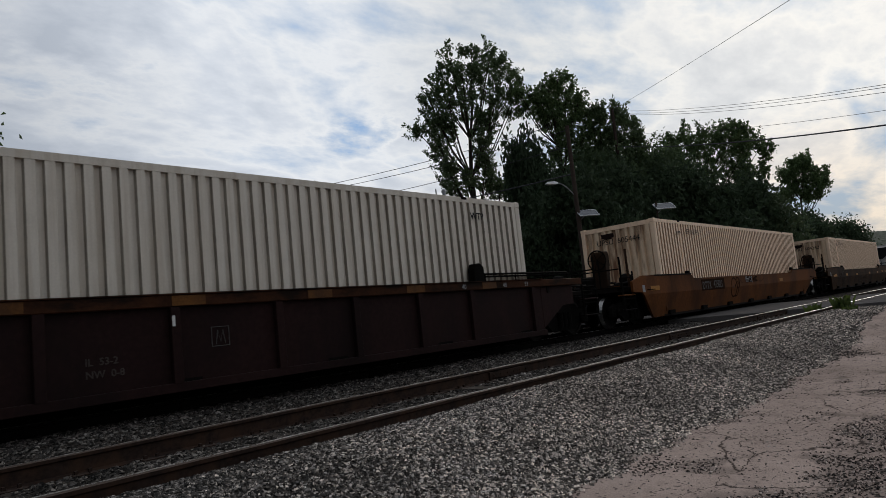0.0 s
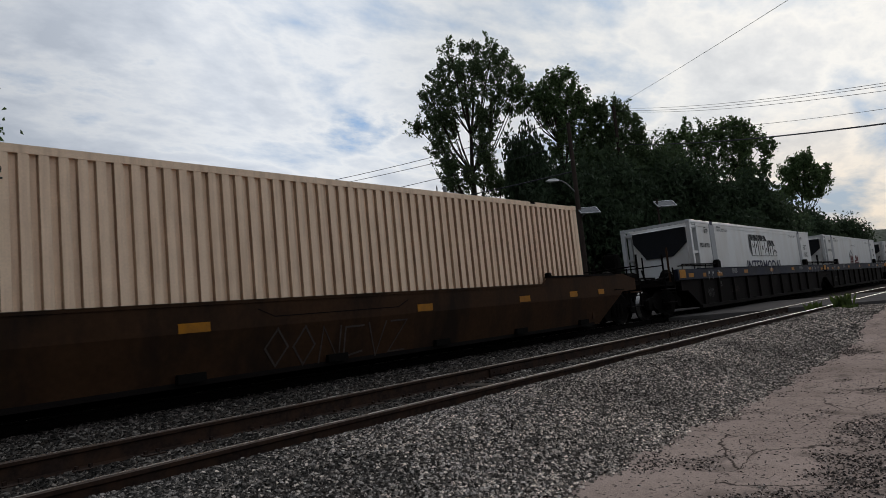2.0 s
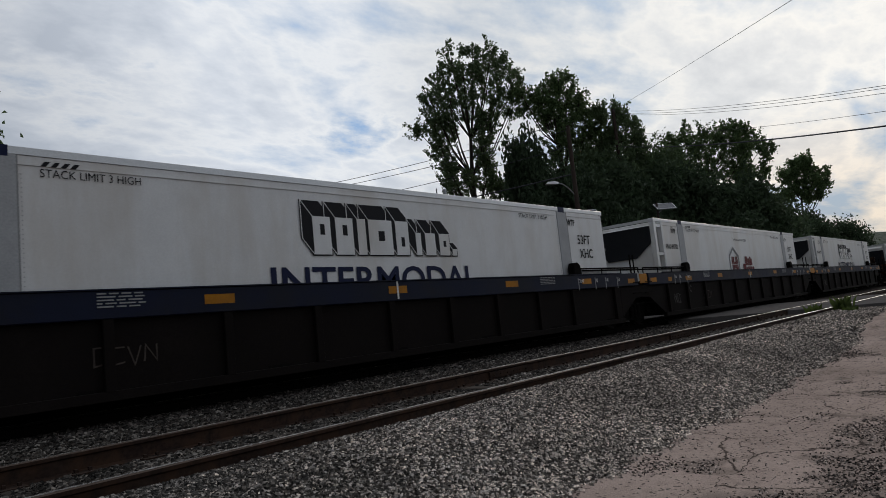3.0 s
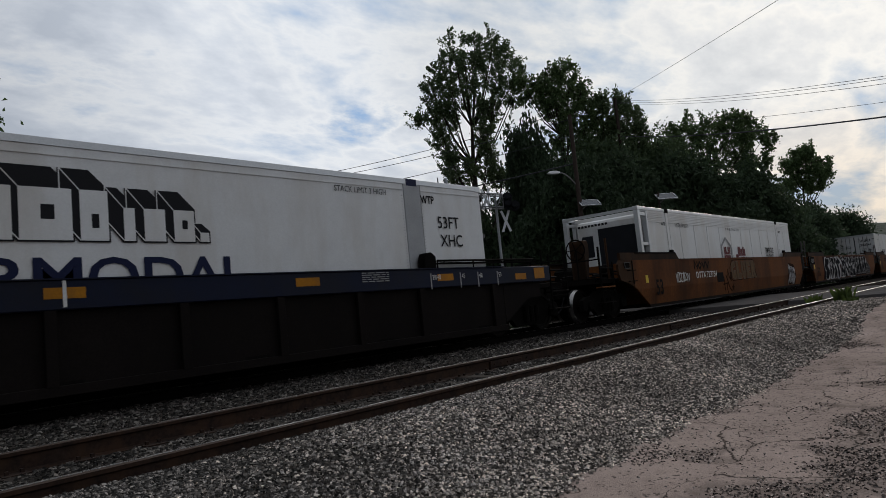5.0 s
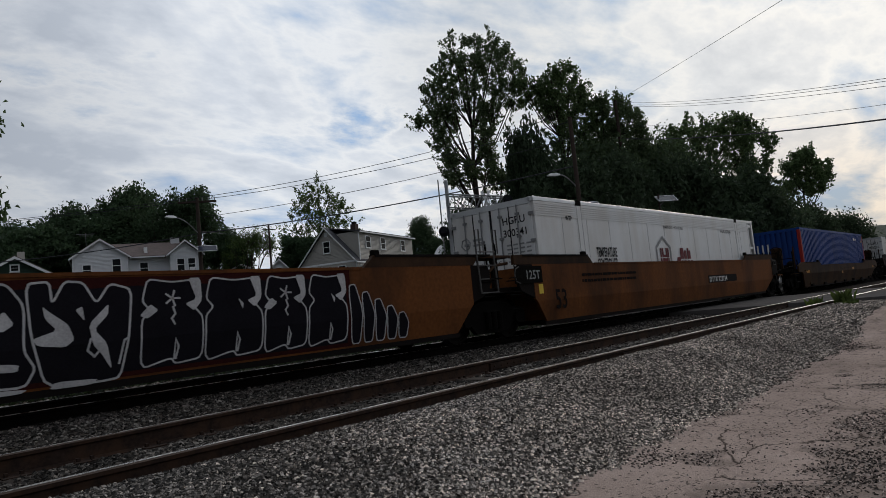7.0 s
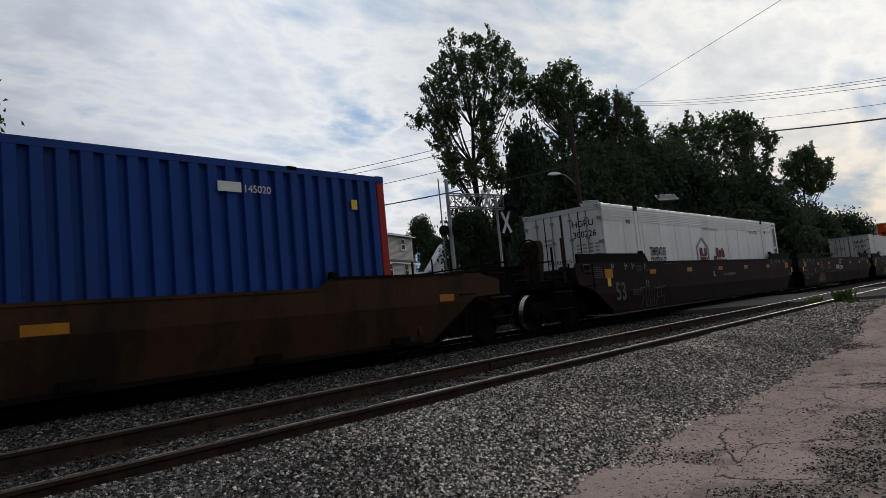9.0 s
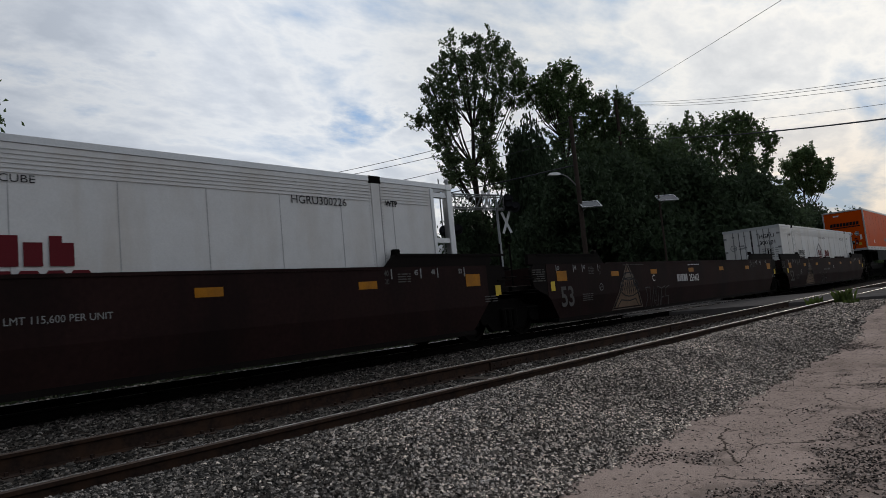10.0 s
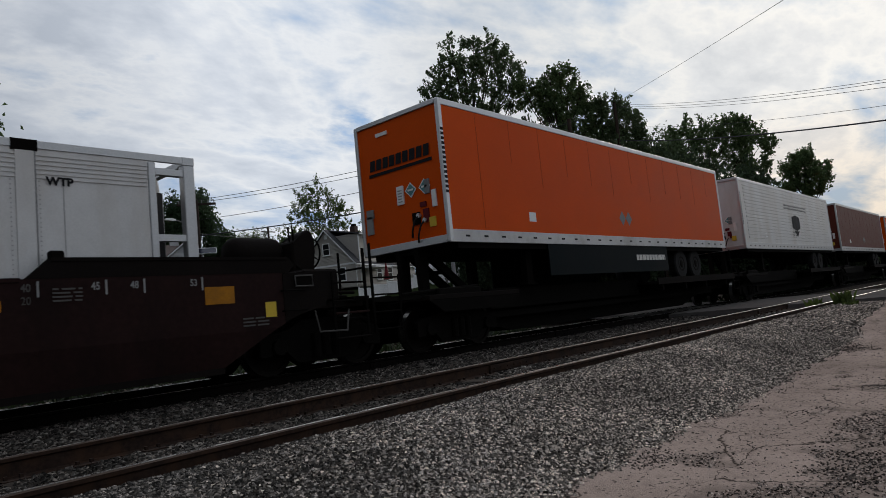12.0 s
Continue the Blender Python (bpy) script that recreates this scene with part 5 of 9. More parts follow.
def rear_gear(car):
    """Long air reservoir on saddles, brake stand with its wheel, and a boxed step at the coupled rear end."""
    part("air_tank", lathe(B(), [(0.02, -0.52), (0.17, -0.50), (0.25, -0.42), (0.27, -0.30), (0.27, 0.30), (0.25, 0.42), (0.17, 0.50), (0.02, 0.52)], 20), M["car_dark"], car, "long dark air reservoir", at=pose(18.0, 0.0, 2.04, 0, 0, 90), smooth=True)
    for x in (17.7, 18.3):
        part("tank_saddle", prism(B(), [(x - 0.05, 1.10), (x + 0.05, 1.10), (x + 0.05, 1.84), (x - 0.05, 1.84)], -0.24, 0.24), M["under"], car)
    stand = [(18.52, 1.10), (18.90, 1.10), (18.92, 1.75), (19.02, 2.02), (19.00, 2.30), (18.90, 2.42), (18.74, 2.36), (18.66, 2.24), (18.52, 2.20)]
    part("brake_stand", prism(B(), stand, -0.42, 0.02), M["car_dark"], car, "dark brake stand", bevel=0.03)
    part("brake_lever", tube(B(), [(18.56, -0.30, 2.1), (18.54, -0.30, 2.46), (18.62, -0.30, 2.50), (18.64, -0.30, 2.2)], 0.018), M["under"], car)
    bm = ring(B(), (19.06, -0.20, 2.02), (1, 0, 0), 0.27, 0.018, 20, 6)
    for k in range(5):
        an = 2 * math.pi * k / 5
        rod(bm, (19.06, -0.20, 2.02), (19.06, -0.20 + 0.27 * math.cos(an), 2.02 + 0.27 * math.sin(an)), 0.011, 5)
    part("brake_wheel", bm, M["under"], car)
    part("air_line", tube(B(), [(18.5, -0.15, 2.0), (18.62, -0.5, 1.7), (18.75, -0.6, 1.3), (18.9, -0.4, 1.12)], 0.028), M["under"], car)
    part("valve_box", box(B(), 18.05, 18.75, -1.30, -0.62, 1.10, 1.62), M["car_dark"], car, bevel=0.03)
    part("step_loop", tube(B(), [(18.10, -1.46, 0.96), (18.16, -1.48, 0.62), (18.70, -1.48, 0.60), (18.78, -1.46, 0.94)], 0.016), M["stencil_dim"], car)


def smooth_well(label, material, top, raised, coupled, z_bottom=0.20, lip=0.0):
    """A well car with plain plate sides, higher over the first and last metres."""
    car = thing("well_car", label, "well car", group="cars of the train")
    e0, e1 = (2.45 if coupled[0] else 1.70), (2.45 if coupled[1] else 1.70)
    zb = z_bottom
    knee, lean = (0.84, 0.27) if lip else (0.74, 0.16)
    SLOPE[car.name] = (knee, lean)
    if lip:
        # tapered ends, as on the stand-alone cars
        upper = [(-1.78, knee), (LEN + 1.48, knee), (LEN + 1.6, 0.92), (LEN + e1, 0.95), (LEN + e1, top + 0.02), (LEN + 1.75, raised), (LEN - 1.95, raised - 0.02),
                 (LEN - 2.2, top), (2.13, top), (1.90, raised - 0.02), (-1.75, raised), (-e0, top + 0.02), (-e0, 0.95), (-1.9, 0.92)]
        lower = [(-0.95, zb), (LEN + 0.45, zb), (LEN + 1.48, knee), (-1.78, knee)]
    else:
        # the side runs on over a coupled end's truck, its lower edge cut away in a slope
        k0, k1 = (-1.05 if coupled[0] else -0.55), LEN + (1.05 if coupled[1] else 0.55)
        p0, p1 = (-1.19 if coupled[0] else -0.62), LEN + (1.19 if coupled[1] else 0.62)
        upper = [(k0, knee), (k1, knee), (p1, 0.80), (p1, top), (LEN - 2.2, top), (2.13, top), (p0, top), (p0, 0.80)]
        lower = [(-0.08, zb), (LEN + 0.08, zb), (k1, knee), (k0, knee)]
    for s in (-1, 1):
        ya, yb = (-1.5, -1.43) if s < 0 else (1.43, 1.5)
        part("side", prism(B(), upper, ya, yb), material, car)
        part("lower_side", prism(B(), lower, ya, yb, -s * lean, knee), material, car)
        if not lip:
            # dark end plates over the trucks, and the raised chord of the first and last metres
            for xa, reach, sx, plate in ((p0 - 0.006, 0.85 if coupled[0] else 0.62, -1, (M["car_brown"] if material.name == "car_ochre" else material) if coupled[0] else M["car_dark"]), (p1 + 0.006, 0.85 if coupled[1] else 0.62, 1, M["car_dark"])):
                pts = [(xa, 0.82), (xa, top), (xa + sx * (reach - 0.12), top), (xa + sx * reach, top - 0.12), (xa + sx * reach, 1.20), (xa + sx * (reach - 0.10), 1.02), (xa + sx * 0.3, 0.92)]
                part("end_plate_steel", prism(B(), pts if sx < 0 else pts[::-1], ya + 0.006, yb), plate, car)
                if s < 0 and coupled[0 if sx < 0 else 1]:
                    xc = xa + sx * 0.36
                    part("hand_hold", tube(B(), [(xc - 0.16, -1.52, 1.50), (xc - 0.16, -1.535, 1.34), (xc + 0.16, -1.535, 1.34), (xc + 0.16, -1.52, 1.50), (xc - 0.16, -1.52, 1.50)], 0.013), M["stencil_dim"], car)
                    part("hand_hold_pocket", box(B(), xc - 0.15, xc + 0.15, -1.512, -1.495, 1.35, 1.49), M["under"], car)
                    part("weld_bar", box(B(), *sorted((xa - sx * 0.01, xa + sx * 0.03)), -1.512, -1.495, 0.9, top - 0.02), M["car_dark"], car)
            for pts in ([(p0 - 0.7, top), (2.13, top), (1.90, raised), (p0 - 0.7, raised)], [(LEN - 2.2, top), (p1 + 0.10, top), (p1 + 0.22, top + 0.12), (p1 + 0.12, raised), (LEN - 1.95, raised)]):
                part("raised_chord", prism(B(), pts, ya - 0.004, yb + 0.004), M["car_brown"] if material.name == "car_ochre" else M["car_dark"], car)
        ya, yb = sorted((s * 1.515, s * 1.34))
        part("top_flange", box(B(), 2.2, LEN - 2.25, ya, yb, top - 0.035, top + 0.012), material, car)
        yo = 1.5 - lean * (knee - zb)
        ya, yb = sorted((s * (yo + 0.015), s * (yo - 0.15)))
        part("bottom_sill", box(B(), -0.2, LEN + 0.2, ya, yb, zb - 0.015, zb + 0.07), M["car_dark"], car)
        for xa, xb in ((-0.98, 1.88), (LEN - 1.93, LEN + 1.28)):
            part("end_flange", box(B(), xa, xb, *sorted((s * 1.52, s * 1.36)), raised - 0.03, raised + 0.012), M["car_dark"], car)
    well_frame(car, material, top)
    car_end(car, -0.05, -1, material, coupled[0], True)
    car_end(car, LEN + 0.05, 1, material, coupled[1], False)
    if coupled[1] and top > 1.5:
        rear_gear(car)
    elif top > 1.5 and material.name == "car_ochre":
        for xa, xb in ((LEN + 0.80, LEN + 0.92), (LEN + 1.36, LEN + 1.50)):
            part("ladder_hoop", tube(B(), [(xa + 0.06, -1.54, 0.99), (xa, -1.55, 1.80), (xa, -1.55, 2.28), (xb, -1.55, 2.30), (xb, -1.55, 1.80)], 0.017), M["stencil_dim"], car)
        for z in (1.0, 1.28, 1.56, 1.84):
            part("ladder_rung", tube(B(), [(LEN + 0.86, -1.545, z), (LEN + 1.42, -1.545, z)], 0.014), M["stencil_dim"], car)
        part("cross_walk", box(B(), LEN + 0.75, LEN + 2.3, -1.30, -0.70, 1.74, 1.80), M["car_brown"], car, bevel=0.01)
        part("walk_post", box(B(), LEN + 1.75, LEN + 1.83, -1.20, -1.12, 1.1, 1.74), M["car_dark"], car)
    grab_iron(car, -1.55, -1.5, 0.98, top - 0.1, 0.4)
    grab_iron(car, LEN + 1.15, -1.5, 0.98, top - 0.1, 0.4)
    for x in (1.75, 14.4):
        part("bracket", box(B(), x, x + 0.16, -1.47, -1.36, raised - 0.02, raised + 0.10), M["under"], car, bevel=0.02)
    truck(car, (-1.85 if lip else -2.2) if coupled[0] else -1.75)
    if coupled[1]:
        truck(car, LEN + (1.85 if lip else 2.2))
    return car


def ribbed_well(label, chord, material, coupled, low, high):
    """A well car with a deep box chord along the top and posts on thin side sheets."""
    car = thing("well_car", label, "well car", group="cars of the train")
    e0, e1 = (2.45 if coupled[0] else 1.70), (2.45 if coupled[1] else 1.70)
    for s in (-1, 1):
        part("top_chord", box(B(), -e0 + 0.4, LEN + e1 - 0.4, *sorted((s * 1.5, s * 1.33)), low, high), chord, car, bevel=0.012)
        part("chord_lip", box(B(), -0.3, LEN + 0.3, *sorted((s * 1.525, s * 1.44)), high, high + 0.016), chord, car)
        part("side_sheet", box(B(), -0.3, LEN + 0.3, *sorted((s * 1.415, s * 1.385)), 0.22, low + 0.01), material, car)
        part("bottom_sill", box(B(), -0.3, LEN + 0.3, *sorted((s * 1.49, s * 1.36)), 0.15, 0.27), material, car, bevel=0.008)
        for x in (0.02, 1.55, 3.1, 4.7, 6.25, 7.85, 9.45, 10.95, 12.5, 14.0, LEN - 0.16):
            bm = prism(B(), [(x, 0.26), (x + 0.13, 0.26), (x + 0.13, low), (x, low)], *sorted((s * 1.495, s * 1.41)))
            part("side_post", bm, material, car, bevel=0.006)
        for xa, sx in ((-0.3, -1), (LEN + 0.3, 1)):
            bm = prism(B(), [(xa, 0.30), (xa + sx * 0.9, 0.78), (xa + sx * 1.4, 0.80), (xa + sx * 1.4, low + 0.005), (xa, low + 0.005)][::sx], *sorted((s * 1.42, s * 1.38)))
            part("end_gusset", bm, material, car)
    well_frame(car, material, 1.3)
    for x in (1.8, 14.35):
        for s in (-1, 1):
            bm = prism(B(), [(x - 0.17, high), (x + 0.17, high), (x + 0.17, 1.72), (x + 0.05, 1.80), (x - 0.12, 1.78), (x - 0.17, 1.66)], *sorted((s * 1.5, s * 1.32)))
            part("guide", bm, M["under"], car, "black container guide", bevel=0.02)
    for xa, xb in ((-1.5, 1.6), (14.6, LEN + 1.5)):
        for s in (-1, 1):
            rods("walkway_rail", [((xa, s * 1.44, high + 0.16), (xb, s * 1.44, high + 0.16), 0.022)], M["under"], car)
            rods("rail_post", [((x, s * 1.44, high), (x, s * 1.44, high + 0.16), 0.016) for x in np.linspace(xa, xb, 4)], M["under"], car)
    for xa, xb in ((-1.6, 1.5), (14.7, LEN + 1.6)):
        part("walkway", box(B(), xa, xb, -1.44, -1.31, high + 0.10, high + 0.13), M["under"], car)
    car_end(car, -0.05, -1, material, coupled[0], True, 0.45, "under")
    car_end(car, LEN + 0.05, 1, material, coupled[1], False)
    truck(car, -2.35 if coupled[0] else -1.75)
    if coupled[1]:
        truck(car, LEN + 1.65)
    return car


def marks(car, y, items):
    """Stencilled writing on a car side: (text, height, x, z, ink)."""
    for body, h, x, z, ink in items:
        letters(body, h, x, y - 0.005, z, car, M[ink], bold=0.002)


def small_print(car, y, x, z, w, h, rows, ink="ink_grey"):
    part("small_print", bars(B(), x, z, w, h, y - 0.003, rows), M[ink], car)


def spray(car, pts_list, w, y, ink, name="graffiti", label=""):
    for pts in pts_list:
        part(name, stroke(B(), pts, w, y), M[ink], car, label)


SY = -1.5 - 0.004                 # just proud of a car side


def scrawl(x, z, w, h, n, seed):
    """Strokes of an unreadable tag: a run of upright, slanting and bent lines."""
    r = random.Random(seed)
    out = []
    step = w / n
    for i in range(n):
        x0 = x + i * step
        k = r.choice("ZNVOC")
        a, b = x0 + 0.05 * step, x0 + 0.85 * step
        lo, hi = z + r.uniform(0, 0.12) * h, z + h * r.uniform(0.85, 1.0)
        mid = (lo + hi) / 2
        out.append({"Z": [(a, hi), (b, hi), (a, lo), (b, lo)], "N": [(a, lo), (a + 0.1 * step, hi), (b, lo), (b, hi)], "V": [(a, hi), ((a + b) / 2, lo), (b, hi)],
                    "O": [(a, mid), ((a + b) / 2, hi), (b, mid), ((a + b) / 2, lo), (a, mid)], "C": [(b, hi), (a, hi), (a, lo), (b, lo + 0.1 * h)]}[k])
    return out


def make_train():
    yf = -HALF - 0.004
    # ribbed dark car with a pale container
    car = rolling(ribbed_well("dark brown ribbed well car with orange reflector marks", M["car_rust"], M["car_maroon"], (True, True), 1.25, 1.41), -3.75)
    reflectors(car, [(x, 1.265, 0.47) for x in (-0.85, 1.35, 3.52, 5.70, 7.87, 10.04, 12.21, 14.4)], ink="reflect_dull")
    marks(car, -1.415, [("IL  53-2", 0.085, 6.81, 0.61, "tag_faint"), ("NW  0-8", 0.085, 6.81, 0.46, "tag_faint")])
    marks(car, -1.5, [("48", 0.09, 15.10, 1.28, "ink_grey"), ("53", 0.09, 15.9, 1.28, "ink_grey"), ("40", 0.09, 13.75, 1.28, "ink_grey")])
    spray(car, [[(8.44, 0.69), (8.70, 0.69), (8.70, 0.95), (8.44, 0.95), (8.44, 0.69)], [(8.5, 0.72), (8.53, 0.9), (8.57, 0.75), (8.61, 0.9), (8.64, 0.72)]], 0.008, -1.42, "stencil_dim", "stencil")
    part("stripe", flat(B(), [(7.86, 1.0), (7.90, 1.0), (7.90, 1.14), (7.86, 1.14)], -1.5), M["ink_white"], car)
    c = rolling(steel_container(M["white_steel"], M["white_steel"], "off-white corrugated steel container riding in a ribbed well car", crease=M["crease_shade"]), -3.75, FLOOR)
    letters("WTP", 0.14, 14.45, yf - 0.045, 2.42, c, M["ink_black"], bold=0.006)
    # two stand-alone brown cars with beige containers
    for k, (x, num) in enumerate(((19.88, "605444"), (43.87, "604262"))):
        car = rolling(smooth_well("rusty brown well car with plain sides and sprayed tags", M["car_brown"] if k else M["car_ochre"], 1.23, 1.40, (True, True), 0.15, lip=0.1), x)
        reflectors(car, [(-1.1, 0.87, 0.85), (2.26, 0.87, 0.48), (5.4, 0.84, 0.45), (9.9, 0.86, 0.4), (13.1, 0.87, 0.4), (15.2, 0.89, 0.35), (16.6, 0.9, 0.3)] if k else [(-1.3, 0.95, 0.6), (12.0, 0.9, 0.5)])
        part("stencil_panel", stroke(B(), [(6.60, 1.10), (6.88, 0.975), (9.42, 0.975), (9.68, 1.09)], 0.014, -1.502), M["car_dark"], car)
        bm = flat(B(), [(-1.86, 0.92), (-1.70, 0.92), (-1.70, 1.12), (-1.86, 1.12)], -1.503)
        part("placard", bm, M["ink_grey"], car, "dull grey placard")
        if k:
            spray(car, scrawl(6.7, 0.18, 3.0, 0.62, 6, 11), 0.03, SY, "tag_faint", label="faded white sprayed tag")
            spray(car, scrawl(0.4, 0.8, 2.0, 0.35, 6, 4), 0.03, SY, "tag_faint")
            spray(car, scrawl(0.3, 0.35, 2.2, 0.5, 5, 5), 0.025, SY, "tag_faint")
        else:
            part("number_patch", flat(B(), [(2.7, 0.80), (4.95, 0.80), (4.95, 1.18), (2.7, 1.18)], -1.502), M["spray_worn"], car)
            letters("DTTX", 0.25, 2.78, SY - 0.004, 0.85, car, M["stencil_dim"], bold=0.004, wide=0.85)
            letters("475823", 0.25, 3.84, SY - 0.004, 0.87, car, M["stencil_dim"], bold=0.004, wide=0.8)
            blobs(car)
            befer(car, 7.37, 0.985, 0.80, 0.24)
            spray(car, scrawl(8.28, 0.99, 0.58, 0.17, 5, 21), 0.05, SY, "spray_worn", label="worn dark sprayed letters")
        c = rolling(steel_container(M["beige_steel"], M["beige_steel"], "weathered beige corrugated steel container with rust runs", end=M["beige_rusty"], crease=M["crease_shade_rust"]), x, FLOOR)
        letters("UPSU " + num, 0.17, 2.35, yf - 0.045, 2.44, c, M["ink_black"], wide=0.85)
        letters("WTP", 0.14, 1.55, yf - 0.045, 2.38, c, M["ink_black"], wide=0.8, bold=0.006)
        letters("UPSU", 0.18, -0.010, 0.75, 2.28, c, M["ink_black"], END)
        letters(num, 0.18, -0.010, 0.0, 2.28, c, M["ink_black"], END)
        bm = B()
        for q in ((-0.008, 0.1, 0.55, 2.50, 2.64), (-0.01, 0.18, 0.45, 2.46, 2.52)):
            box(bm, q[0] - 0.004, q[0], *q[1:3], *q[3:5])
        part("owner_mark", bm, M["car_maroon"], c, "dark shield mark")
    # three-unit ribbed car with blue chords and white refrigerated containers
    for k, x in enumerate((67.8, 87.45, 107.5)):
        car = rolling(ribbed_well("dark ribbed well car unit with a navy blue top chord", M["car_blue"], M["car_dark"], (k == 0, k == 2), 1.13, 1.48), x)
        reflectors(car, [(-1.2, 1.2, 0.42), (0.08, 1.2, 0.26), (1.45, 1.2, 0.5), (4.42, 1.25, 0.45), (7.85, 1.26, 0.45), (11.29, 1.27, 0.45), (14.5, 1.25, 0.45), (17.0, 1.2, 0.4)])
        part("stripe", flat(B(), [(8.05, 1.16), (8.09, 1.16), (8.09, 1.47), (8.05, 1.47)], -1.505), M["ink_white"], car)
        part("end_plate", flat(B(), [(-1.93, 1.19), (-1.44, 1.19), (-1.44, 1.46), (-1.93, 1.46)], -1.505), M["reflect"], car, "yellow end plate")
        part("end_plate", flat(B(), [(LEN + 1.4, 1.2), (LEN + 1.8, 1.2), (LEN + 1.8, 1.44), (LEN + 1.4, 1.44)], -1.505), M["reflect"], car, "yellow end plate")
        for t, xx in (("48", 0.62), ("45", 1.0), ("40/20", 1.62), ("20/40", 14.35), ("45", 15.2), ("48", 15.75), ("53", 16.4)):
            letters(t, 0.09, xx, -1.507, 1.28, car, M["ink_white"], wide=0.8)
            part("tick", flat(B(), [(xx - 0.05, 1.10), (xx - 0.02, 1.10), (xx - 0.02, 1.40), (xx - 0.05, 1.40)], -1.503), M["ink_grey"], car)
        small_print(car, -1.503, 3.04, 1.27, 0.58, 0.20, 5, "ink_grey")
        small_print(car, -1.503, 12.62, 1.29, 0.62, 0.18, 5, "ink_grey")
        letters("B" if k == 0 else "C", 0.2, 1.86, -1.42, 0.82, car, M["stencil_dim"])
        spray(car, scrawl(3.0, 0.55, 0.8, 0.26, 4, 30 + k), 0.02, -1.42, "tag_faint")
        if k == 2:
            letters("7292", 0.23, 4.6, -1.42, 0.62, car, M["stencil_dim"])
        spray(car, scrawl(0.35, 0.5, 0.55, 0.3, 4, 40 + k), 0.016, -1.5, "stencil_dim")
        c = rolling(reefer_container("white smooth-sided refrigerated container with a black block logo", "front", "banded", None), x, FLOOR)
        if k != 1:
            block_logo(c, yf)
            letters("INTERMODAL", 0.46, 5.58, yf, 0.98, c, M["ink_navy"], bold=0.010, across=4.95)
        else:
            hub_marks(c, yf, 0.0)
        letters("PRIU 81732", 0.14, 0.74, yf, 1.94, c, M["ink_black"], wide=0.95, bold=0.006)
        letters("WTP", 0.15, 1.26, yf, 2.45, c, M["ink_black"], wide=0.8, bold=0.006)
        letters("STACK LIMIT 3 HIGH", 0.10, 2.54, yf, 2.55, c, M["ink_black"], wide=0.9)
        bm = B()
        for q in range(4):
            flat(bm, [(2.55 + q * 0.11, 2.68), (2.61 + q * 0.11, 2.68), (2.66 + q * 0.11, 2.74), (2.60 + q * 0.11, 2.74)], yf)
        flat(bm, [(1.28, 2.64), (1.45, 2.64), (1.45, 2.66), (1.28, 2.66)], yf)
        part("hazard_bars", bm, M["ink_black"], c)
        letters("STACK LIMIT 3 HIGH", 0.10, 12.35, yf, 2.55, c, M["ink_black"], wide=0.9)
        letters("WTP", 0.15, 14.45, yf, 2.45, c, M["ink_black"], wide=0.8, bold=0.006)
        letters("53FT", 0.23, 14.87, yf, 1.98, c, M["ink_black"], wide=0.95, bold=0.003)
        letters("XHC", 0.23, 14.92, yf, 1.62, c, M["ink_black"], wide=0.95, bold=0.003)
    # three-unit ochre car: loaded, empty with a large sprayed piece, loaded
    for k, x in enumerate((131.36, 151.15, 170.92)):
        car = rolling(smooth_well(("rusty ochre well car unit with plain sides and sprayed tags", "empty ochre well car unit with a black and silver piece", "ochre brown well car unit with plain sides")[k],
                                  M["car_ochre"], 1.57, 1.78, (k == 0, k == 2)), x)
        letters("53", 0.44, 0.18, SY, 0.53, car, M["car_dark"], wide=0.85, bold=0.01)
        part("placard", flat(B(), [(-0.45, 0.90), (-0.28, 0.90), (-0.28, 1.12), (-0.45, 1.12)], -1.503), M["yellow"], car, "small yellow placard")
        if k:
            part("number_board", box(B(), -1.35, -0.30, -1.525, -1.501, 1.15, 1.53), M["under"], car, "black number board")
            part("board_rim", tube(B(), [(-1.20, -1.53, 1.52), (-1.34, -1.53, 1.46), (-1.37, -1.53, 1.34), (-1.33, -1.53, 1.20), (-1.18, -1.53, 1.15)], 0.012), M["stencil_dim"], car)
            for q, (ya, zt) in enumerate(((-1.30, 1.62), (-0.95, 1.50))):
                part("brake_pipe", tube(B(), [(-1.30 - 0.3 * q, ya, zt), (-1.75, ya, zt - 0.04), (-2.05, ya, zt - 0.22), (-2.20, ya, zt - 0.50), (-2.5, ya, zt - 0.62)], 0.035), M["car_brown"], car)
            letters("125T", 0.19, -0.97, -1.529, 1.24, car, M["ink_grey"], bold=0.004)
        if k == 0:
            letters("DTTX 727734", 0.20, 3.40, SY, 0.93, car, M["ink_white"], wide=1.12, bold=0.004)
            spray(car, scrawl(1.73, 0.84, 1.10, 0.30, 8, 77), 0.03, SY, "ink_white", label="white sprayed tag")
            faded_name(car, 6.80, 0.76, 0.58, 0.68)
            spray(car, [[(6.34, 0.74), (6.42, 0.95), (6.46, 1.12), (6.54, 0.88), (6.73, 0.72)], [(6.22, 0.95), (6.30, 0.80), (6.43, 0.64), (6.66, 0.44), (6.86, 0.36)], [(5.98, 0.90), (6.02, 0.66), (6.12, 0.40)],
                        [(5.90, 0.62), (6.10, 0.64), (6.30, 0.66), (6.34, 0.46), (6.44, 0.30)]], 0.05, SY, "spray_worn", label="black sprayed tag")
            part("graffiti_shade", flat(B(), [(6.60, 0.78), (6.70, 0.82), (6.84, 0.76), (6.86, 1.04), (6.72, 1.06)], SY), M["spray_worn"], car)
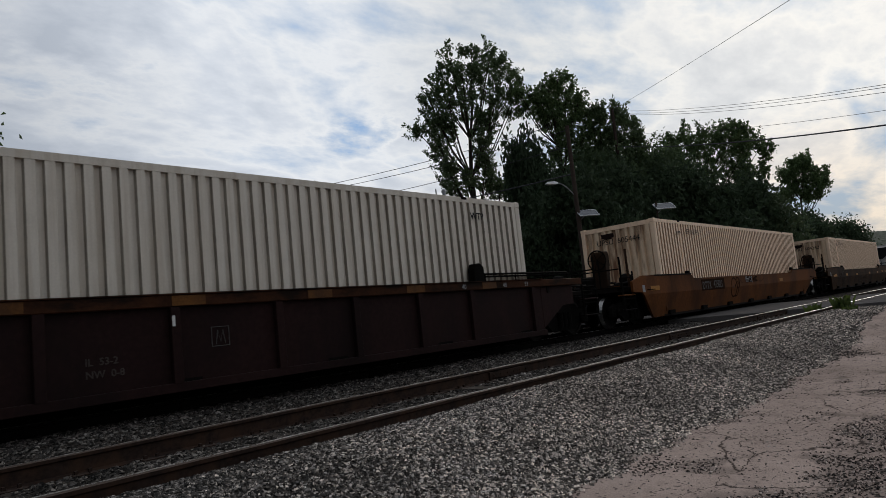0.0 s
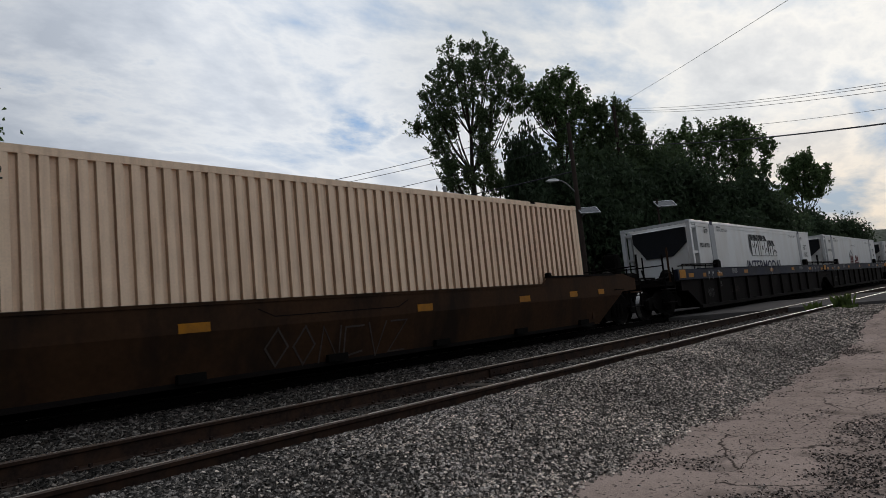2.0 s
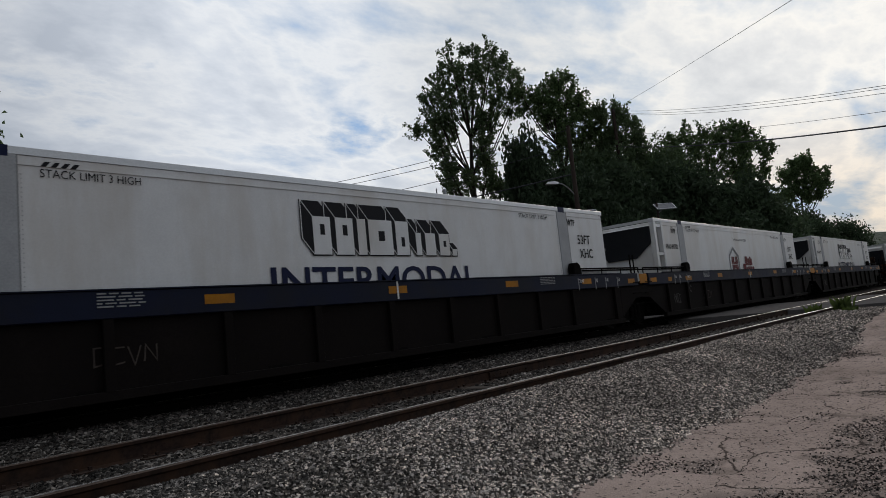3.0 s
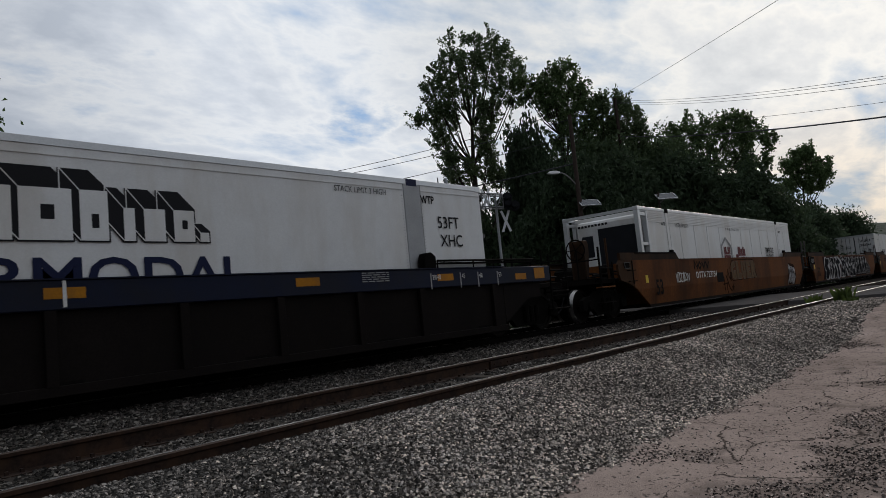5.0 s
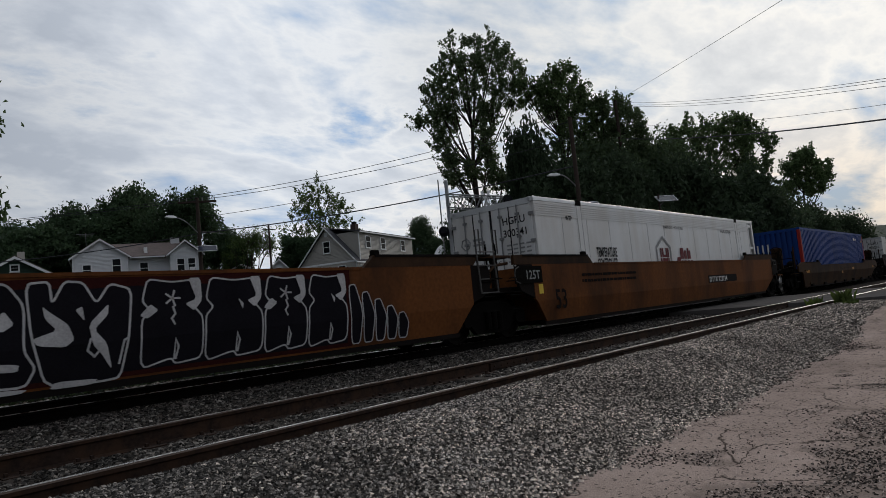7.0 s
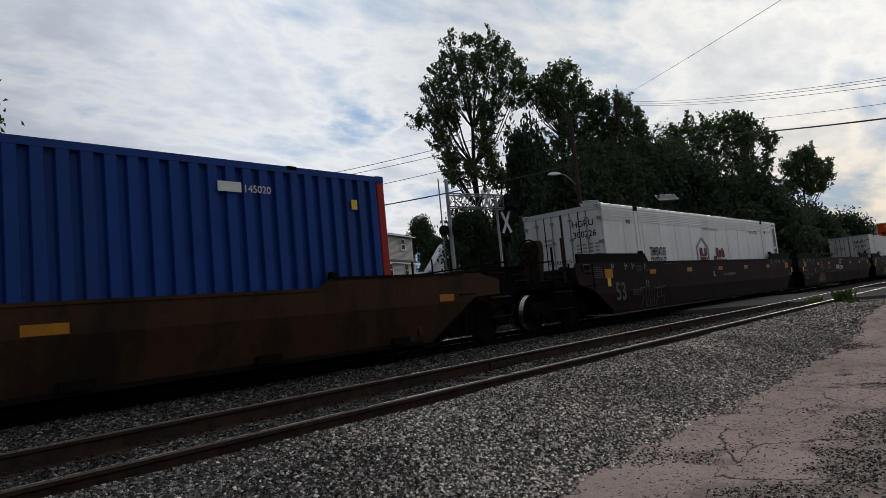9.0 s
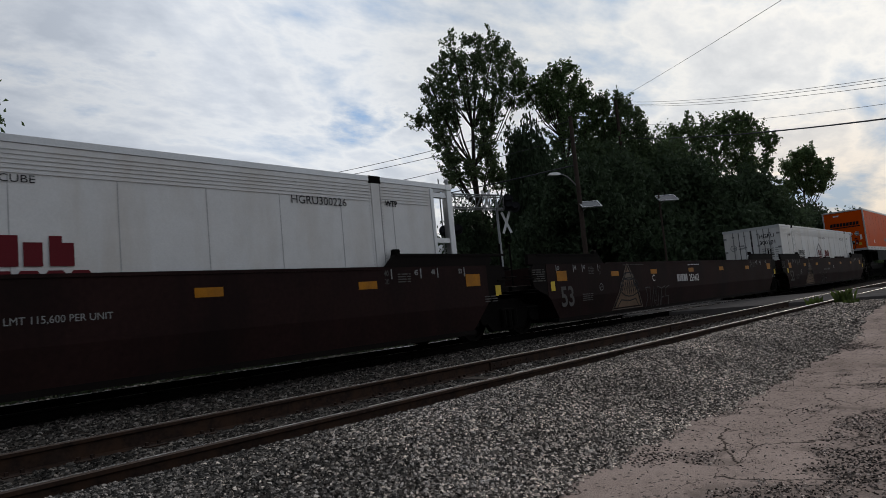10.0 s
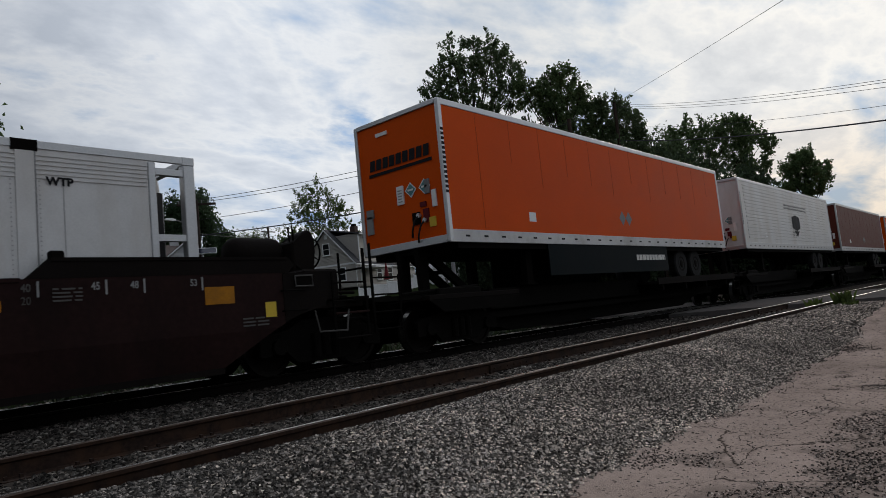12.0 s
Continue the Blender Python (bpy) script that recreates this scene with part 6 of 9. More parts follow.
            star = [(6.98 + (0.15 if q % 2 == 0 else 0.06) * math.sin(math.pi * q / 5), 0.47 + (0.15 if q % 2 == 0 else 0.06) * math.cos(math.pi * q / 5)) for q in range(10)]
            part("graffiti_shade", flat(B(), star, SY), M["spray_worn"], car, "small black sprayed star")
            part("number_patch", flat(B(), [(5.3, 0.72), (5.95, 0.72), (5.95, 1.06), (5.3, 1.06)], -1.503), M["car_dark"], car)
            tall_tag(car, 14.50, 0.36)
            spray(car, scrawl(3.3, 1.22, 1.4, 0.28, 4, 22), 0.06, SY, "car_dark")
        if k == 1:
            big_piece(car)
        if k == 2:
            part("number_patch", flat(B(), [(10.0, 0.80), (12.9, 0.80), (12.9, 1.06), (10.0, 1.06)], -1.503), M["car_dark"], car)
            letters("DTTX 727734", 0.17, 10.1, SY - 0.003, 0.84, car, M["ink_white"], wide=1.2, bold=0.003)
            small_print(car, -1.503, 1.5, 1.1, 3.0, 0.3, 2, "car_dark")
        if k != 1:
            c = rolling(reefer_container("white refrigerated container with a house-shaped red and grey logo", "front" if k == 0 else "rear", "ridged", ("HGRU", "300341")), x, FLOOR)
            hub_marks(c, yf, 0.2 if k == 0 else 0.0)
            if k == 0:
                letters("HGRU300271", 0.13, 2.65, yf, 2.33, c, M["ink_black"], wide=1.05)
                letters("WTP", 0.10, 1.58, yf, 2.35, c, M["ink_black"], bold=0.006)
                letters("WTP", 0.10, 14.45, yf, 2.37, c, M["ink_black"], bold=0.006)
                controlled(c, yf, 12.17)
            else:
                letters("HGRU300341", 0.13, 12.4, yf, 2.31, c, M["ink_black"], wide=1.05)
                letters("WTP", 0.10, 1.37, yf, 2.37, c, M["ink_black"], bold=0.006)
                controlled(c, yf, 2.78)
    # stand-alone ochre car with a blue container
    car = rolling(smooth_well("dark rusty brown well car with plain tapered sides", M["car_brown"], 1.23, 1.40, (True, True), 0.15, lip=0.1), 195.3)
    reflectors(car, [(-1.1, 0.87, 0.6), (6.9, 0.70, 0.35), (10.0, 0.86, 0.5), (16.9, 0.88, 0.4)])
    part("stencil_panel", stroke(B(), [(6.60, 1.10), (6.88, 0.975), (9.42, 0.975), (9.68, 1.09)], 0.014, -1.502), M["car_dark"], car)
    c = rolling(steel_container(M["blue_steel"], M["blue_steel"], "deep blue corrugated steel container with red corner posts", post=M["red_steel"], pitch=0.28), 194.87, FLOOR)
    part("number_patch", flat(B(), [(13.02, 2.40), (13.40, 2.40), (13.40, 2.55), (13.02, 2.55)], yf - 0.03), M["ink_white"], c)
    letters("145020", 0.11, 13.43, yf - 0.034, 2.41, c, M["ink_white"])
    part("placard", flat(B(), [(15.5, 2.25), (15.63, 2.25), (15.63, 2.42), (15.5, 2.42)], yf - 0.03), M["yellow"], c, "yellow placard")
    bm = B()
    for q in range(3):
        box(bm, -0.008, -0.004, 0.25 + q * 0.25, 0.33 + q * 0.25, 1.7, 2.2)
    part("owner_mark", bm, M["ink_white"], c)
    # three-unit maroon car: loaded, empty with a painted triangle, loaded
    for k, x in enumerate((219.3, 239.1, 258.9)):
        car = rolling(smooth_well(("dark maroon well car unit with plain sides and white stencils", "empty dark maroon well car unit with a sprayed triangle", "dark maroon well car unit with a sprayed triangle")[k],
                                  M["car_maroon"], 1.55, 1.78, (k == 0, k == 2)), x)
        letters("53", 0.46, -0.12, SY, 0.54, car, M["stencil_dim"], wide=0.95, bold=0.012)
        reflectors(car, [(2.12 if k == 0 else 2.49, 1.19, 0.42), (4.92, 1.20, 0.42), (7.78, 1.20, 0.42), (10.6, 1.20, 0.42), (13.48, 1.19, 0.41)])
        for xx in (-0.61 if k == 0 else -0.2, 16.26):
            part("end_plate", flat(B(), [(xx, 1.14), (xx + 0.44, 1.14), (xx + 0.44, 1.38), (xx, 1.38)], -1.505), M["reflect"], car, "yellow reflector plate")
        part("placard", flat(B(), [(-0.49, 0.92), (-0.32, 0.92), (-0.32, 1.14), (-0.49, 1.14)], -1.503), M["yellow"], car, "yellow placard")
        part("placard", flat(B(), [(17.19, 0.91), (17.37, 0.91), (17.37, 1.13), (17.19, 1.13)], -1.503), M["yellow"], car, "yellow placard")
        for t, xx in (("53", -0.16), ("48", 0.62), ("45", 1.05), ("40", 1.84), ("40", 14.08), ("45", 14.82), ("48", 15.28), ("53", 16.06)):
            letters(t, 0.088, xx, SY, 1.405, car, M["stencil_dim" if t == "40" else "ink_grey"], wide=0.8, bold=0.003)
            xt = xx - 0.05 if xx < 8 else xx + 0.16
            part("tick", flat(B(), [(xt, 1.34), (xt + 0.025, 1.34), (xt + 0.025, 1.52), (xt, 1.52)], -1.503), M["ink_grey"], car)
        letters("20", 0.088, 1.84, SY, 1.26, car, M["stencil_dim"], wide=0.8)
        letters("20", 0.088, 14.08, SY, 1.26, car, M["stencil_dim"], wide=0.8)
        small_print(car, -1.503, 1.3, 1.28, 0.3, 0.20, 5, "stencil_dim")
        small_print(car, -1.503, 16.81, 0.80, 0.42, 0.15, 3, "stencil_dim")
        small_print(car, -1.503, 14.4, 1.28, 0.32, 0.18, 4, "stencil_dim")
        small_print(car, -1.503, -1.2, 1.16, 0.5, 0.30, 6, "stencil_dim")
        small_print(car, -1.503, 3.2, 1.475, 1.3, 0.04, 1, "stencil_dim")
        small_print(car, -1.503, 0.9, 0.62, 0.5, 0.2, 4, "stencil_dim")
        spray(car, [[(1.88 + 0.09 * math.cos(a), 0.93 + 0.09 * math.sin(a)) for a in np.linspace(0, 6.3, 13)], [(1.81, 0.93), (1.95, 0.93)]], 0.012, SY, "ink_grey", "stencil")
        letters("ABC"[0 if k == 0 else 2 if k == 1 else 1], 0.19, 4.98 if k == 1 else 7.22 if k == 0 else 8.84, SY, 0.98, car, M["ink_white"])
        if k == 1:
            painted_triangle(car, 2.45, 4.26, 0.30, 1.55)
            tag_letters(car, 4.45, 0.20)
            part("owner_bars", bars(B(), 6.79, 0.92, 0.82, 0.22, SY, 1, 1.0), M["ink_silver"], car)
            letters("253403", 0.22, 7.78, SY, 0.90, car, M["ink_white"], wide=0.85, bold=0.003)
            small_print(car, -1.503, 7.75, 1.42, 0.95, 0.07, 1, "ink_silver")
        else:
            if k == 2:
                painted_triangle(car, 2.60, 4.38, 0.30, 1.54)
            tag_letters(car, 1.42 if k == 0 else 5.46, 0.20)
            letters("LD LMT 115,600 PER UNIT", 0.085, 8.21 if k == 0 else 6.62, SY, 1.0 if k == 0 else 0.93, car, M["ink_grey"], wide=0.95)
            c = rolling(reefer_container("white refrigerated container with a house-shaped red and grey logo", "rear", "ridged", ("HGRU", "300226" if k == 0 else "300101")), x, FLOOR)
            hub_marks(c, yf, 0.0)
            letters("HGRU" + ("300226" if k == 0 else "300101"), 0.13, 12.4, yf, 2.31, c, M["ink_black"], wide=1.05)
            for xx in (1.37, 14.45):
                letters("WTP", 0.095, xx, yf, 2.37, c, M["ink_black"], bold=0.006)
            controlled(c, yf, 2.78)
            if k == 2:
                for xa, xb, zt in ((1.9, 2.9, 1.63), (3.97, 5.91, 1.64), (7.2, 8.4, 1.63), (10.0, 12.1, 1.64)):
                    part("top_cover", box(B(), xa, xb, -1.52, -1.38, 1.56, zt), M["car_maroon"], car, bevel=0.03)
    hug_sides()
    make_trailers()


def controlled(c, yf, x):
    letters("TEMPERATURE", 0.25, x, yf, 1.44, c, M["ink_black"], bold=0.008, across=1.15)
    letters("CONTROLLED", 0.25, x, yf, 1.14, c, M["ink_black"], bold=0.008, across=1.13)


def hub_marks(c, yf, dx):
    """House outline with red bars, and a two-line owner's name given as red blocks."""
    x0, x1, zl, zt = 6.56 + dx, 7.60 + dx, 1.72, 2.04
    bm = B()
    stroke(bm, [(x0, 0.95), (x0, zl), ((x0 + x1) / 2, zt), (x1, zl), (x1, 0.95)], 0.085, yf)
    part("house_outline", bm, M["ink_grey"], c, "grey house outline")
    for a, w, z0, z1 in ((0.24, 0.08, 1.41, 1.70), (0.37, 0.11, 1.41, 1.70), (0.48, 0.17, 1.41, 1.49), (0.65, 0.10, 1.41, 1.70), (0.79, 0.09, 1.41, 1.70),
                         (0.24, 0.08, 1.0, 1.38), (0.37, 0.38, 1.26, 1.38), (0.37, 0.11, 1.0, 1.26), (0.65, 0.10, 1.0, 1.26), (0.79, 0.09, 1.0, 1.38)):
        part("logo_bar", flat(B(), [(x0 + a, z0), (x0 + a + w, z0), (x0 + a + w, z1), (x0 + a, z1)], yf), M["ink_red"], c, "dark red bar")
    # the name: upright blocks over a second row that the car side half hides
    for xa, w, z0, z1 in ((8.36, 0.26, 1.35, 1.71), (8.67, 0.20, 1.35, 1.63), (8.94, 0.14, 1.35, 1.71), (9.08, 0.13, 1.35, 1.63)):
        part("owner_block", flat(B(), [(xa + dx, z0), (xa + w + dx, z0), (xa + w + dx, z1), (xa + dx, z1)], yf), M["ink_red"], c, "dark red name block")
    xa = 8.06 + dx
    for k, w in enumerate((0.30, 0.14, 0.24, 0.22, 0.24)):
        zt = 1.41 if k == 0 else 1.30
        part("owner_block", flat(B(), rounded([(xa, 0.98), (xa + w, 0.98), (xa + w, zt), (xa, zt)], 1), yf), M["ink_red"], c, "dark red name block")
        xa += w + 0.05
    letters("WARNING HIGH CUBE", 0.09, 7.22 + dx, yf, 2.33, c, M["ink_black"], across=1.60)
    small_print(c, yf + 0.003, 13.2 if dx == 0 else 12.9, 1.25, 0.02, 0.2, 1)


def block_logo(c, yf):
    """A word mark given as slanting white blocks before a heavy black shadow."""
    z, dx, dz = 1.65, -0.22, 0.26
    for k, (x, w, h, slit) in enumerate(((6.48, 0.36, 0.63, 0.62), (6.95, 0.38, 0.63, 0.62), (7.43, 0.19, 0.63, 0), (7.69, 0.57, 0.63, 0.5), (8.35, 0.33, 0.63, 0.35),
                                         (8.87, 0.14, 0.43, 0), (9.13, 0.28, 0.43, 0), (9.53, 0.29, 0.43, 0.5), (9.90, 0.13, 0.13, 0))):
        ux, uz = (dx, dz) if k < 8 else (0.5 * dx, 0.5 * dz)
        part("logo_shadow", flat(B(), [(x - 0.02, z - 0.02), (x + w + 0.02, z - 0.02), (x + w + 0.02, z + h + 0.02), (x + w + ux, z + h + uz), (x - 0.02 + ux, z + h + uz), (x - 0.02 + ux, z + uz)],
                                 yf + 0.001 - 0.0002 * k), M["ink_black"], c, "black slanting logo shadow")
        part("logo_rim", stroke(B(), [(x + w + ux, z + h + uz), (x + ux, z + h + uz), (x + ux, z + uz), (x, z)], 0.012, yf - 0.003), M["panel_white"], c)
        part("logo_rim", stroke(B(), [(x + ux, z + h + uz), (x, z + h)], 0.012, yf - 0.0035), M["panel_white"], c)
        part("logo_block", flat(B(), [(x, z), (x + w, z), (x + w, z + h), (x, z + h)], yf - 0.004), M["panel_white"], c, "white logo block")
        if slit:
            part("logo_slit", flat(B(), [(x + w * 0.40, z + h * (slit - 0.10)), (x + w * 0.66, z + h * (slit - 0.10)), (x + w * 0.66, z + h * (slit + 0.18)), (x + w * 0.40, z + h * (slit + 0.18))], yf - 0.007), M["ink_black"], c)


def painted_triangle(car, x0, x1, z0, z1):
    xm = (x0 + x1) / 2 + 0.1
    part("painted_triangle", flat(B(), [(x0 + 0.1, z0 + 0.05), (x1 - 0.08, z0 + 0.05), (xm, z1 - 0.06)], SY), M["paint_tan"], car, "tan sprayed triangle")
    spray(car, [[(x0, z0), (x1, z0), (xm, z1), (x0, z0)]], 0.03, SY - 0.004, "tag_tan", "triangle_edge")
    w = x1 - x0
    oval = lambda zc, rx, rz, a0, a1: [(xm + rx * math.cos(a), z0 + zc + rz * math.sin(a)) for a in np.linspace(a0, a1, 14)]
    part("triangle_eye", flat(B(), oval(0.86, 0.30 * w / 1.8, 0.11, 0, 2 * math.pi - 0.4), SY - 0.003), M["tag_tan"], car, "pale sprayed eye")
    arcs = [oval(0.84, 0.34, 0.13, 0.0, math.pi), oval(0.86, 0.34, 0.10, math.pi, 2 * math.pi), oval(0.60, 0.56, 0.22, 0.1, math.pi - 0.1), oval(0.56, 0.58, 0.24, math.pi + 0.05, 2 * math.pi - 0.05)]
    for q in range(8):
        xx = xm + (q - 3.5) * 0.13
        hang = 0.16 * math.sqrt(max(0.05, 1 - ((q - 3.5) / 4.2) ** 2))
        arcs.append([(xx - 0.05, z0 + 0.57 + hang), (xx + 0.01, z0 + 0.56 - hang), (xx + 0.07, z0 + 0.57 + hang)])
    arcs.append([(x0 + 0.28, z0 + 0.06), (x0 + 0.48, z0 + 0.24), (xm, z0 + 0.20), (x1 - 0.46, z0 + 0.24), (x1 - 0.28, z0 + 0.06)])
    arcs.append([(x0 + 0.12, z0 + 0.06), (xm, z1 - 0.10), (x1 - 0.12, z0 + 0.06)])
    spray(car, arcs, 0.03, SY - 0.008, "ink_black", "triangle_line")


def blobs(car):
    """Three round forms in a worn broad dark line, small dark wedges inside."""
    forms = ([(5.70, 0.60), (5.67, 0.90), (5.78, 1.12), (6.02, 1.17), (6.22, 1.08), (6.30, 0.90), (6.28, 0.66), (6.18, 0.50), (5.90, 0.47)],
             [(6.22, 1.06), (6.30, 1.17), (6.50, 1.16), (6.60, 1.00), (6.54, 0.82), (6.38, 0.76), (6.28, 0.84)], [(6.28, 0.80), (6.42, 0.76), (6.46, 0.62), (6.36, 0.50), (6.18, 0.48), (6.24, 0.60)])
    for pts in forms:
        ring_pts = rounded(pts, 2)
        part("graffiti", stroke(B(), ring_pts + [ring_pts[0]], 0.055, SY), M["spray_worn"], car, "round form in a worn dark sprayed line")
    for x, z in ((5.98, 0.90), (6.33, 1.02)):
        part("graffiti_shade", flat(B(), [(x, z), (x + 0.13, z - 0.10), (x + 0.15, z + 0.03)], SY), M["spray_worn"], car)
    spray(car, [[(5.84, 0.80), (6.0, 0.82)], [(5.84, 0.82), (5.86, 0.98)], [(5.98, 0.66), (5.92, 0.76)]], 0.014, SY, "tag_faint")


def befer(car, x, z, w, h):
    """A quick tag of five pale letters and a comma."""
    forms = ([[(0.1, 0), (0.12, 1), (0.65, 0.98), (0.72, 0.72), (0.2, 0.55), (0.8, 0.45), (0.85, 0.15), (0.1, 0)]], [[(0.85, 0.95), (0.15, 0.8), (0.1, 0.05), (0.85, 0.1)], [(0.1, 0.5), (0.7, 0.5)]], [[(0.9, 1.0), (0.2, 0.9), (0.12, 0)], [(0.1, 0.5), (0.7, 0.55)]],
             [[(0.9, 1.0), (0.2, 0.9), (0.15, 0.05), (0.85, 0.12)], [(0.1, 0.5), (0.8, 0.55)]], [[(0.15, 0), (0.2, 1), (0.75, 1.0), (0.88, 0.75), (0.7, 0.52), (0.25, 0.48), (0.95, -0.02)], [(1.2, 0.05), (1.12, -0.12)]])
    part("number_patch", flat(B(), [(x - 0.02, z - 0.03), (x + w, z - 0.03), (x + w + 0.02, z + h), (x, z + h)], -1.502), M["spray_worn"], car)
    lines = [[(x + (k + px_) * w / 5.0, z + pz * h) for px_, pz in line] for k, form in enumerate(forms) for line in form]
    spray(car, lines, 0.018, SY - 0.003, "ink_silver", label="pale sprayed tag of five letters")


def tag_letters(car, x, z):
    """A row of thin angular sprayed letters."""
    out = []
    for k, pts in enumerate(([(0.3, 1), (0, 1), (0.15, 0.5), (0, 0), (0.3, 0.05)], [(0, 1), (0.12, 0), (0.28, 1)], [(0, 0), (0.14, 0.9), (0.28, 0), (0.05, 0.35), (0.24, 0.35)],
                             [(0, 1), (0.28, 0.9), (0.2, 0.1), (0.05, 0), (0.08, 0.9)], [(0.28, 1), (0, 0.9), (0.03, 0.5), (0.2, 0.5), (0.02, 0.45), (0.05, 0), (0.28, 0.08)], [(0.3, 1), (0.02, 0.9), (0.03, 0.5), (0.26, 0.5), (0.24, 0), (0, 0.05)])):
        out.append([(x + k * 0.27 + px, z + pz * 0.62) for px, pz in pts])
    spray(car, out, 0.022, SY, "stencil_dim", "graffiti", "thin grey sprayed letters")


def faded_name(car, x, z, step, h):
    """Five broad faded sprayed letters: tan fills with worn pale edges on a dark smear."""
    edge = rounded([(x - 0.06, z - 0.04), (x + 2.6 * step, z - 0.01), (x + 5 * step + 0.12, z + 0.02), (x + 5 * step - 0.02, z + 0.3 * h), (x + 5 * step - 0.08, z + h + 0.06), (x + 2.6 * step, z + h + 0.06), (x + 0.2, z + h + 0.05), (x - 0.10, z + 0.6 * h)], 2)
    part("graffiti", stroke(B(), edge + [edge[0]], 0.028, SY), M["spray_worn"], car, "dark worn edge of a faded sprayed name")
    forms = ([rounded([(0.92, 0.98), (0.60, 1.0), (0.20, 0.86), (0.06, 0.50), (0.20, 0.12), (0.60, 0.0), (0.94, 0.10), (0.94, 0.50), (0.60, 0.50), (0.60, 0.36), (0.42, 0.36), (0.42, 0.66), (0.92, 0.70)], 1)],
             [[(0.06, 1.0), (0.46, 1.0), (0.46, 0.34), (0.94, 0.34), (0.94, 0.02), (0.06, 0.02)]], [rounded([(0.06, 1.0), (0.42, 1.0), (0.42, 0.36), (0.58, 0.36), (0.58, 1.0), (0.94, 1.0), (0.94, 0.26), (0.66, 0.0), (0.34, 0.0), (0.06, 0.26)], 1)],
             [[(0.06, 1.0), (0.94, 1.0), (0.94, 0.74), (0.46, 0.70), (0.46, 0.60), (0.84, 0.58), (0.84, 0.42), (0.46, 0.42), (0.46, 0.30), (0.94, 0.28), (0.94, 0.02), (0.06, 0.02)]],
             [[(0.06, 1.0), (0.70, 1.0), (0.96, 0.80), (0.94, 0.58), (0.74, 0.46), (1.08, 0.02), (0.66, 0.02), (0.44, 0.40), (0.42, 0.02), (0.06, 0.02)]])
    for k, loops in enumerate(forms):
        for loop in loops:
            pts = [(x + (k + u) * step, z + v * h) for u, v in loop]
            part("graffiti_form", flat(B(), pts, SY - 0.002), M["tag_fill"], car, "faded tan sprayed letter")
            part("form_line", stroke(B(), pts + [pts[0]], 0.011, SY - 0.004), M["tag_tan"], car)


def tall_tag(car, x, z):
    """Four tall silver forms on a black sprayed cloud."""
    cloud = [(x - 0.14, z - 0.02), (x + 1.12, z - 0.10), (x + 1.18, z + 0.35), (x + 0.98, z + 0.84), (x + 0.50, z + 0.90), (x + 0.04, z + 0.92), (x - 0.08, z + 0.45)]
    part("graffiti", flat(B(), rounded(cloud, 2), -1.503), M["spray_worn"], car, "dark worn sprayed cloud")
    r = random.Random(5)
    waves = ([(0.16, 0.96), (0.04, 0.82), (0.18, 0.66), (0.02, 0.52), (0.20, 0.34), (0.06, 0.18), (0.02, -0.02)], [(0.20, 0.92), (0.26, 0.72), (0.14, 0.56), (0.28, 0.40), (0.16, 0.22), (0.20, 0.04)])
    for k in range(4):
        a, lift = x - 0.04 + 0.275 * k, 0.90 - 0.03 * k
        for q, wave in enumerate(waves):
            pts = rounded([(a + u + r.uniform(-0.025, 0.025), z + v * lift - 0.02 * k) for u, v in wave], 1)
            part("graffiti_form", stroke(B(), pts, 0.066 if q else 0.080, -1.506 - 0.0006 * q), M["ink_silver"], car, "tall silver sprayed form")
        part("form_line", stroke(B(), [(a + 0.12, z + 0.80), (a + 0.15, z + 0.60), (a + 0.11, z + 0.42), (a + 0.15, z + 0.20)], 0.018, -1.512), M["spray_black"], car)


def sprayed_form(car, rim, cuts=(), lines=(), w=0.026):
    """One black form of the piece with a silver rim, silver fills and silver lines."""
    rim = rounded(rim, 2)
    f = part("graffiti_form", flat(B(), rim, -1.506), M["spray_black"], car, "black sprayed form with a silver rim")
    part("rim", stroke(B(), list(rim) + [rim[0]], w, -1.509, 0.0001), M["ink_silver"], f, "silver rim")
    for k, c in enumerate(cuts):
        part("silver_fill", flat(B(), rounded(c, 1), -1.514 - 0.0004 * k), M["ink_silver"], f)
    for c in lines:
        part("silver_line", stroke(B(), c, 0.025, -1.513), M["ink_silver"], f)


def flower(x, z):
    return [[(x, z), (x + 0.11 * math.cos(a), z + 0.11 * math.sin(a))] for a in np.linspace(0, 5.03, 5)] + [[(x, z - 0.1), (x + 0.03, z - 0.2), (x - 0.02, z - 0.26), (x + 0.02, z - 0.34)]]


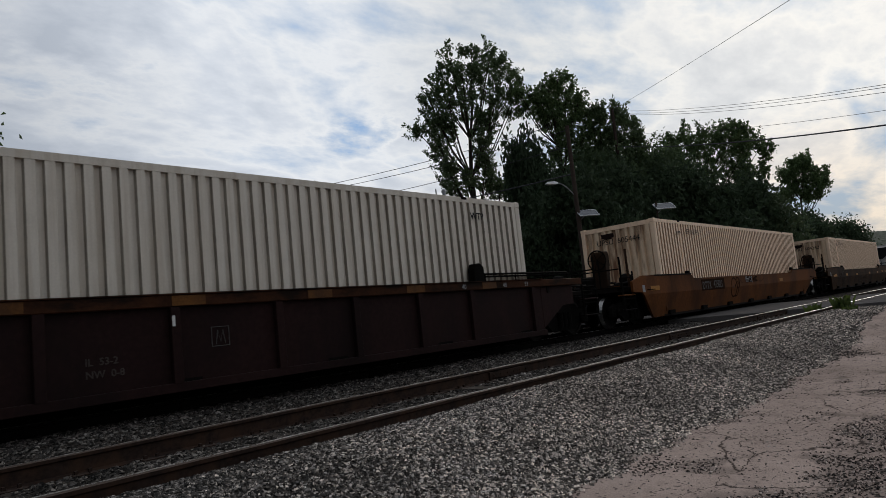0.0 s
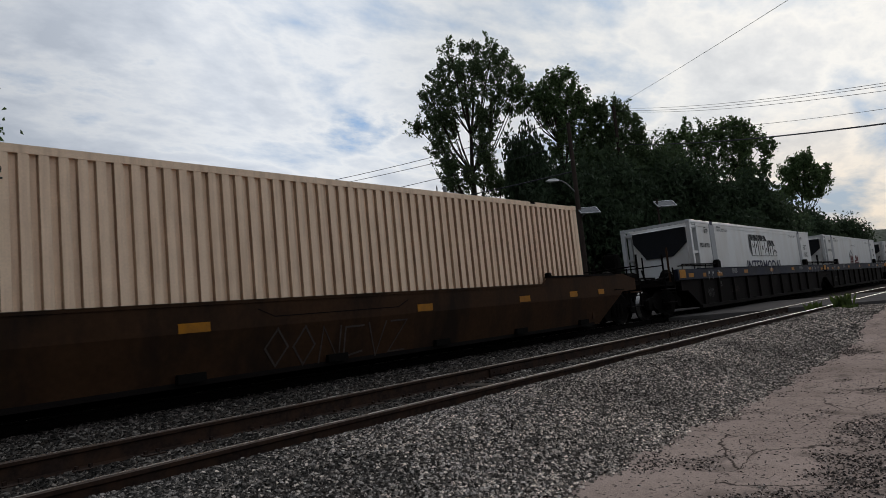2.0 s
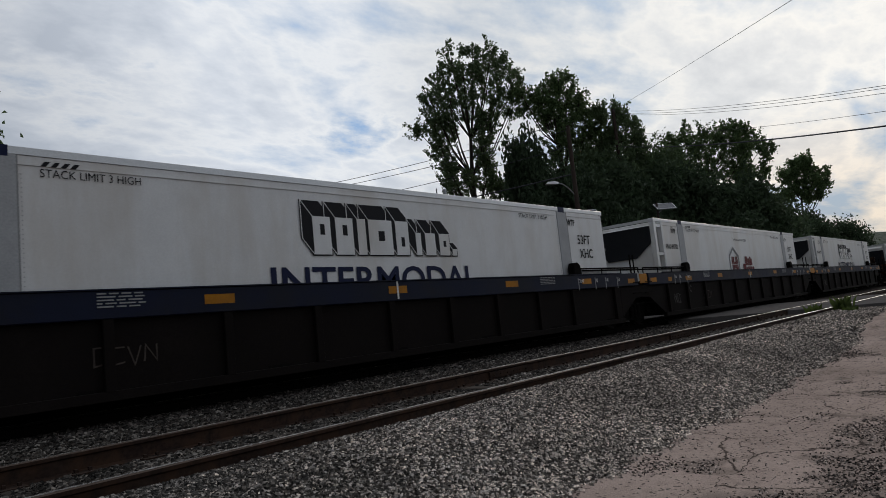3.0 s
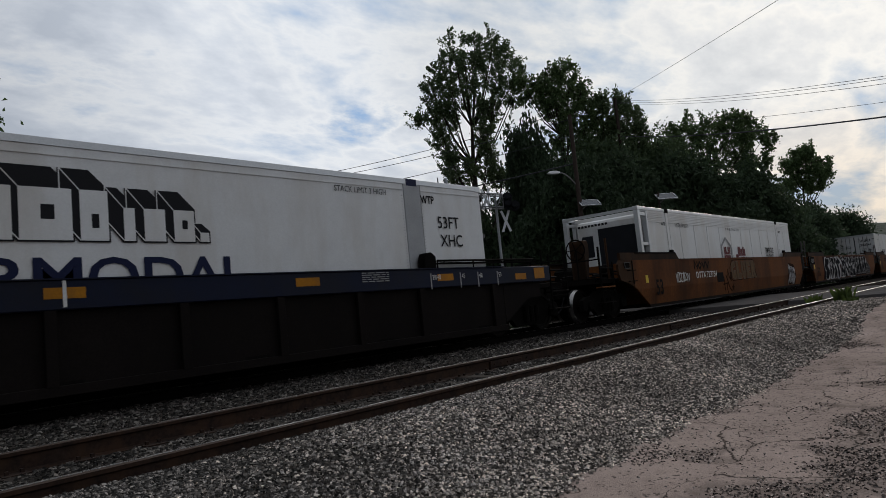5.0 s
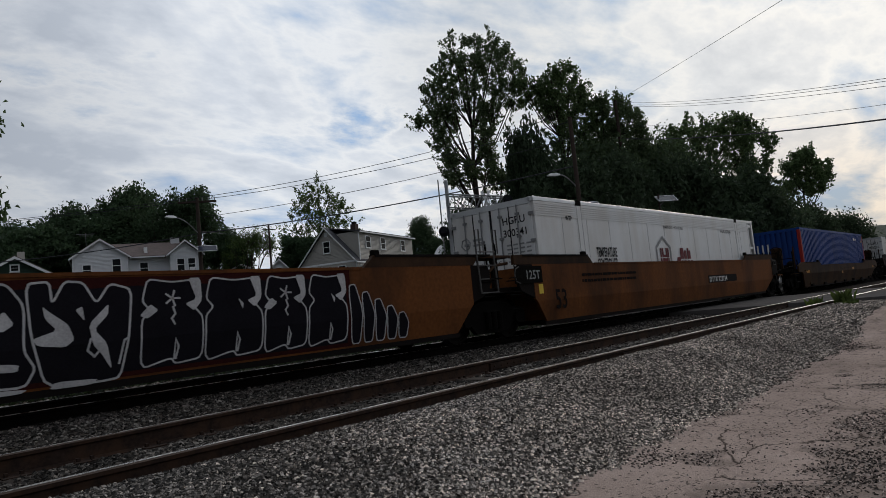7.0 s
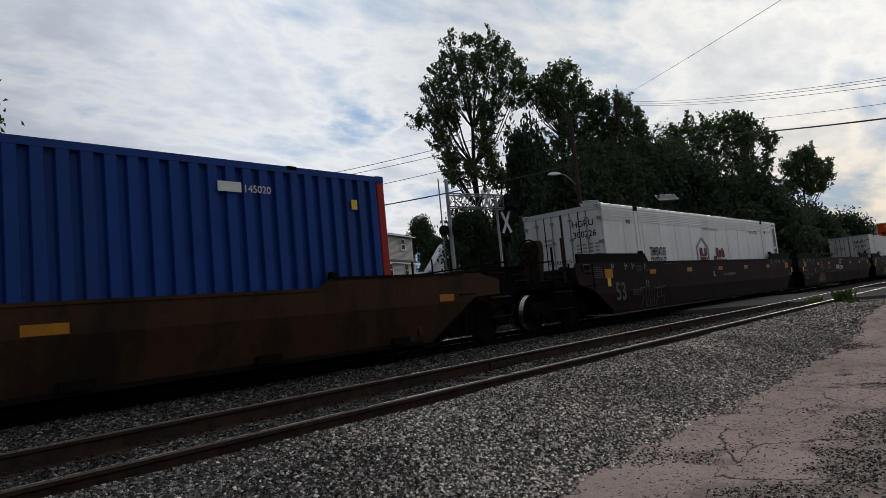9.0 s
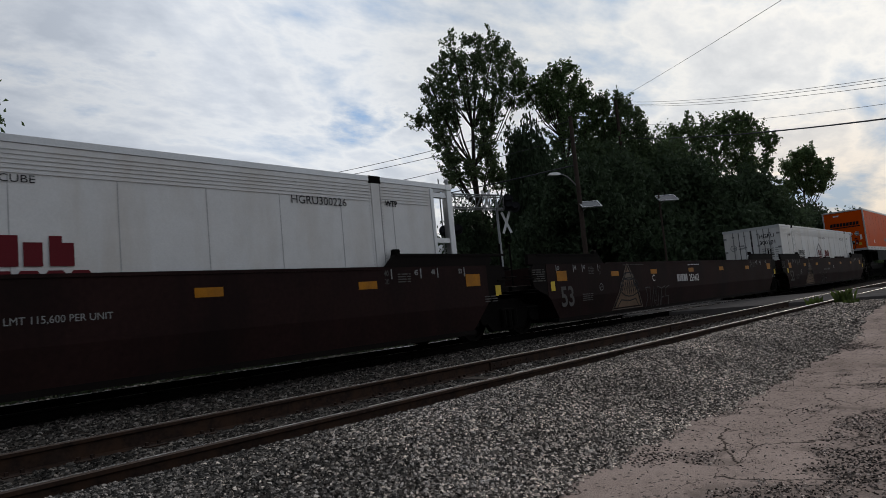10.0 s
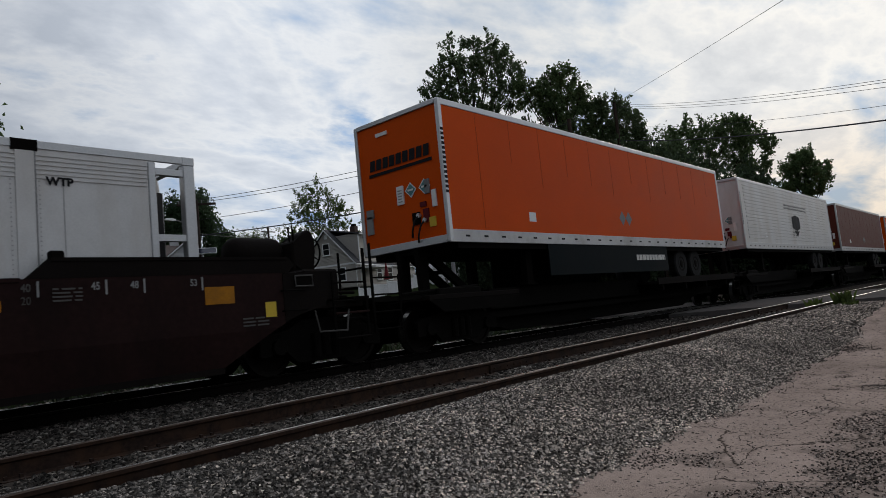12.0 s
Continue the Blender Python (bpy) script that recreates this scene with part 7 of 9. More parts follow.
def big_piece(car):
    """The large sprayed piece: black forms with silver rims, wild and unreadable, on a dull red ground."""
    r = random.Random(19)
    n = 30
    ground = flat(B(), [(1.6, 0.30), (13.8, 0.30)] + [(13.8 - 12.2 * k / n, 1.50 + r.uniform(0, 0.05)) for k in range(n + 1)], -1.5012)
    part("graffiti_ground", ground, M["spray_red"], car, "dull red sprayed ground")
    for x0, x1, z0, z1 in ((1.7, 5.3, 0.34, 1.42), (6.0, 13.7, 0.36, 1.38)):
        shade = flat(B(), [(x0, z0), (x1, z0)] + [(x1 - (x1 - x0) * k / n, z1 + r.uniform(0, 0.05)) for k in range(n + 1)], -1.5035)
        part("graffiti_shade", shade, M["spray_black"], car, "black sprayed ground between the forms")
    # broad forms at the front end
    sprayed_form(car, [(2.18, 0.30), (2.62, 0.28), (2.98, 0.62), (2.62, 0.98), (2.90, 1.20), (2.98, 1.46), (2.45, 1.40), (2.30, 1.50), (1.90, 1.36), (1.98, 1.22), (1.78, 1.10), (1.95, 0.72), (2.12, 0.80)],
                 [[(2.42, 1.06), (2.88, 1.14), (2.96, 0.74)], [(2.56, 0.27), (3.00, 0.62), (2.96, 0.29)], [(1.80, 1.30), (2.00, 1.50), (2.34, 1.52), (1.96, 1.40), (2.00, 1.24), (1.84, 1.12)]], w=0.036)
    sprayed_form(car, [(3.00, 0.34), (3.42, 0.34), (3.46, 1.10), (3.30, 1.25), (3.20, 1.02), (3.08, 1.45), (2.95, 1.40), (2.98, 0.95)],
                 [[(3.28, 1.10), (3.36, 1.12), (3.34, 0.95)], [(3.05, 0.30), (3.42, 0.64), (3.44, 0.30)]], [[(3.05, 1.45), (3.00, 1.10), (3.10, 0.92), (3.28, 0.86), (3.44, 0.92), (3.46, 1.20)]], w=0.036)
    sprayed_form(car, [(3.46, 0.32), (3.72, 0.30), (4.05, 0.70), (4.18, 1.10), (4.05, 1.46), (3.30, 1.48), (3.55, 1.25)],
                 [[(3.86, 1.10), (3.98, 1.14), (3.94, 0.96)], [(3.72, 0.28), (4.10, 0.64), (4.12, 0.30)]], [[(3.55, 1.28), (3.80, 1.02), (4.02, 0.86), (4.14, 1.15), (4.02, 1.45)]], w=0.036)
    sprayed_form(car, [(4.15, 0.32), (4.60, 0.30), (4.95, 0.70), (4.62, 1.00), (4.75, 1.45), (4.20, 1.48)], [[(4.25, 1.08), (4.62, 1.18), (4.74, 0.84)], [(4.45, 1.52), (4.88, 1.52), (4.96, 1.30), (4.72, 1.36)]], w=0.036)
    sprayed_form(car, [(4.85, 0.28), (5.46, 0.28), (5.52, 0.60), (5.18, 0.96), (5.82, 1.20), (5.30, 1.46), (4.95, 1.50), (4.62, 1.20), (4.95, 0.70)],
                 [[(4.42, 1.05), (4.66, 1.16), (4.98, 0.58), (5.10, 0.30), (4.88, 0.28), (4.86, 0.58), (4.62, 0.86)],
                  [(5.02, 1.54), (5.34, 1.52), (5.98, 1.28), (5.92, 1.12), (5.46, 0.98), (5.22, 0.93), (5.84, 1.19), (5.28, 1.40)],
                  [(5.22, 0.95), (5.48, 0.98), (5.72, 0.72), (5.78, 0.36), (5.48, 0.26), (5.56, 0.56)], [(5.06, 1.12), (5.28, 1.10), (5.12, 0.96)]], w=0.036)
    # crossing arms
    sprayed_form(car, [(5.82, 0.34), (6.52, 0.36), (6.62, 0.55), (6.60, 0.36), (6.96, 0.36), (7.02, 0.62), (6.78, 0.92), (7.05, 1.10), (7.02, 1.30), (6.72, 1.36), (6.50, 1.52), (6.22, 1.50), (6.30, 1.30), (6.10, 1.52), (5.90, 1.44), (6.12, 1.02), (5.95, 0.72)],
                 [[(5.92, 1.36), (6.06, 1.30), (6.22, 1.02), (6.10, 0.80)], [(6.28, 0.72), (6.48, 0.98), (6.62, 0.84), (6.56, 0.70), (6.46, 0.84)], [(6.42, 1.40), (6.56, 1.40), (6.54, 1.24), (6.46, 1.20)], [(6.66, 1.12), (6.74, 1.04), (6.92, 0.84), (6.98, 0.92)],
                  [(6.50, 0.42), (6.96, 0.34), (6.90, 0.30), (6.10, 0.30), (5.82, 0.34)]],
                 [[(5.98, 0.62), (5.92, 0.56), (5.96, 0.46), (6.04, 0.48)], [(6.08, 0.60), (6.08, 0.48), (6.18, 0.48), (6.20, 0.60)], [(6.30, 0.58), (6.24, 0.50), (6.32, 0.46)], [(6.38, 0.44), (6.40, 0.58), (6.48, 0.54), (6.40, 0.50)]])
    sprayed_form(car, [(7.00, 0.92), (7.16, 0.62), (7.78, 0.34), (8.00, 0.38), (7.98, 0.70), (7.80, 1.02), (7.62, 1.46), (7.20, 1.50), (6.92, 1.38), (7.12, 1.22)],
                 [[(7.30, 1.06), (7.52, 1.16), (7.60, 1.00), (7.76, 1.12), (7.74, 0.96), (7.54, 0.80)], [(7.28, 1.06), (7.38, 1.34), (7.48, 1.36), (7.42, 1.08)], [(7.06, 0.78), (7.20, 0.82), (7.96, 0.40), (7.80, 0.32)]])
    sprayed_form(car, [(7.86, 0.70), (8.30, 0.32), (8.52, 0.36), (8.36, 0.86), (8.58, 0.98), (8.60, 1.40), (8.12, 1.48), (7.66, 1.44), (7.78, 1.10)],
                 [[(7.98, 1.22), (8.10, 1.30), (8.14, 1.12), (8.44, 1.02), (8.40, 0.92), (8.06, 0.96)], [(8.20, 1.38), (8.34, 1.44), (8.44, 1.34), (8.32, 1.24)], [(8.06, 0.70), (8.22, 0.52), (8.26, 0.66), (8.14, 0.82)], [(7.98, 0.60), (8.30, 0.30), (8.18, 0.28)]])
    sprayed_form(car, [(8.46, 0.36), (9.10, 0.32), (9.20, 0.52), (9.08, 0.72), (9.10, 1.22), (8.94, 1.46), (8.72, 1.48), (8.60, 1.20), (8.62, 0.70)],
                 [[(8.78, 1.00), (8.90, 1.18), (9.00, 1.02), (8.88, 0.94)], [(8.70, 0.62), (9.04, 0.58), (9.02, 0.50), (8.74, 0.52)], [(8.46, 0.34), (9.12, 0.30), (9.06, 0.26), (8.60, 0.26)]])
    sprayed_form(car, [(9.30, 0.30), (9.90, 0.28), (10.12, 0.30), (10.22, 0.78), (10.28, 1.36), (10.02, 1.44), (9.86, 1.20), (9.72, 1.46), (9.52, 1.48), (9.38, 1.22), (9.36, 1.48), (9.12, 1.46), (9.16, 0.84)],
                 [[(9.28, 1.20), (9.34, 1.14), (9.54, 0.98), (9.60, 0.80), (9.50, 0.72), (9.22, 0.76), (9.16, 0.84), (9.42, 0.92), (9.30, 1.06)], [(9.62, 1.14), (9.70, 1.18), (9.72, 1.00)],
                  [(9.76, 0.96), (10.00, 1.20), (9.98, 1.06), (9.82, 0.90), (9.96, 0.72), (10.02, 0.40), (9.90, 0.60), (9.80, 0.72)], [(9.40, 0.34), (9.86, 0.32), (9.80, 0.26), (9.34, 0.26)]],
                 [[(9.78, 0.80), (9.74, 0.66), (9.82, 0.58), (9.88, 0.66)], [(10.10, 0.46), (10.16, 0.74), (10.22, 0.78)]])
    # plainer blocks towards the rear end
    for k, (a, b) in enumerate(((10.36, 11.22), (11.22, 12.14), (12.14, 12.92), (12.92, 13.72))):
        m = (a + b) / 2
        sprayed_form(car, [(a, 0.36), (m - 0.04, 0.46), (m + 0.02, 0.38), (b - 0.04, 0.42), (b - 0.02, 0.96), (b - 0.14, 1.10), (b - 0.04, 1.30), (b - 0.08, 1.46), (m, 1.43), (a + 0.12, 1.48), (a + 0.04, 1.20), (a + 0.14, 1.08), (a + 0.02, 0.96)],
                     [[(b - 0.20, 1.48), (b - 0.03, 1.48), (b - 0.02, 1.18), (b - 0.14, 1.04), (b - 0.26, 1.14), (b - 0.10, 1.20)], [(m + 0.06, 1.18), (m + 0.14, 1.10), (m + 0.12, 1.02)] if k % 2 else [(a, 1.02), (a + 0.10, 0.98), (a + 0.24, 1.08), (a + 0.14, 1.16)]],
                     ([] if k % 2 else flower(m, 1.22)) + [[(m, 0.44), (m + 0.02, 0.70), (m + 0.06, 0.60), (m + 0.02, 0.44)]], w=0.022)
    for k in range(5):
        x0, h = 13.84 + k * 0.27, 1.0 - k * 0.13
        sprayed_form(car, [(x0 - 0.06, 0.33), (x0 + 0.13, 0.33), (x0 + 0.18, 0.32 + 0.56 * h), (x0 + 0.06, 0.30 + h), (x0 - 0.08, 0.28 + h)], w=0.018)


def make_trailers():
    zf = 2.12
    for k, (x, body, label) in enumerate(((280.58, "orange", "glossy orange dry-van trailer with aluminium rails on a spine car"),
                                          (299.0, "panel_white", "white ribbed trailer with a dark shield mark on a spine car"),
                                          (317.3, "maroon_box", "plain rust-red trailer on a spine car"),
                                          (335.6, "orange", "glossy orange dry-van trailer on a spine car"))):
        spine_unit(x, k == 0)
        t = rolling(thing("semi_trailer", label, "trailer", group="trailers on the train"), x, 0.0)
        skin = M[body]
        top = 5.10
        part("box", box(B(), 0.04, TRAILER - 0.02, -HALF + 0.012, HALF - 0.012, zf + 0.05, top - 0.03), skin, t, bevel=0.02)
        for s in (-1, 1):
            ya, yb = sorted((s * (HALF + 0.004), s * (HALF - 0.05)))
            part("bottom_rail", box(B(), 0.02, TRAILER, ya, yb, zf, zf + 0.26), M["rail_grey"] if body == "orange" else M["alu"], t, bevel=0.006)
            part("top_rail", box(B(), 0.02, TRAILER, ya, yb, top - 0.13, top), M["alu"], t, bevel=0.008)
            for xx in np.arange(1.22, TRAILER - 0.5, 1.22):
                y = s * (HALF - 0.011)
                if body == "panel_white":
                    continue
                part("panel_joint", box(B(), xx - 0.004, xx + 0.004, min(y, y + s * 0.003), max(y, y + s * 0.003), zf + 0.26 + (1.35 + 0.25 * math.sin(3.1 * xx)) * (xx > 1.3), top - 0.13), M["seam_orange"] if body == "orange" else skin, t)
            bm = B()
            for xx in np.arange(0.5, TRAILER - 0.3, 0.62):
                y = s * (HALF + 0.004)
                box(bm, xx, xx + 0.14, min(y, y + s * 0.006), max(y, y + s * 0.006), zf + 0.11, zf + 0.15)
            part("marker_strip", bm, M["ink_black"], t)
            if body == "panel_white":
                bm = B()
                for q in range(16):
                    z = zf + 0.45 + q * 0.148
                    y = s * (HALF - 0.012)
                    box(bm, 0.6, TRAILER - 0.6, min(y, y + s * 0.014), max(y, y + s * 0.014), z, z + 0.06)
                part("side_ribs", bm, skin, t)
        for y0 in (-HALF - 0.006, HALF - 0.09):
            part("corner_post", box(B(), 0.0, 0.13, y0, y0 + 0.096, zf, top), M["alu"], t, bevel=0.02)
            part("corner_post", box(B(), TRAILER - 0.12, TRAILER + 0.004, y0, y0 + 0.096, zf, top), M["alu"], t, bevel=0.02)
        part("front_header", box(B(), 0.0, 0.08, -HALF + 0.09, HALF - 0.09, top - 0.10, top + 0.004), M["alu"], t, bevel=0.01)
        part("front_sill", box(B(), 0.0, 0.10, -HALF + 0.09, HALF - 0.09, zf, zf + 0.16), M["alu"], t, bevel=0.01)
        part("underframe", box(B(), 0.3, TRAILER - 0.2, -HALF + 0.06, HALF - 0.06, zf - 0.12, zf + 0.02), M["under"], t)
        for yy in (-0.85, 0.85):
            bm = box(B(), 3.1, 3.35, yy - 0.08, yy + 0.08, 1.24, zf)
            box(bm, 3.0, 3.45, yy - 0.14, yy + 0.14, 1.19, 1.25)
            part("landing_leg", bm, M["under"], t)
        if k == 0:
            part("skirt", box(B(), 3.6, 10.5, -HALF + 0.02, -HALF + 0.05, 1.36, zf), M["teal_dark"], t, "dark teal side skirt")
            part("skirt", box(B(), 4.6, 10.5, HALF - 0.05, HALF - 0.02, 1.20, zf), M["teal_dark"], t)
            part("skirt_writing", bars(B(), 8.3, 1.70, 2.0, 0.16, -HALF + 0.017, 1, 1.0), M["ink_white"], t)
        for wx in (12.0, 13.25):
            for yy in (-1.10, 0.80):
                bm = lathe(B(), [(0.24, 0.0), (0.46, 0.0), (0.50, 0.05), (0.50, 0.25), (0.46, 0.30), (0.24, 0.30)], 24, yy)
                part("tyre", bm, M["black_rubber"], t, at=pose(wx, 0, 1.58))
                rim = lathe(B(), [(0.08, -0.02), (0.15, 0.01), (0.25, 0.0), (0.25, 0.03)], 16, yy - 0.006 if yy < 0 else yy + 0.27)
                part("hub", rim, M["car_dark"], t, at=pose(wx, 0, 1.58))
        part("axle_frame", box(B(), 11.2, 14.1, -0.55, 0.55, 1.5, zf), M["under"], t)
        nose_marks(t, body, k, zf, top)


def nose_marks(t, body, k, zf, top):
    """Placards, air and light sockets and the slanting name bar on the front wall."""
    x = 0.022
    yf = -HALF - 0.006
    if k in (0, 3):
        bm = B()
        # a name given as a run of slanting blocks over a rising bar
        for q in range(9):
            y = 0.88 - q * 0.205
            v = [bm.verts.new((x, yy, zz)) for yy, zz in ((y, 3.99), (y - 0.165, 3.99), (y - 0.195, 4.23), (y - 0.03, 4.23))]
            bm.faces.new(v)
        v = [bm.verts.new((x, yy, zz)) for yy, zz in ((0.92, 3.86), (-1.0, 3.86), (-1.0, 3.93), (0.92, 3.93))]
        bm.faces.new(v)
        part("name_bar", bm, M["ink_black"], t, "black slanting name blocks with an underline")
    items = [(0.10, -0.10, 3.10, 3.50, "sign_white"), (-0.72, -0.86, 3.2, 3.5, "galv"), (-0.55, -0.72, 2.95, 3.05, "ink_red"), (-0.30, -0.52, 2.60, 2.86, "under"), (-0.90, -1.02, 2.9, 3.25, "sign_white"),
             (-0.78, -0.95, 2.5, 2.7, "yellow"), (1.10, 0.88, 2.95, 3.15, "galv"), (0.6, 0.25, 4.72, 4.80, "sign_white"), (-0.62, -0.78, 2.62, 2.9, "ink_red"), (1.12, 0.92, 2.6, 3.0, "ink_grey")]
    for a, b, z0, z1, ink in items:
        part("placard", box(B(), x - 0.012, x + 0.02, b, a, z0, z1), M[ink], t, bevel=0.0)
    for yc in (-0.32, -0.72):
        bm = B()
        v = [bm.verts.new((x - 0.004, yy, zz)) for yy, zz in ((yc - 0.17, 3.36), (yc, 3.19), (yc + 0.17, 3.36), (yc, 3.53))]
        bm.faces.new(v)
        holder = part("placard_holder", bm, M["sign_white"], t, "white diamond placard holder")
        bm = B()
        v = [bm.verts.new((x - 0.008, yy, zz)) for yy, zz in ((yc - 0.135, 3.36), (yc, 3.225), (yc + 0.135, 3.36), (yc, 3.495))]
        bm.faces.new(v)
        bm.faces.ensure_lookup_table()
        part("placard_face", bm, M["placard_teal"], holder, "grey-teal placard face")
        part("placard_bar", box(B(), x - 0.012, x - 0.008, yc - 0.08, yc + 0.08, 3.34, 3.38), M["sign_white"], holder)
    # sockets and hoses under the placards
    for yc, zc in ((-0.50, 2.78), (-0.66, 2.66)):
        part("air_hose", tube(B(), [(x - 0.02, yc, zc), (x - 0.10, yc + 0.05, zc - 0.10), (x - 0.12, yc + 0.12, zc - 0.30), (x - 0.05, yc + 0.20, zc - 0.44)], 0.022), M["black_rubber"], t)
        part("hose_socket", rod(B(), (x - 0.05, yc, zc), (x + 0.01, yc, zc), 0.05, 8), M["alu"], t)
    bm = B()
    for q in range(5):
        box(bm, x - 0.016, x - 0.012, -0.06, 0.06, 3.15 + 0.06 * q, 3.17 + 0.06 * q)
    part("placard_print", bm, M["ink_grey"], t)
    bm = B()
    for q in range(14):
        zz = 4.45 - q * 0.1
        box(bm, 0.02, 0.11, yf - 0.002, yf, zz - 0.03, zz + 0.03)
    part("corner_writing", bm, M["ink_black"], t)
    for xa in (2.92,):
        part("placard", flat(B(), [(xa, 2.64), (xa + 0.28, 2.64), (xa + 0.28, 2.86), (xa, 2.86)], yf + 0.016), M["sign_white"], t)
    bm = B()
    for xc in (7.68, 8.08):
        flat(bm, [(xc - 0.19, 2.91), (xc, 2.70), (xc + 0.19, 2.91), (xc, 3.12)], yf + 0.016)
    part("placard_holder", bm, M["galv"], t, "diamond placard holders")
    if k == 1:
        bm = flat(B(), [(8.3, 3.05), (9.0, 3.2), (9.0, 3.75), (8.3, 3.85), (7.6, 3.75), (7.6, 3.2)], yf - 0.004)
        flat(bm, [(8.3, 2.75), (8.75, 3.05), (7.85, 3.05)], yf - 0.004)
        part("shield_mark", bm, M["ink_black"], t, "dark shield mark")
        part("name_bars", bars(B(), 6.4, 4.1, 4.2, 0.3, yf - 0.004, 2), M["ink_grey"], t)


def spine_unit(x, first):
    """One unit of a spine car: central sill, wheel decks, hitch, trucks."""
    car = rolling(thing("spine_car", "black spine car unit carrying a road trailer", "spine car", group="cars of the train"), x)
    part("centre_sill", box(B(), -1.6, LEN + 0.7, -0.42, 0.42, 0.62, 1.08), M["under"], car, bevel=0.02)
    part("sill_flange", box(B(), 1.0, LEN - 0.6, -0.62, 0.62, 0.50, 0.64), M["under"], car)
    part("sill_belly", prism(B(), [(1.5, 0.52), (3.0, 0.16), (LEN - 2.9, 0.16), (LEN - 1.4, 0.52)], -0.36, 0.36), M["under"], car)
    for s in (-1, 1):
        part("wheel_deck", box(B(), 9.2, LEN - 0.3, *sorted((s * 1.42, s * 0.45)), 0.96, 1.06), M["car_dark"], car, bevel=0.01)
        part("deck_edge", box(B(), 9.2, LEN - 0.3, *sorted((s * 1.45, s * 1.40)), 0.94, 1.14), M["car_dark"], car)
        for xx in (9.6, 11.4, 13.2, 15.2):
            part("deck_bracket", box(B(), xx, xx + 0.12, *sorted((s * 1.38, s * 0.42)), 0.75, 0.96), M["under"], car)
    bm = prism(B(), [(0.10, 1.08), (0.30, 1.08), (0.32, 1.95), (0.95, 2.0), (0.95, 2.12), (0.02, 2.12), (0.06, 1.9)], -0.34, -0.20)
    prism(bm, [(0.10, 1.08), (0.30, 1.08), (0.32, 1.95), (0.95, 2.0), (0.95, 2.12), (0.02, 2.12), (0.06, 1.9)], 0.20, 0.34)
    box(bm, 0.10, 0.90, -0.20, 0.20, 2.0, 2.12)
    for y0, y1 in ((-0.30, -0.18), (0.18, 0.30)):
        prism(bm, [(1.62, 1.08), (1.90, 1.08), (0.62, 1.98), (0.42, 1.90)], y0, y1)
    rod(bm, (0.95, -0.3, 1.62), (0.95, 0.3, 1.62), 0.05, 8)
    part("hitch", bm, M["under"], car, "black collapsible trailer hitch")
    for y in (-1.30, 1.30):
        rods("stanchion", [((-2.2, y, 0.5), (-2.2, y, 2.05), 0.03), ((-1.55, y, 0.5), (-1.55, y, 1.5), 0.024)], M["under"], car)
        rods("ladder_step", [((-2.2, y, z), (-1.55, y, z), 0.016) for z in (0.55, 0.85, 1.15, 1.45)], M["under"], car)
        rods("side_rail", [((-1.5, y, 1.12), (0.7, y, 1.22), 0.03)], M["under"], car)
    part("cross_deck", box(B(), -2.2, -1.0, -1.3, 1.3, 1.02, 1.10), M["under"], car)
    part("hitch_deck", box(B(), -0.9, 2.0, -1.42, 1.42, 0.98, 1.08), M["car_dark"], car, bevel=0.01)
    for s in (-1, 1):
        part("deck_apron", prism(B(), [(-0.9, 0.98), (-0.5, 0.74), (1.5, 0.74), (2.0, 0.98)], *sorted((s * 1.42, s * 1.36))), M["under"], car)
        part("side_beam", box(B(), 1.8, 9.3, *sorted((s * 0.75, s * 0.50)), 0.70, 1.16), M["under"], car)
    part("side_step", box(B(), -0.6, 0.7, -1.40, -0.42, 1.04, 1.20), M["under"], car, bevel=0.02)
    if first:
        part("coupler", rod(B(), (-2.1, 0, 0.82), (-2.9, 0, 0.82), 0.12, 8), M["under"], car)
    truck(car, 0.27)


def motions():
    for ob, x, z in MOVERS:
        walk(ob, [(t, pose(x - SPEED * t, Y2, z)) for t in (0, 4, 8, 12)])


# ---------------------------------------------------------------- behind the train
def make_backdrop():
    bm = B()
    n = 160
    prev = None
    for i in range(n + 1):
        a = radians(-70 + 250 * i / n)
        r = 620
        h = 34 + 16 * noise.noise((i * 0.06, 0, 0)) + 5 * noise.noise((i * 0.4, 2, 0)) + 3.5 * noise.noise((i * 1.3, 5, 0))
        row = [bm.verts.new(((r + d) * math.sin(a), (r + d) * math.cos(a), z)) for d, z in ((-160, -2.0), (-60, h * 0.55), (0, h), (120, h * 0.8))]
        if prev:
            for k in range(3):
                bm.faces.new((prev[k], prev[k + 1], row[k + 1], row[k]))
        prev = row
    ob = new("backdrop", mesh_of("backdrop", bm, M["far_wood"], smooth=True))
    tagged(ob, "low wooded hill far away", "hill", kind="structure")


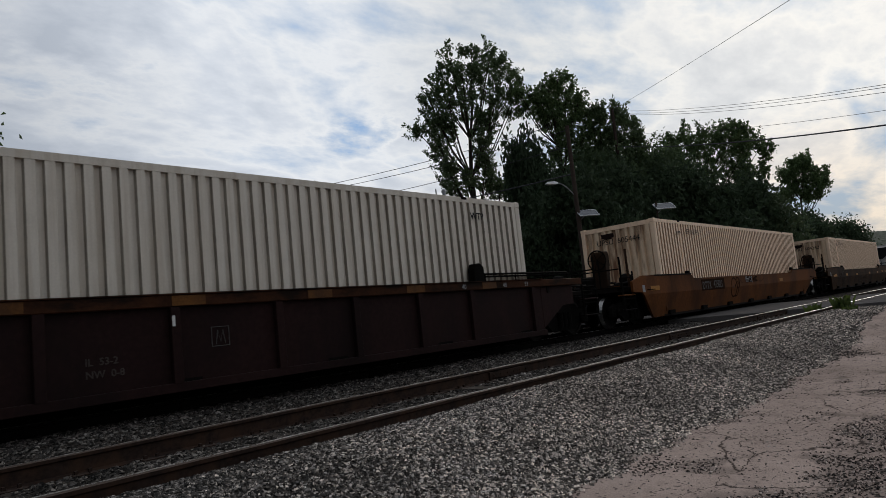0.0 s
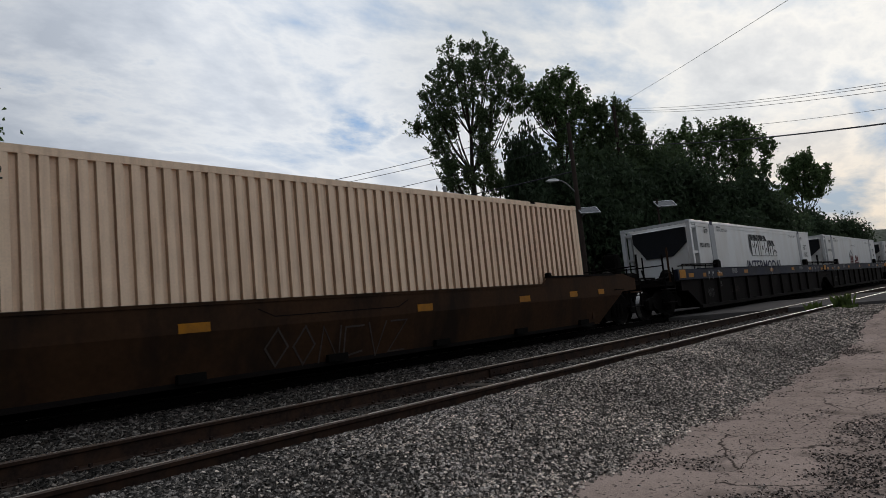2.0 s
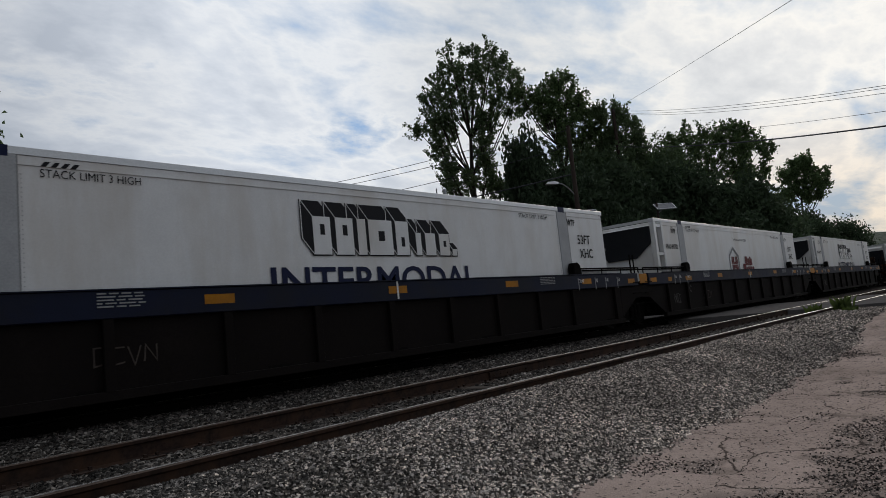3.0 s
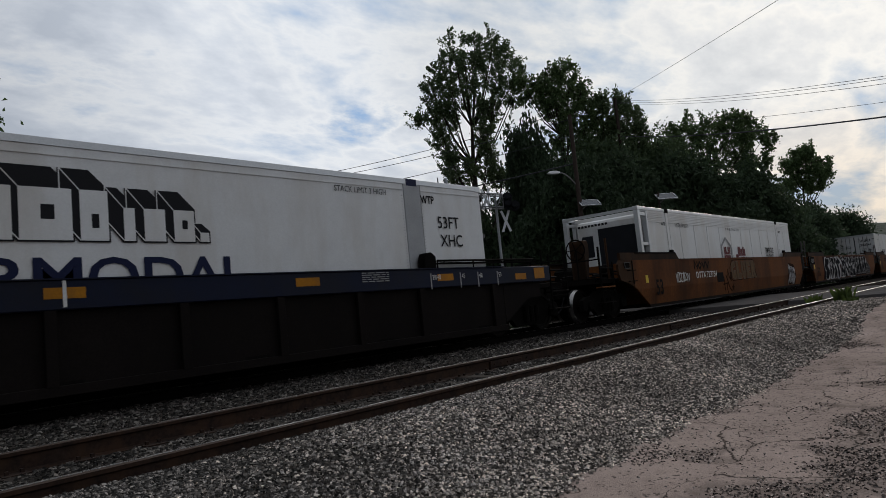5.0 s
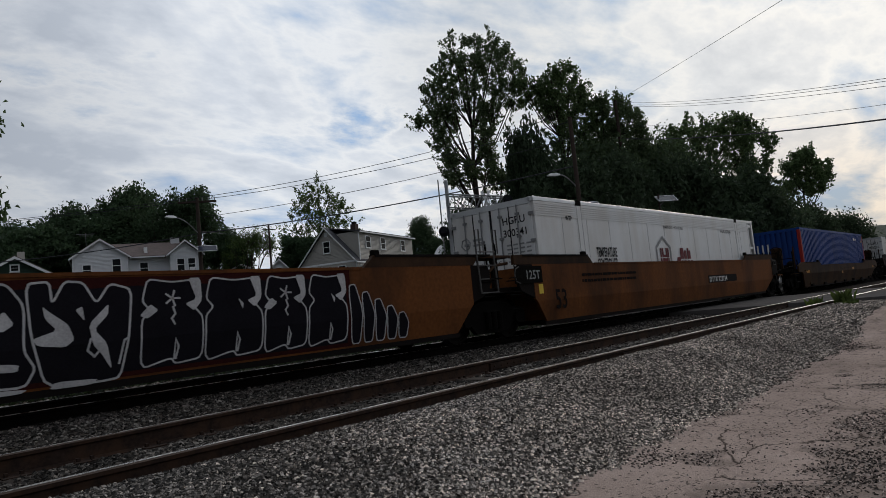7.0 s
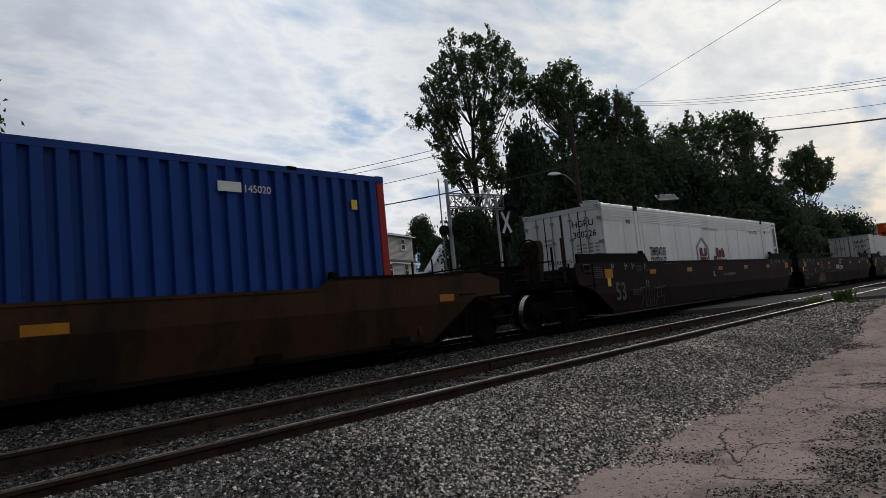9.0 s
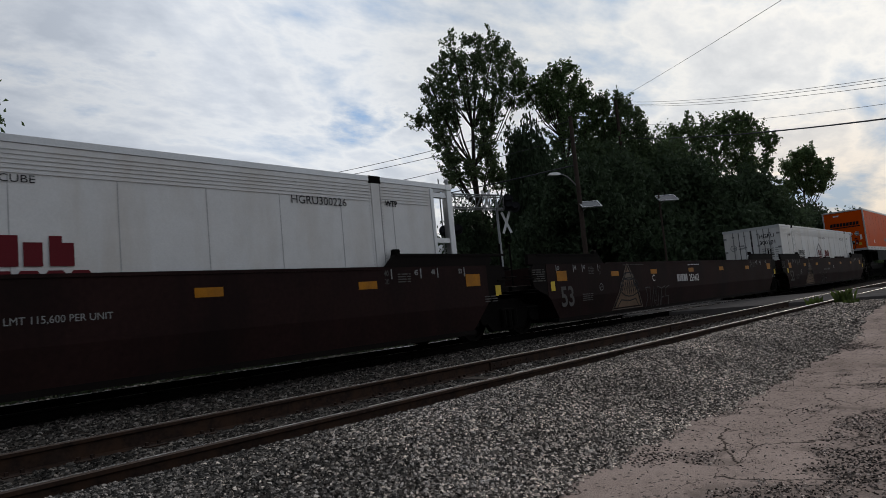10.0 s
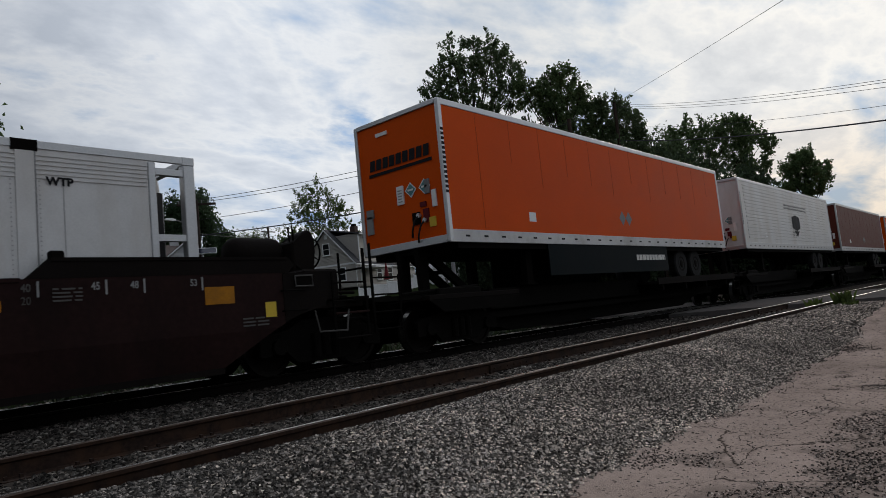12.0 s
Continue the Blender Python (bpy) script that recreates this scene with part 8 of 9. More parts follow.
def tree_meshes(seed, height, spread, per_tip, leaf, clump, bare=0.3, angle=34, up=0.35, levels=5, forks=3):
    """Trunk with limbs that fork again and again, and leaf sprays round the ends of the twigs."""
    r = random.Random(seed)
    segs, tips = [], []

    def grow(p, d, length, rad, level):
        mid = p + d * length * 0.5 + Vector((r.gauss(0, 1), r.gauss(0, 1), r.gauss(0, 1))) * length * 0.05
        q = p + d * length
        segs.append((p, mid, rad, rad * 0.85))
        segs.append((mid, q, rad * 0.85, rad * 0.68))
        if level >= levels - 2:
            tips.append(q)
            if level >= levels - 1:
                tips.append(mid)
        if level == levels:
            return
        n = forks if level else forks + 2
        turn = r.uniform(0, 6.28)
        for k in range(n):
            an = radians(angle * r.uniform(0.55, 1.35))
            if level < 2 and k == 0:
                an *= 0.25
            az = turn + 2 * math.pi * k / n + r.uniform(-0.4, 0.4)
            u = d.orthogonal().normalized()
            w = d.cross(u)
            nd = d * math.cos(an) + (u * math.cos(az) + w * math.sin(az)) * math.sin(an)
            nd = (nd + Vector((0, 0, up * 0.4))).normalized()
            start = q if k < 2 or level > 1 else p.lerp(q, r.uniform(0.55, 0.95))
            grow(start, nd, length * r.uniform(0.62, 0.86), rad * 0.60, level + 1)

    grow(Vector((0, 0, 0)), Vector((r.uniform(-0.05, 0.05), r.uniform(-0.05, 0.05), 1)).normalized(), 1.0, 0.07, 0)
    tops = np.array([tuple(t) for t in tips])
    hi = np.percentile(tops[:, 2], 99.5)
    wide = np.percentile(np.hypot(tops[:, 0] - tops[:, 0].mean(), tops[:, 1] - tops[:, 1].mean()), 93)
    # the bare trunk takes its share of the height, the crown the rest
    kz, kx = height * (1 - bare) / max(0.1, hi - 0.9), spread / wide

    mean = tops.mean(0)

    def fit(v):
        z = v[2]
        return ((v[0] - mean[0] * z / mean[2]) * kx, (v[1] - mean[1] * z / mean[2]) * kx, z / 0.9 * height * bare if z < 0.9 else height * bare + (z - 0.9) * kz)

    trunk = B()
    for p, q, a, b in segs:
        if a * height > 0.07:
            rod(trunk, fit(p), fit(q), max(0.010, a * height * 0.26), 4, max(0.008, b * height * 0.26))
    rng = np.random.default_rng(seed)
    cen = np.repeat(np.array([fit(t) for t in tips]), per_tip, axis=0)
    n = len(cen)
    pos = cen + rng.normal(size=(n, 3)) * clump * np.array([1, 1, 0.8])
    ax = rng.normal(size=(n, 3)) + np.array([0, 0, 0.5])
    ax /= np.linalg.norm(ax, axis=1)[:, None]
    bx = np.cross(ax, rng.normal(size=(n, 3)))
    bx /= np.linalg.norm(bx, axis=1)[:, None]
    s = leaf * rng.uniform(0.55, 1.35, n)[:, None]
    nx = np.cross(ax, bx) * s * 0.22
    quad = np.stack([pos - ax * s * 0.5, pos + bx * s * 0.30 + nx, pos + ax * s * 0.5, pos - bx * s * 0.30 + nx], 1)
    f = (np.array([[0, 1, 2], [0, 2, 3]])[None] + (np.arange(n) * 4)[:, None, None]).reshape(-1, 3)
    return mesh_of("trunk", trunk, M["bark"]), (quad.reshape(-1, 3).tolist(), f.tolist())


def lobed_meshes(seed, height, lobes, per, leaf, clump, subs=9):
    """A tree given by the lobes of its crown (across, height, radius): limbs run from the trunk to each lobe, twigs to the sprays of leaves."""
    r = random.Random(seed)
    trunk, tips, ways = B(), [], []
    lean = [Vector((r.uniform(-0.2, 0.2), r.uniform(-0.2, 0.2), 0)) + Vector((lobes[0][0] * 0.6 * k, 0, height * 0.86 * k)) for k in np.linspace(0, 1, 7)]
    rad = [height * 0.016 * (1 - 0.85 * k) + 0.02 for k in np.linspace(0, 1, 7)]
    for p, q, ra, rb in zip(lean, lean[1:], rad, rad[1:]):
        rod(trunk, p, q, ra, 7, rb)
    for x, z, rr in lobes:
        rr *= 1.22
        wide = max(1.0, max(abs(q[0]) for q in lobes))
        depth = wide * 0.75 * math.sqrt(max(0.05, 1 - min(1.0, (x / wide) ** 2)))
        for y in ((-0.55 * depth + r.uniform(-0.3, 0.3), 0.55 * depth + r.uniform(-0.3, 0.3)) if abs(x) < wide * 0.8 else (r.uniform(-0.6, 0.6),)):
            c = Vector((x, y, z))
            j = max(1, min(5, int(6 * (z - 1.6 * rr - 0.5 * abs(x)) / (height * 0.86))))
            root = lean[j]
            mid = root.lerp(c, 0.5) - Vector((0, 0, 0.12 * (c - root).length))
            lr = 0.012 * height * 0.26
            rod(trunk, root, mid, lr, 5, lr * 0.75)
            rod(trunk, mid, c, lr * 0.75, 5, lr * 0.4)
            for _ in range(subs):
                d = Vector((r.gauss(0, 1), r.gauss(0, 1), r.gauss(0, 1) + 0.25)).normalized() * rr * r.uniform(0.35, 1.0)
                tips.append(c + d)
                ways.append((d / rr + Vector((r.gauss(0, 0.25), r.gauss(0, 0.25), 0.75))).normalized())
                if r.random() < 0.35:
                    rod(trunk, c, c + d * 0.95, lr * 0.35, 4, lr * 0.15)
    rng = np.random.default_rng(seed)
    n = len(tips)
    cen = np.repeat(np.array([tuple(t) for t in tips]), per, axis=0)
    size = np.repeat(rng.uniform(0.6, 1.35, n), per)[:, None]
    way = np.repeat(np.array([tuple(w) for w in ways]), per, axis=0)
    n = len(cen)
    # leaves stand along short shoots that turn outwards and up
    along = rng.uniform(-0.35, 1.0, (n, 1))
    pos = cen + way * along * size * clump * 2.3 + rng.normal(size=(n, 3)) * clump * size * 0.42 * (1.15 - 0.55 * np.clip(along, 0, 1))
    ax = rng.normal(size=(n, 3)) + np.array([0, 0, 0.5])
    ax /= np.linalg.norm(ax, axis=1)[:, None]
    bx = np.cross(ax, rng.normal(size=(n, 3)))
    bx /= np.linalg.norm(bx, axis=1)[:, None]
    s = leaf * rng.uniform(0.55, 1.35, n)[:, None]
    nx = np.cross(ax, bx) * s * 0.22
    quad = np.stack([pos - ax * s * 0.5, pos + bx * s * 0.30 + nx, pos + ax * s * 0.5, pos - bx * s * 0.30 + nx], 1)
    f = (np.array([[0, 1, 2], [0, 2, 3]])[None] + (np.arange(n) * 4)[:, None, None]).reshape(-1, 3)
    return mesh_of("trunk", trunk, M["bark"]), (quad.reshape(-1, 3).tolist(), f.tolist())


def lobed_tree(x, y, seed, height, lobes, label, per=16, leaf=0.30, clump=0.26, mat_key="leaf", subs=9):
    trunk, (v, f) = lobed_meshes(seed, height, lobes, per, leaf, clump, subs)
    t = thing("tree", label, "tree", group="trees behind the tracks")
    t.matrix_world = pose(x, y, base_z(x, y) - 0.15 if y > 60 else -0.7, 0, 0, math.degrees(math.atan2(-x, y)))
    part("trunk", trunk, None, t)
    part("crown", raw_mesh("crown", v, f, M[mat_key]), None, t)


TREES = {}


def tree_kind(key, seed, height, spread, *a, mat_key="leaf", **kw):
    trunk, (v, f) = tree_meshes(seed, height, spread, *a, **kw)
    TREES[key] = (trunk, raw_mesh("crown", v, f, M[mat_key]), height, spread)


def tree(key, x, y, height, spread, label):
    trunk, crown, h0, s0 = TREES[key]
    t = thing("tree", label, "tree", group="trees behind the tracks")
    t.matrix_world = pose(x, y, base_z(x, y) - 0.15, 0, 0, (x * 37 + y * 91) % 360)
    for nm, me in (("trunk", trunk), ("crown", crown)):
        o = part(nm, me, None, t)
        o.scale = (spread / s0, spread / s0, height / h0)
    return t


def make_trees():
    tree_kind("oak", 8, 13.5, 3.2, 17, 0.29, 0.32, bare=0.14, angle=40, up=0.25, mat_key="leaf_dark")
    tree_kind("maple", 15, 13.0, 3.2, 17, 0.30, 0.30, bare=0.14, angle=36, up=0.35)
    tree_kind("round", 18, 13.0, 4.5, 14, 0.38, 0.34, bare=0.1, angle=40, up=0.25, mat_key="leaf_mid")
    tree_kind("shrub", 24, 9.0, 4.0, 13, 0.42, 0.42, bare=0.04, angle=46, up=0.15, mat_key="leaf_mid")
    tree_kind("bush", 21, 8.5, 3.3, 15, 0.34, 0.38, bare=0.05, angle=46, up=0.15, mat_key="leaf_deep")
    tree_kind("light", 27, 14.0, 4.4, 9, 0.26, 0.27, bare=0.14, angle=38, up=0.35, mat_key="leaf_light")
    dark = "dark green broad-leaved tree in full leaf behind the tracks"
    low = "dense dark undergrowth tree at the edge of the wood"
    far = "dark green tree on the rise behind the houses"
    for key, x, y, h, s, label in (
            ("oak", 39.6, 20.0, 11.9, 2.3, dark), ("oak", 43.6, 18.3, 11.9, 2.3, dark),
            ("bush", 35.6, 23.1, 12.2, 2.0, low), ("bush", 33.9, 21.5, 9.4, 2.7, low), ("bush", 35.4, 19.0, 9.0, 2.9, low), ("bush", 38.3, 17.2, 9.4, 3.0, low),
            ("bush", 42.3, 15.2, 9.4, 3.3, low), ("bush", 48.1, 13.9, 8.6, 3.2, low), ("bush", 52.5, 13.9, 7.0, 2.7, low), ("bush", 56.4, 13.6, 6.0, 2.8, low), ("bush", 66.8, 13.7, 7.4, 2.6, low),
            ("bush", 61.5, 13.9, 6.2, 3.0, low), ("bush", 34.0, 26.8, 7.6, 2.0, low), ("bush", 38.3, 30.0, 8.2, 1.9, low), ("bush", 41.2, 29.0, 9.0, 2.1, low), ("bush", 83.7, 15.1, 6.4, 2.6, low), ("bush", 78.0, 14.6, 7.0, 2.8, low),
            ("shrub", 54.4, 74.2, 7.6, 3.5, far), ("round", 72.9, 68.4, 10.0, 2.7, "small round tree behind the roofs"),
            ("shrub", 72.9, 65.5, 6.4, 2.6, far), ("round", 40.0, 91.6, 17.0, 5.0, far), ("round", 33.0, 94.2, 14.4, 4.2, far), ("round", 25.5, 94.4, 12.0, 3.4, far), ("round", 42.4, 81.6, 14.6, 4.6, far),
            ("light", 46.4, 73.3, 8.7, 3.2, far), ("shrub", 45.4, 76.8, 8.6, 3.4, far), ("round", 34.7, 90.5, 12.6, 6.1, far), ("shrub", 26.7, 89.0, 10.2, 4.8, far), ("shrub", 20.6, 92.3, 9.4, 4.9, far),
            ("shrub", 40.1, 88.1, 11.2, 5.0, far), ("maple", 3.4, 21.5, 11.0, 1.9, "leafy tree by the far side of the tracks")):
        tree(key, x, y, h, s, label)
    lobed_tree(59.5, 75.3, 17, 15.5, [(0.0, 14.6, 1.5), (-1.8, 13.6, 1.4), (1.7, 13.4, 1.4), (0.0, 12.6, 1.7), (-3.2, 11.6, 1.4), (3.0, 11.8, 1.4), (-1.6, 11.0, 1.7), (1.6, 11.0, 1.7), (-4.4, 9.6, 1.2), (4.2, 9.8, 1.2), (-2.6, 9.0, 1.6),
                                      (2.4, 9.0, 1.6), (0.0, 9.2, 1.6), (-5.2, 7.8, 1.0), (5.0, 8.0, 1.0), (-3.4, 7.0, 1.5), (3.2, 7.0, 1.4), (0.0, 7.0, 1.5)],
               "rounded pale green tree behind the houses", per=26, leaf=0.30, clump=0.36, subs=10, mat_key="leaf_light")
    lobed_tree(36.6, 27.9, 3, 19.5, [(-1.1, 19.2, 0.8), (0.4, 19.3, 0.8), (1.7, 19.4, 0.8), (2.5, 18.4, 0.8), (3.3, 17.3, 0.7), (-2.0, 18.0, 0.8), (-0.4, 17.8, 0.9), (1.2, 17.7, 0.9), (-2.8, 16.6, 0.7), (-1.6, 16.4, 0.9),
                                     (0.0, 16.0, 0.7), (1.7, 15.9, 0.8), (2.9, 16.1, 0.6), (-4.0, 14.9, 0.5), (-2.8, 14.8, 0.7), (-1.7, 14.7, 0.5), (0.9, 14.6, 0.6), (-2.5, 13.4, 0.7), (0.3, 13.3, 0.5), (-2.2, 12.0, 0.5),
                                     (0.6, 11.8, 0.5), (-2.1, 10.7, 0.6), (-0.8, 10.7, 0.5), (0.4, 10.4, 0.6), (1.4, 9.9, 0.5)],
               "tall airy broad-leaved tree with an open dark crown", per=42, leaf=0.19, clump=0.25, subs=15, mat_key="leaf_dark")
    lobed_tree(38.6, 23.2, 5, 17.0, [(1.1, 16.6, 0.6), (0.4, 15.9, 0.7), (1.6, 15.6, 0.7), (-0.5, 15.7, 0.5), (-1.4, 15.7, 0.5), (-0.1, 14.9, 0.7), (1.1, 14.7, 0.8), (2.2, 14.7, 0.6), (2.9, 14.2, 0.3), (1.5, 13.9, 0.6),
                                     (0.2, 14.3, 0.5), (2.5, 13.5, 0.5), (1.2, 12.9, 0.7), (2.3, 12.4, 0.7), (0.5, 12.0, 0.8), (1.7, 11.3, 0.8), (0.2, 10.4, 1.0), (1.8, 9.8, 1.0), (-0.4, 9.0, 1.1)], dark, per=36, leaf=0.20, clump=0.25, subs=13)
    lobed_tree(41.1, 20.6, 7, 14.3, [(0.1, 14.0, 0.4), (1.2, 13.9, 0.5), (1.8, 13.0, 0.6), (0.4, 13.0, 0.6), (-0.5, 12.9, 0.5), (2.3, 12.2, 0.5), (1.2, 12.0, 0.7), (0.0, 11.8, 0.7), (2.4, 11.4, 0.5), (1.6, 10.6, 0.7), (0.4, 10.2, 0.8)],
               dark, per=36, leaf=0.20, clump=0.25, subs=14, mat_key="leaf_dark")
    lobed_tree(46.0, 19.5, 9, 11.5, [(0.9, 11.1, 0.7), (0.4, 10.3, 0.9), (1.3, 9.8, 0.8), (0.7, 8.8, 1.1), (1.4, 7.6, 1.1)], "young pale green tree between darker trees", per=44, leaf=0.20, clump=0.25, mat_key="leaf_light")
    lobed_tree(50.2, 16.9, 11, 13.0, [(-2.4, 12.6, 0.6), (-1.2, 12.8, 0.7), (-0.1, 12.7, 0.7), (1.0, 12.9, 0.6), (2.2, 12.8, 0.6), (2.9, 12.2, 0.5), (3.8, 11.5, 0.4), (4.1, 10.9, 0.4), (1.5, 11.7, 0.7), (2.5, 11.1, 0.5),
                                      (1.8, 10.0, 0.6), (2.7, 9.5, 0.5), (3.7, 9.7, 0.4), (0.3, 11.4, 1.0), (-1.1, 11.5, 1.0), (-2.3, 11.4, 0.9), (0.5, 9.8, 1.0), (-1.1, 9.8, 1.1), (2.0, 8.5, 0.6), (3.0, 7.7, 0.5)],
               "broad dark tree with ragged top and gaps in its crown", per=36, leaf=0.21, clump=0.26, subs=13)
    lobed_tree(72.1, 16.5, 13, 13.2, [(1.3, 13.0, 0.6), (0.5, 12.6, 0.6), (1.8, 12.3, 0.6), (2.5, 11.6, 0.5), (3.0, 10.7, 0.4), (0.7, 11.5, 0.7), (1.8, 10.9, 0.6), (-0.2, 11.9, 0.5), (2.3, 9.9, 0.4), (0.0, 10.4, 0.6), (1.1, 9.7, 0.5), (-0.9, 9.8, 0.5), (-1.9, 9.6, 0.4)],
               "rounded tree standing alone past the wood", per=40, leaf=0.24, clump=0.28, subs=13)


def window(house, x, y, z, w, h, face):
    """A sash window: trim, sill, two panes; face: the matrix that turns +x along the wall."""
    fr = B()
    for a, b, c, d in ((-0.09, 0.0, -0.09, h + 0.09), (w, w + 0.09, -0.09, h + 0.09), (0, w, h, h + 0.09), (0, w, -0.09, 0)):
        box(fr, a, b, -0.05, 0.06, c, d)
    at = face @ pose(x, y - 0.05, z)
    win = part("window", fr, M["trim_white"], house, at=at)
    part("pane", box(B(), 0, w, -0.012, 0.0, h * 0.51, h), M["glass_dark"], win)
    part("pane", box(B(), 0, w, 0.004, 0.016, 0, h * 0.51), M["glass_dark"], win)
    part("meeting_rail", box(B(), 0, w, -0.03, 0.03, h * 0.49, h * 0.53), M["trim_white"], win)
    part("sill", box(B(), -0.12, w + 0.12, -0.10, 0.04, -0.13, -0.09), M["trim_white"], win)


def clapboard(bm, x0, x1, z0, z1, y, gable=None):
    """Lap siding boards on a wall in the x-z plane that faces -y; gable: height of the peak over z1 in the middle."""
    z = z0
    while z < z1 + (gable or 0) - 0.02:
        zt = z + 0.15
        a, b = x0, x1
        if z > z1 - 0.01 and gable:
            k = (z - z1 + 0.07) / gable
            a, b = x0 + (x1 - x0) / 2 * k, x1 - (x1 - x0) / 2 * k
            if b - a < 0.15:
                break
        v = [bm.verts.new(p) for p in ((a, y - 0.055, z), (b, y - 0.055, z), (b, y, zt), (a, y, zt), (a, y, z), (b, y, z))]
        bm.faces.new((v[0], v[1], v[2], v[3]))
        bm.faces.new((v[4], v[5], v[1], v[0]))
        z = zt
    return bm


def gable_wall(w, z0, z1, peak, t=0.2):
    return prism(B(), [(0, z0), (w, z0), (w, z1), (w / 2, z1 + peak), (0, z1)], 0.0, t)


ROTL = pose(0, 0, 0, 0, 0, -90)


def house(name_label, x, y, turn, w, d, eave, peak, siding, roof_mat):
    """A gabled house: the gable wall of width w faces local -y, the ridge runs back d metres."""
    h = thing("house", name_label, "house", pose(x, y, base_z(x, y) - 0.1, 0, 0, turn), group="houses along the street")
    part("gable_wall", gable_wall(w, 0, eave, peak), siding, h)
    part("gable_wall", gable_wall(w, 0, eave, peak), siding, h, at=pose(0, d - 0.2, 0))
    part("side_wall", box(B(), 0, 0.2, 0.2, d - 0.2, 0, eave), siding, h)
    part("side_wall", box(B(), w - 0.2, w, 0.2, d - 0.2, 0, eave), siding, h)
    part("siding", clapboard(B(), 0.0, w, 0.1, eave, 0.0, peak), siding, h)
    sd = clapboard(B(), 0.0, d, 0.1, eave, 0.0)
    part("siding", sd, siding, h, at=pose(w, 0, 0, 0, 0, 90))
    k = math.hypot(w / 2, peak)
    o = 0.35
    ux, uz = (w / 2) / k, peak / k
    for s in (-1, 1):
        pts = [(w / 2, eave + peak + 0.06), (w / 2 + s * (w / 2 + o * ux), eave - o * uz + 0.06), (w / 2 + s * (w / 2 + o * ux), eave - o * uz + 0.20), (w / 2, eave + peak + 0.22)]
        part("roof", prism(B(), pts if s < 0 else pts[::-1], -0.4, d + 0.4), roof_mat, h)
        pts = [(w / 2, eave + peak - 0.04), (w / 2 + s * (w / 2 + o * ux), eave - o * uz - 0.06), (w / 2 + s * (w / 2 + o * ux), eave - o * uz + 0.14), (w / 2, eave + peak + 0.16)]
        part("rake_board", prism(B(), pts if s < 0 else pts[::-1], -0.44, -0.38), M["trim_white"], h)
        xe = w / 2 + s * (w / 2 + o * ux)
        part("gutter", box(B(), xe - 0.06, xe + 0.06, -0.38, d + 0.38, eave - o * uz - 0.02, eave - o * uz + 0.12), M["trim_white"], h)
    for xx in (0.0, w - 0.1):
        part("corner_board", box(B(), xx, xx + 0.1, -0.045, 0.0, 0, eave), M["trim_white"], h)
    return h


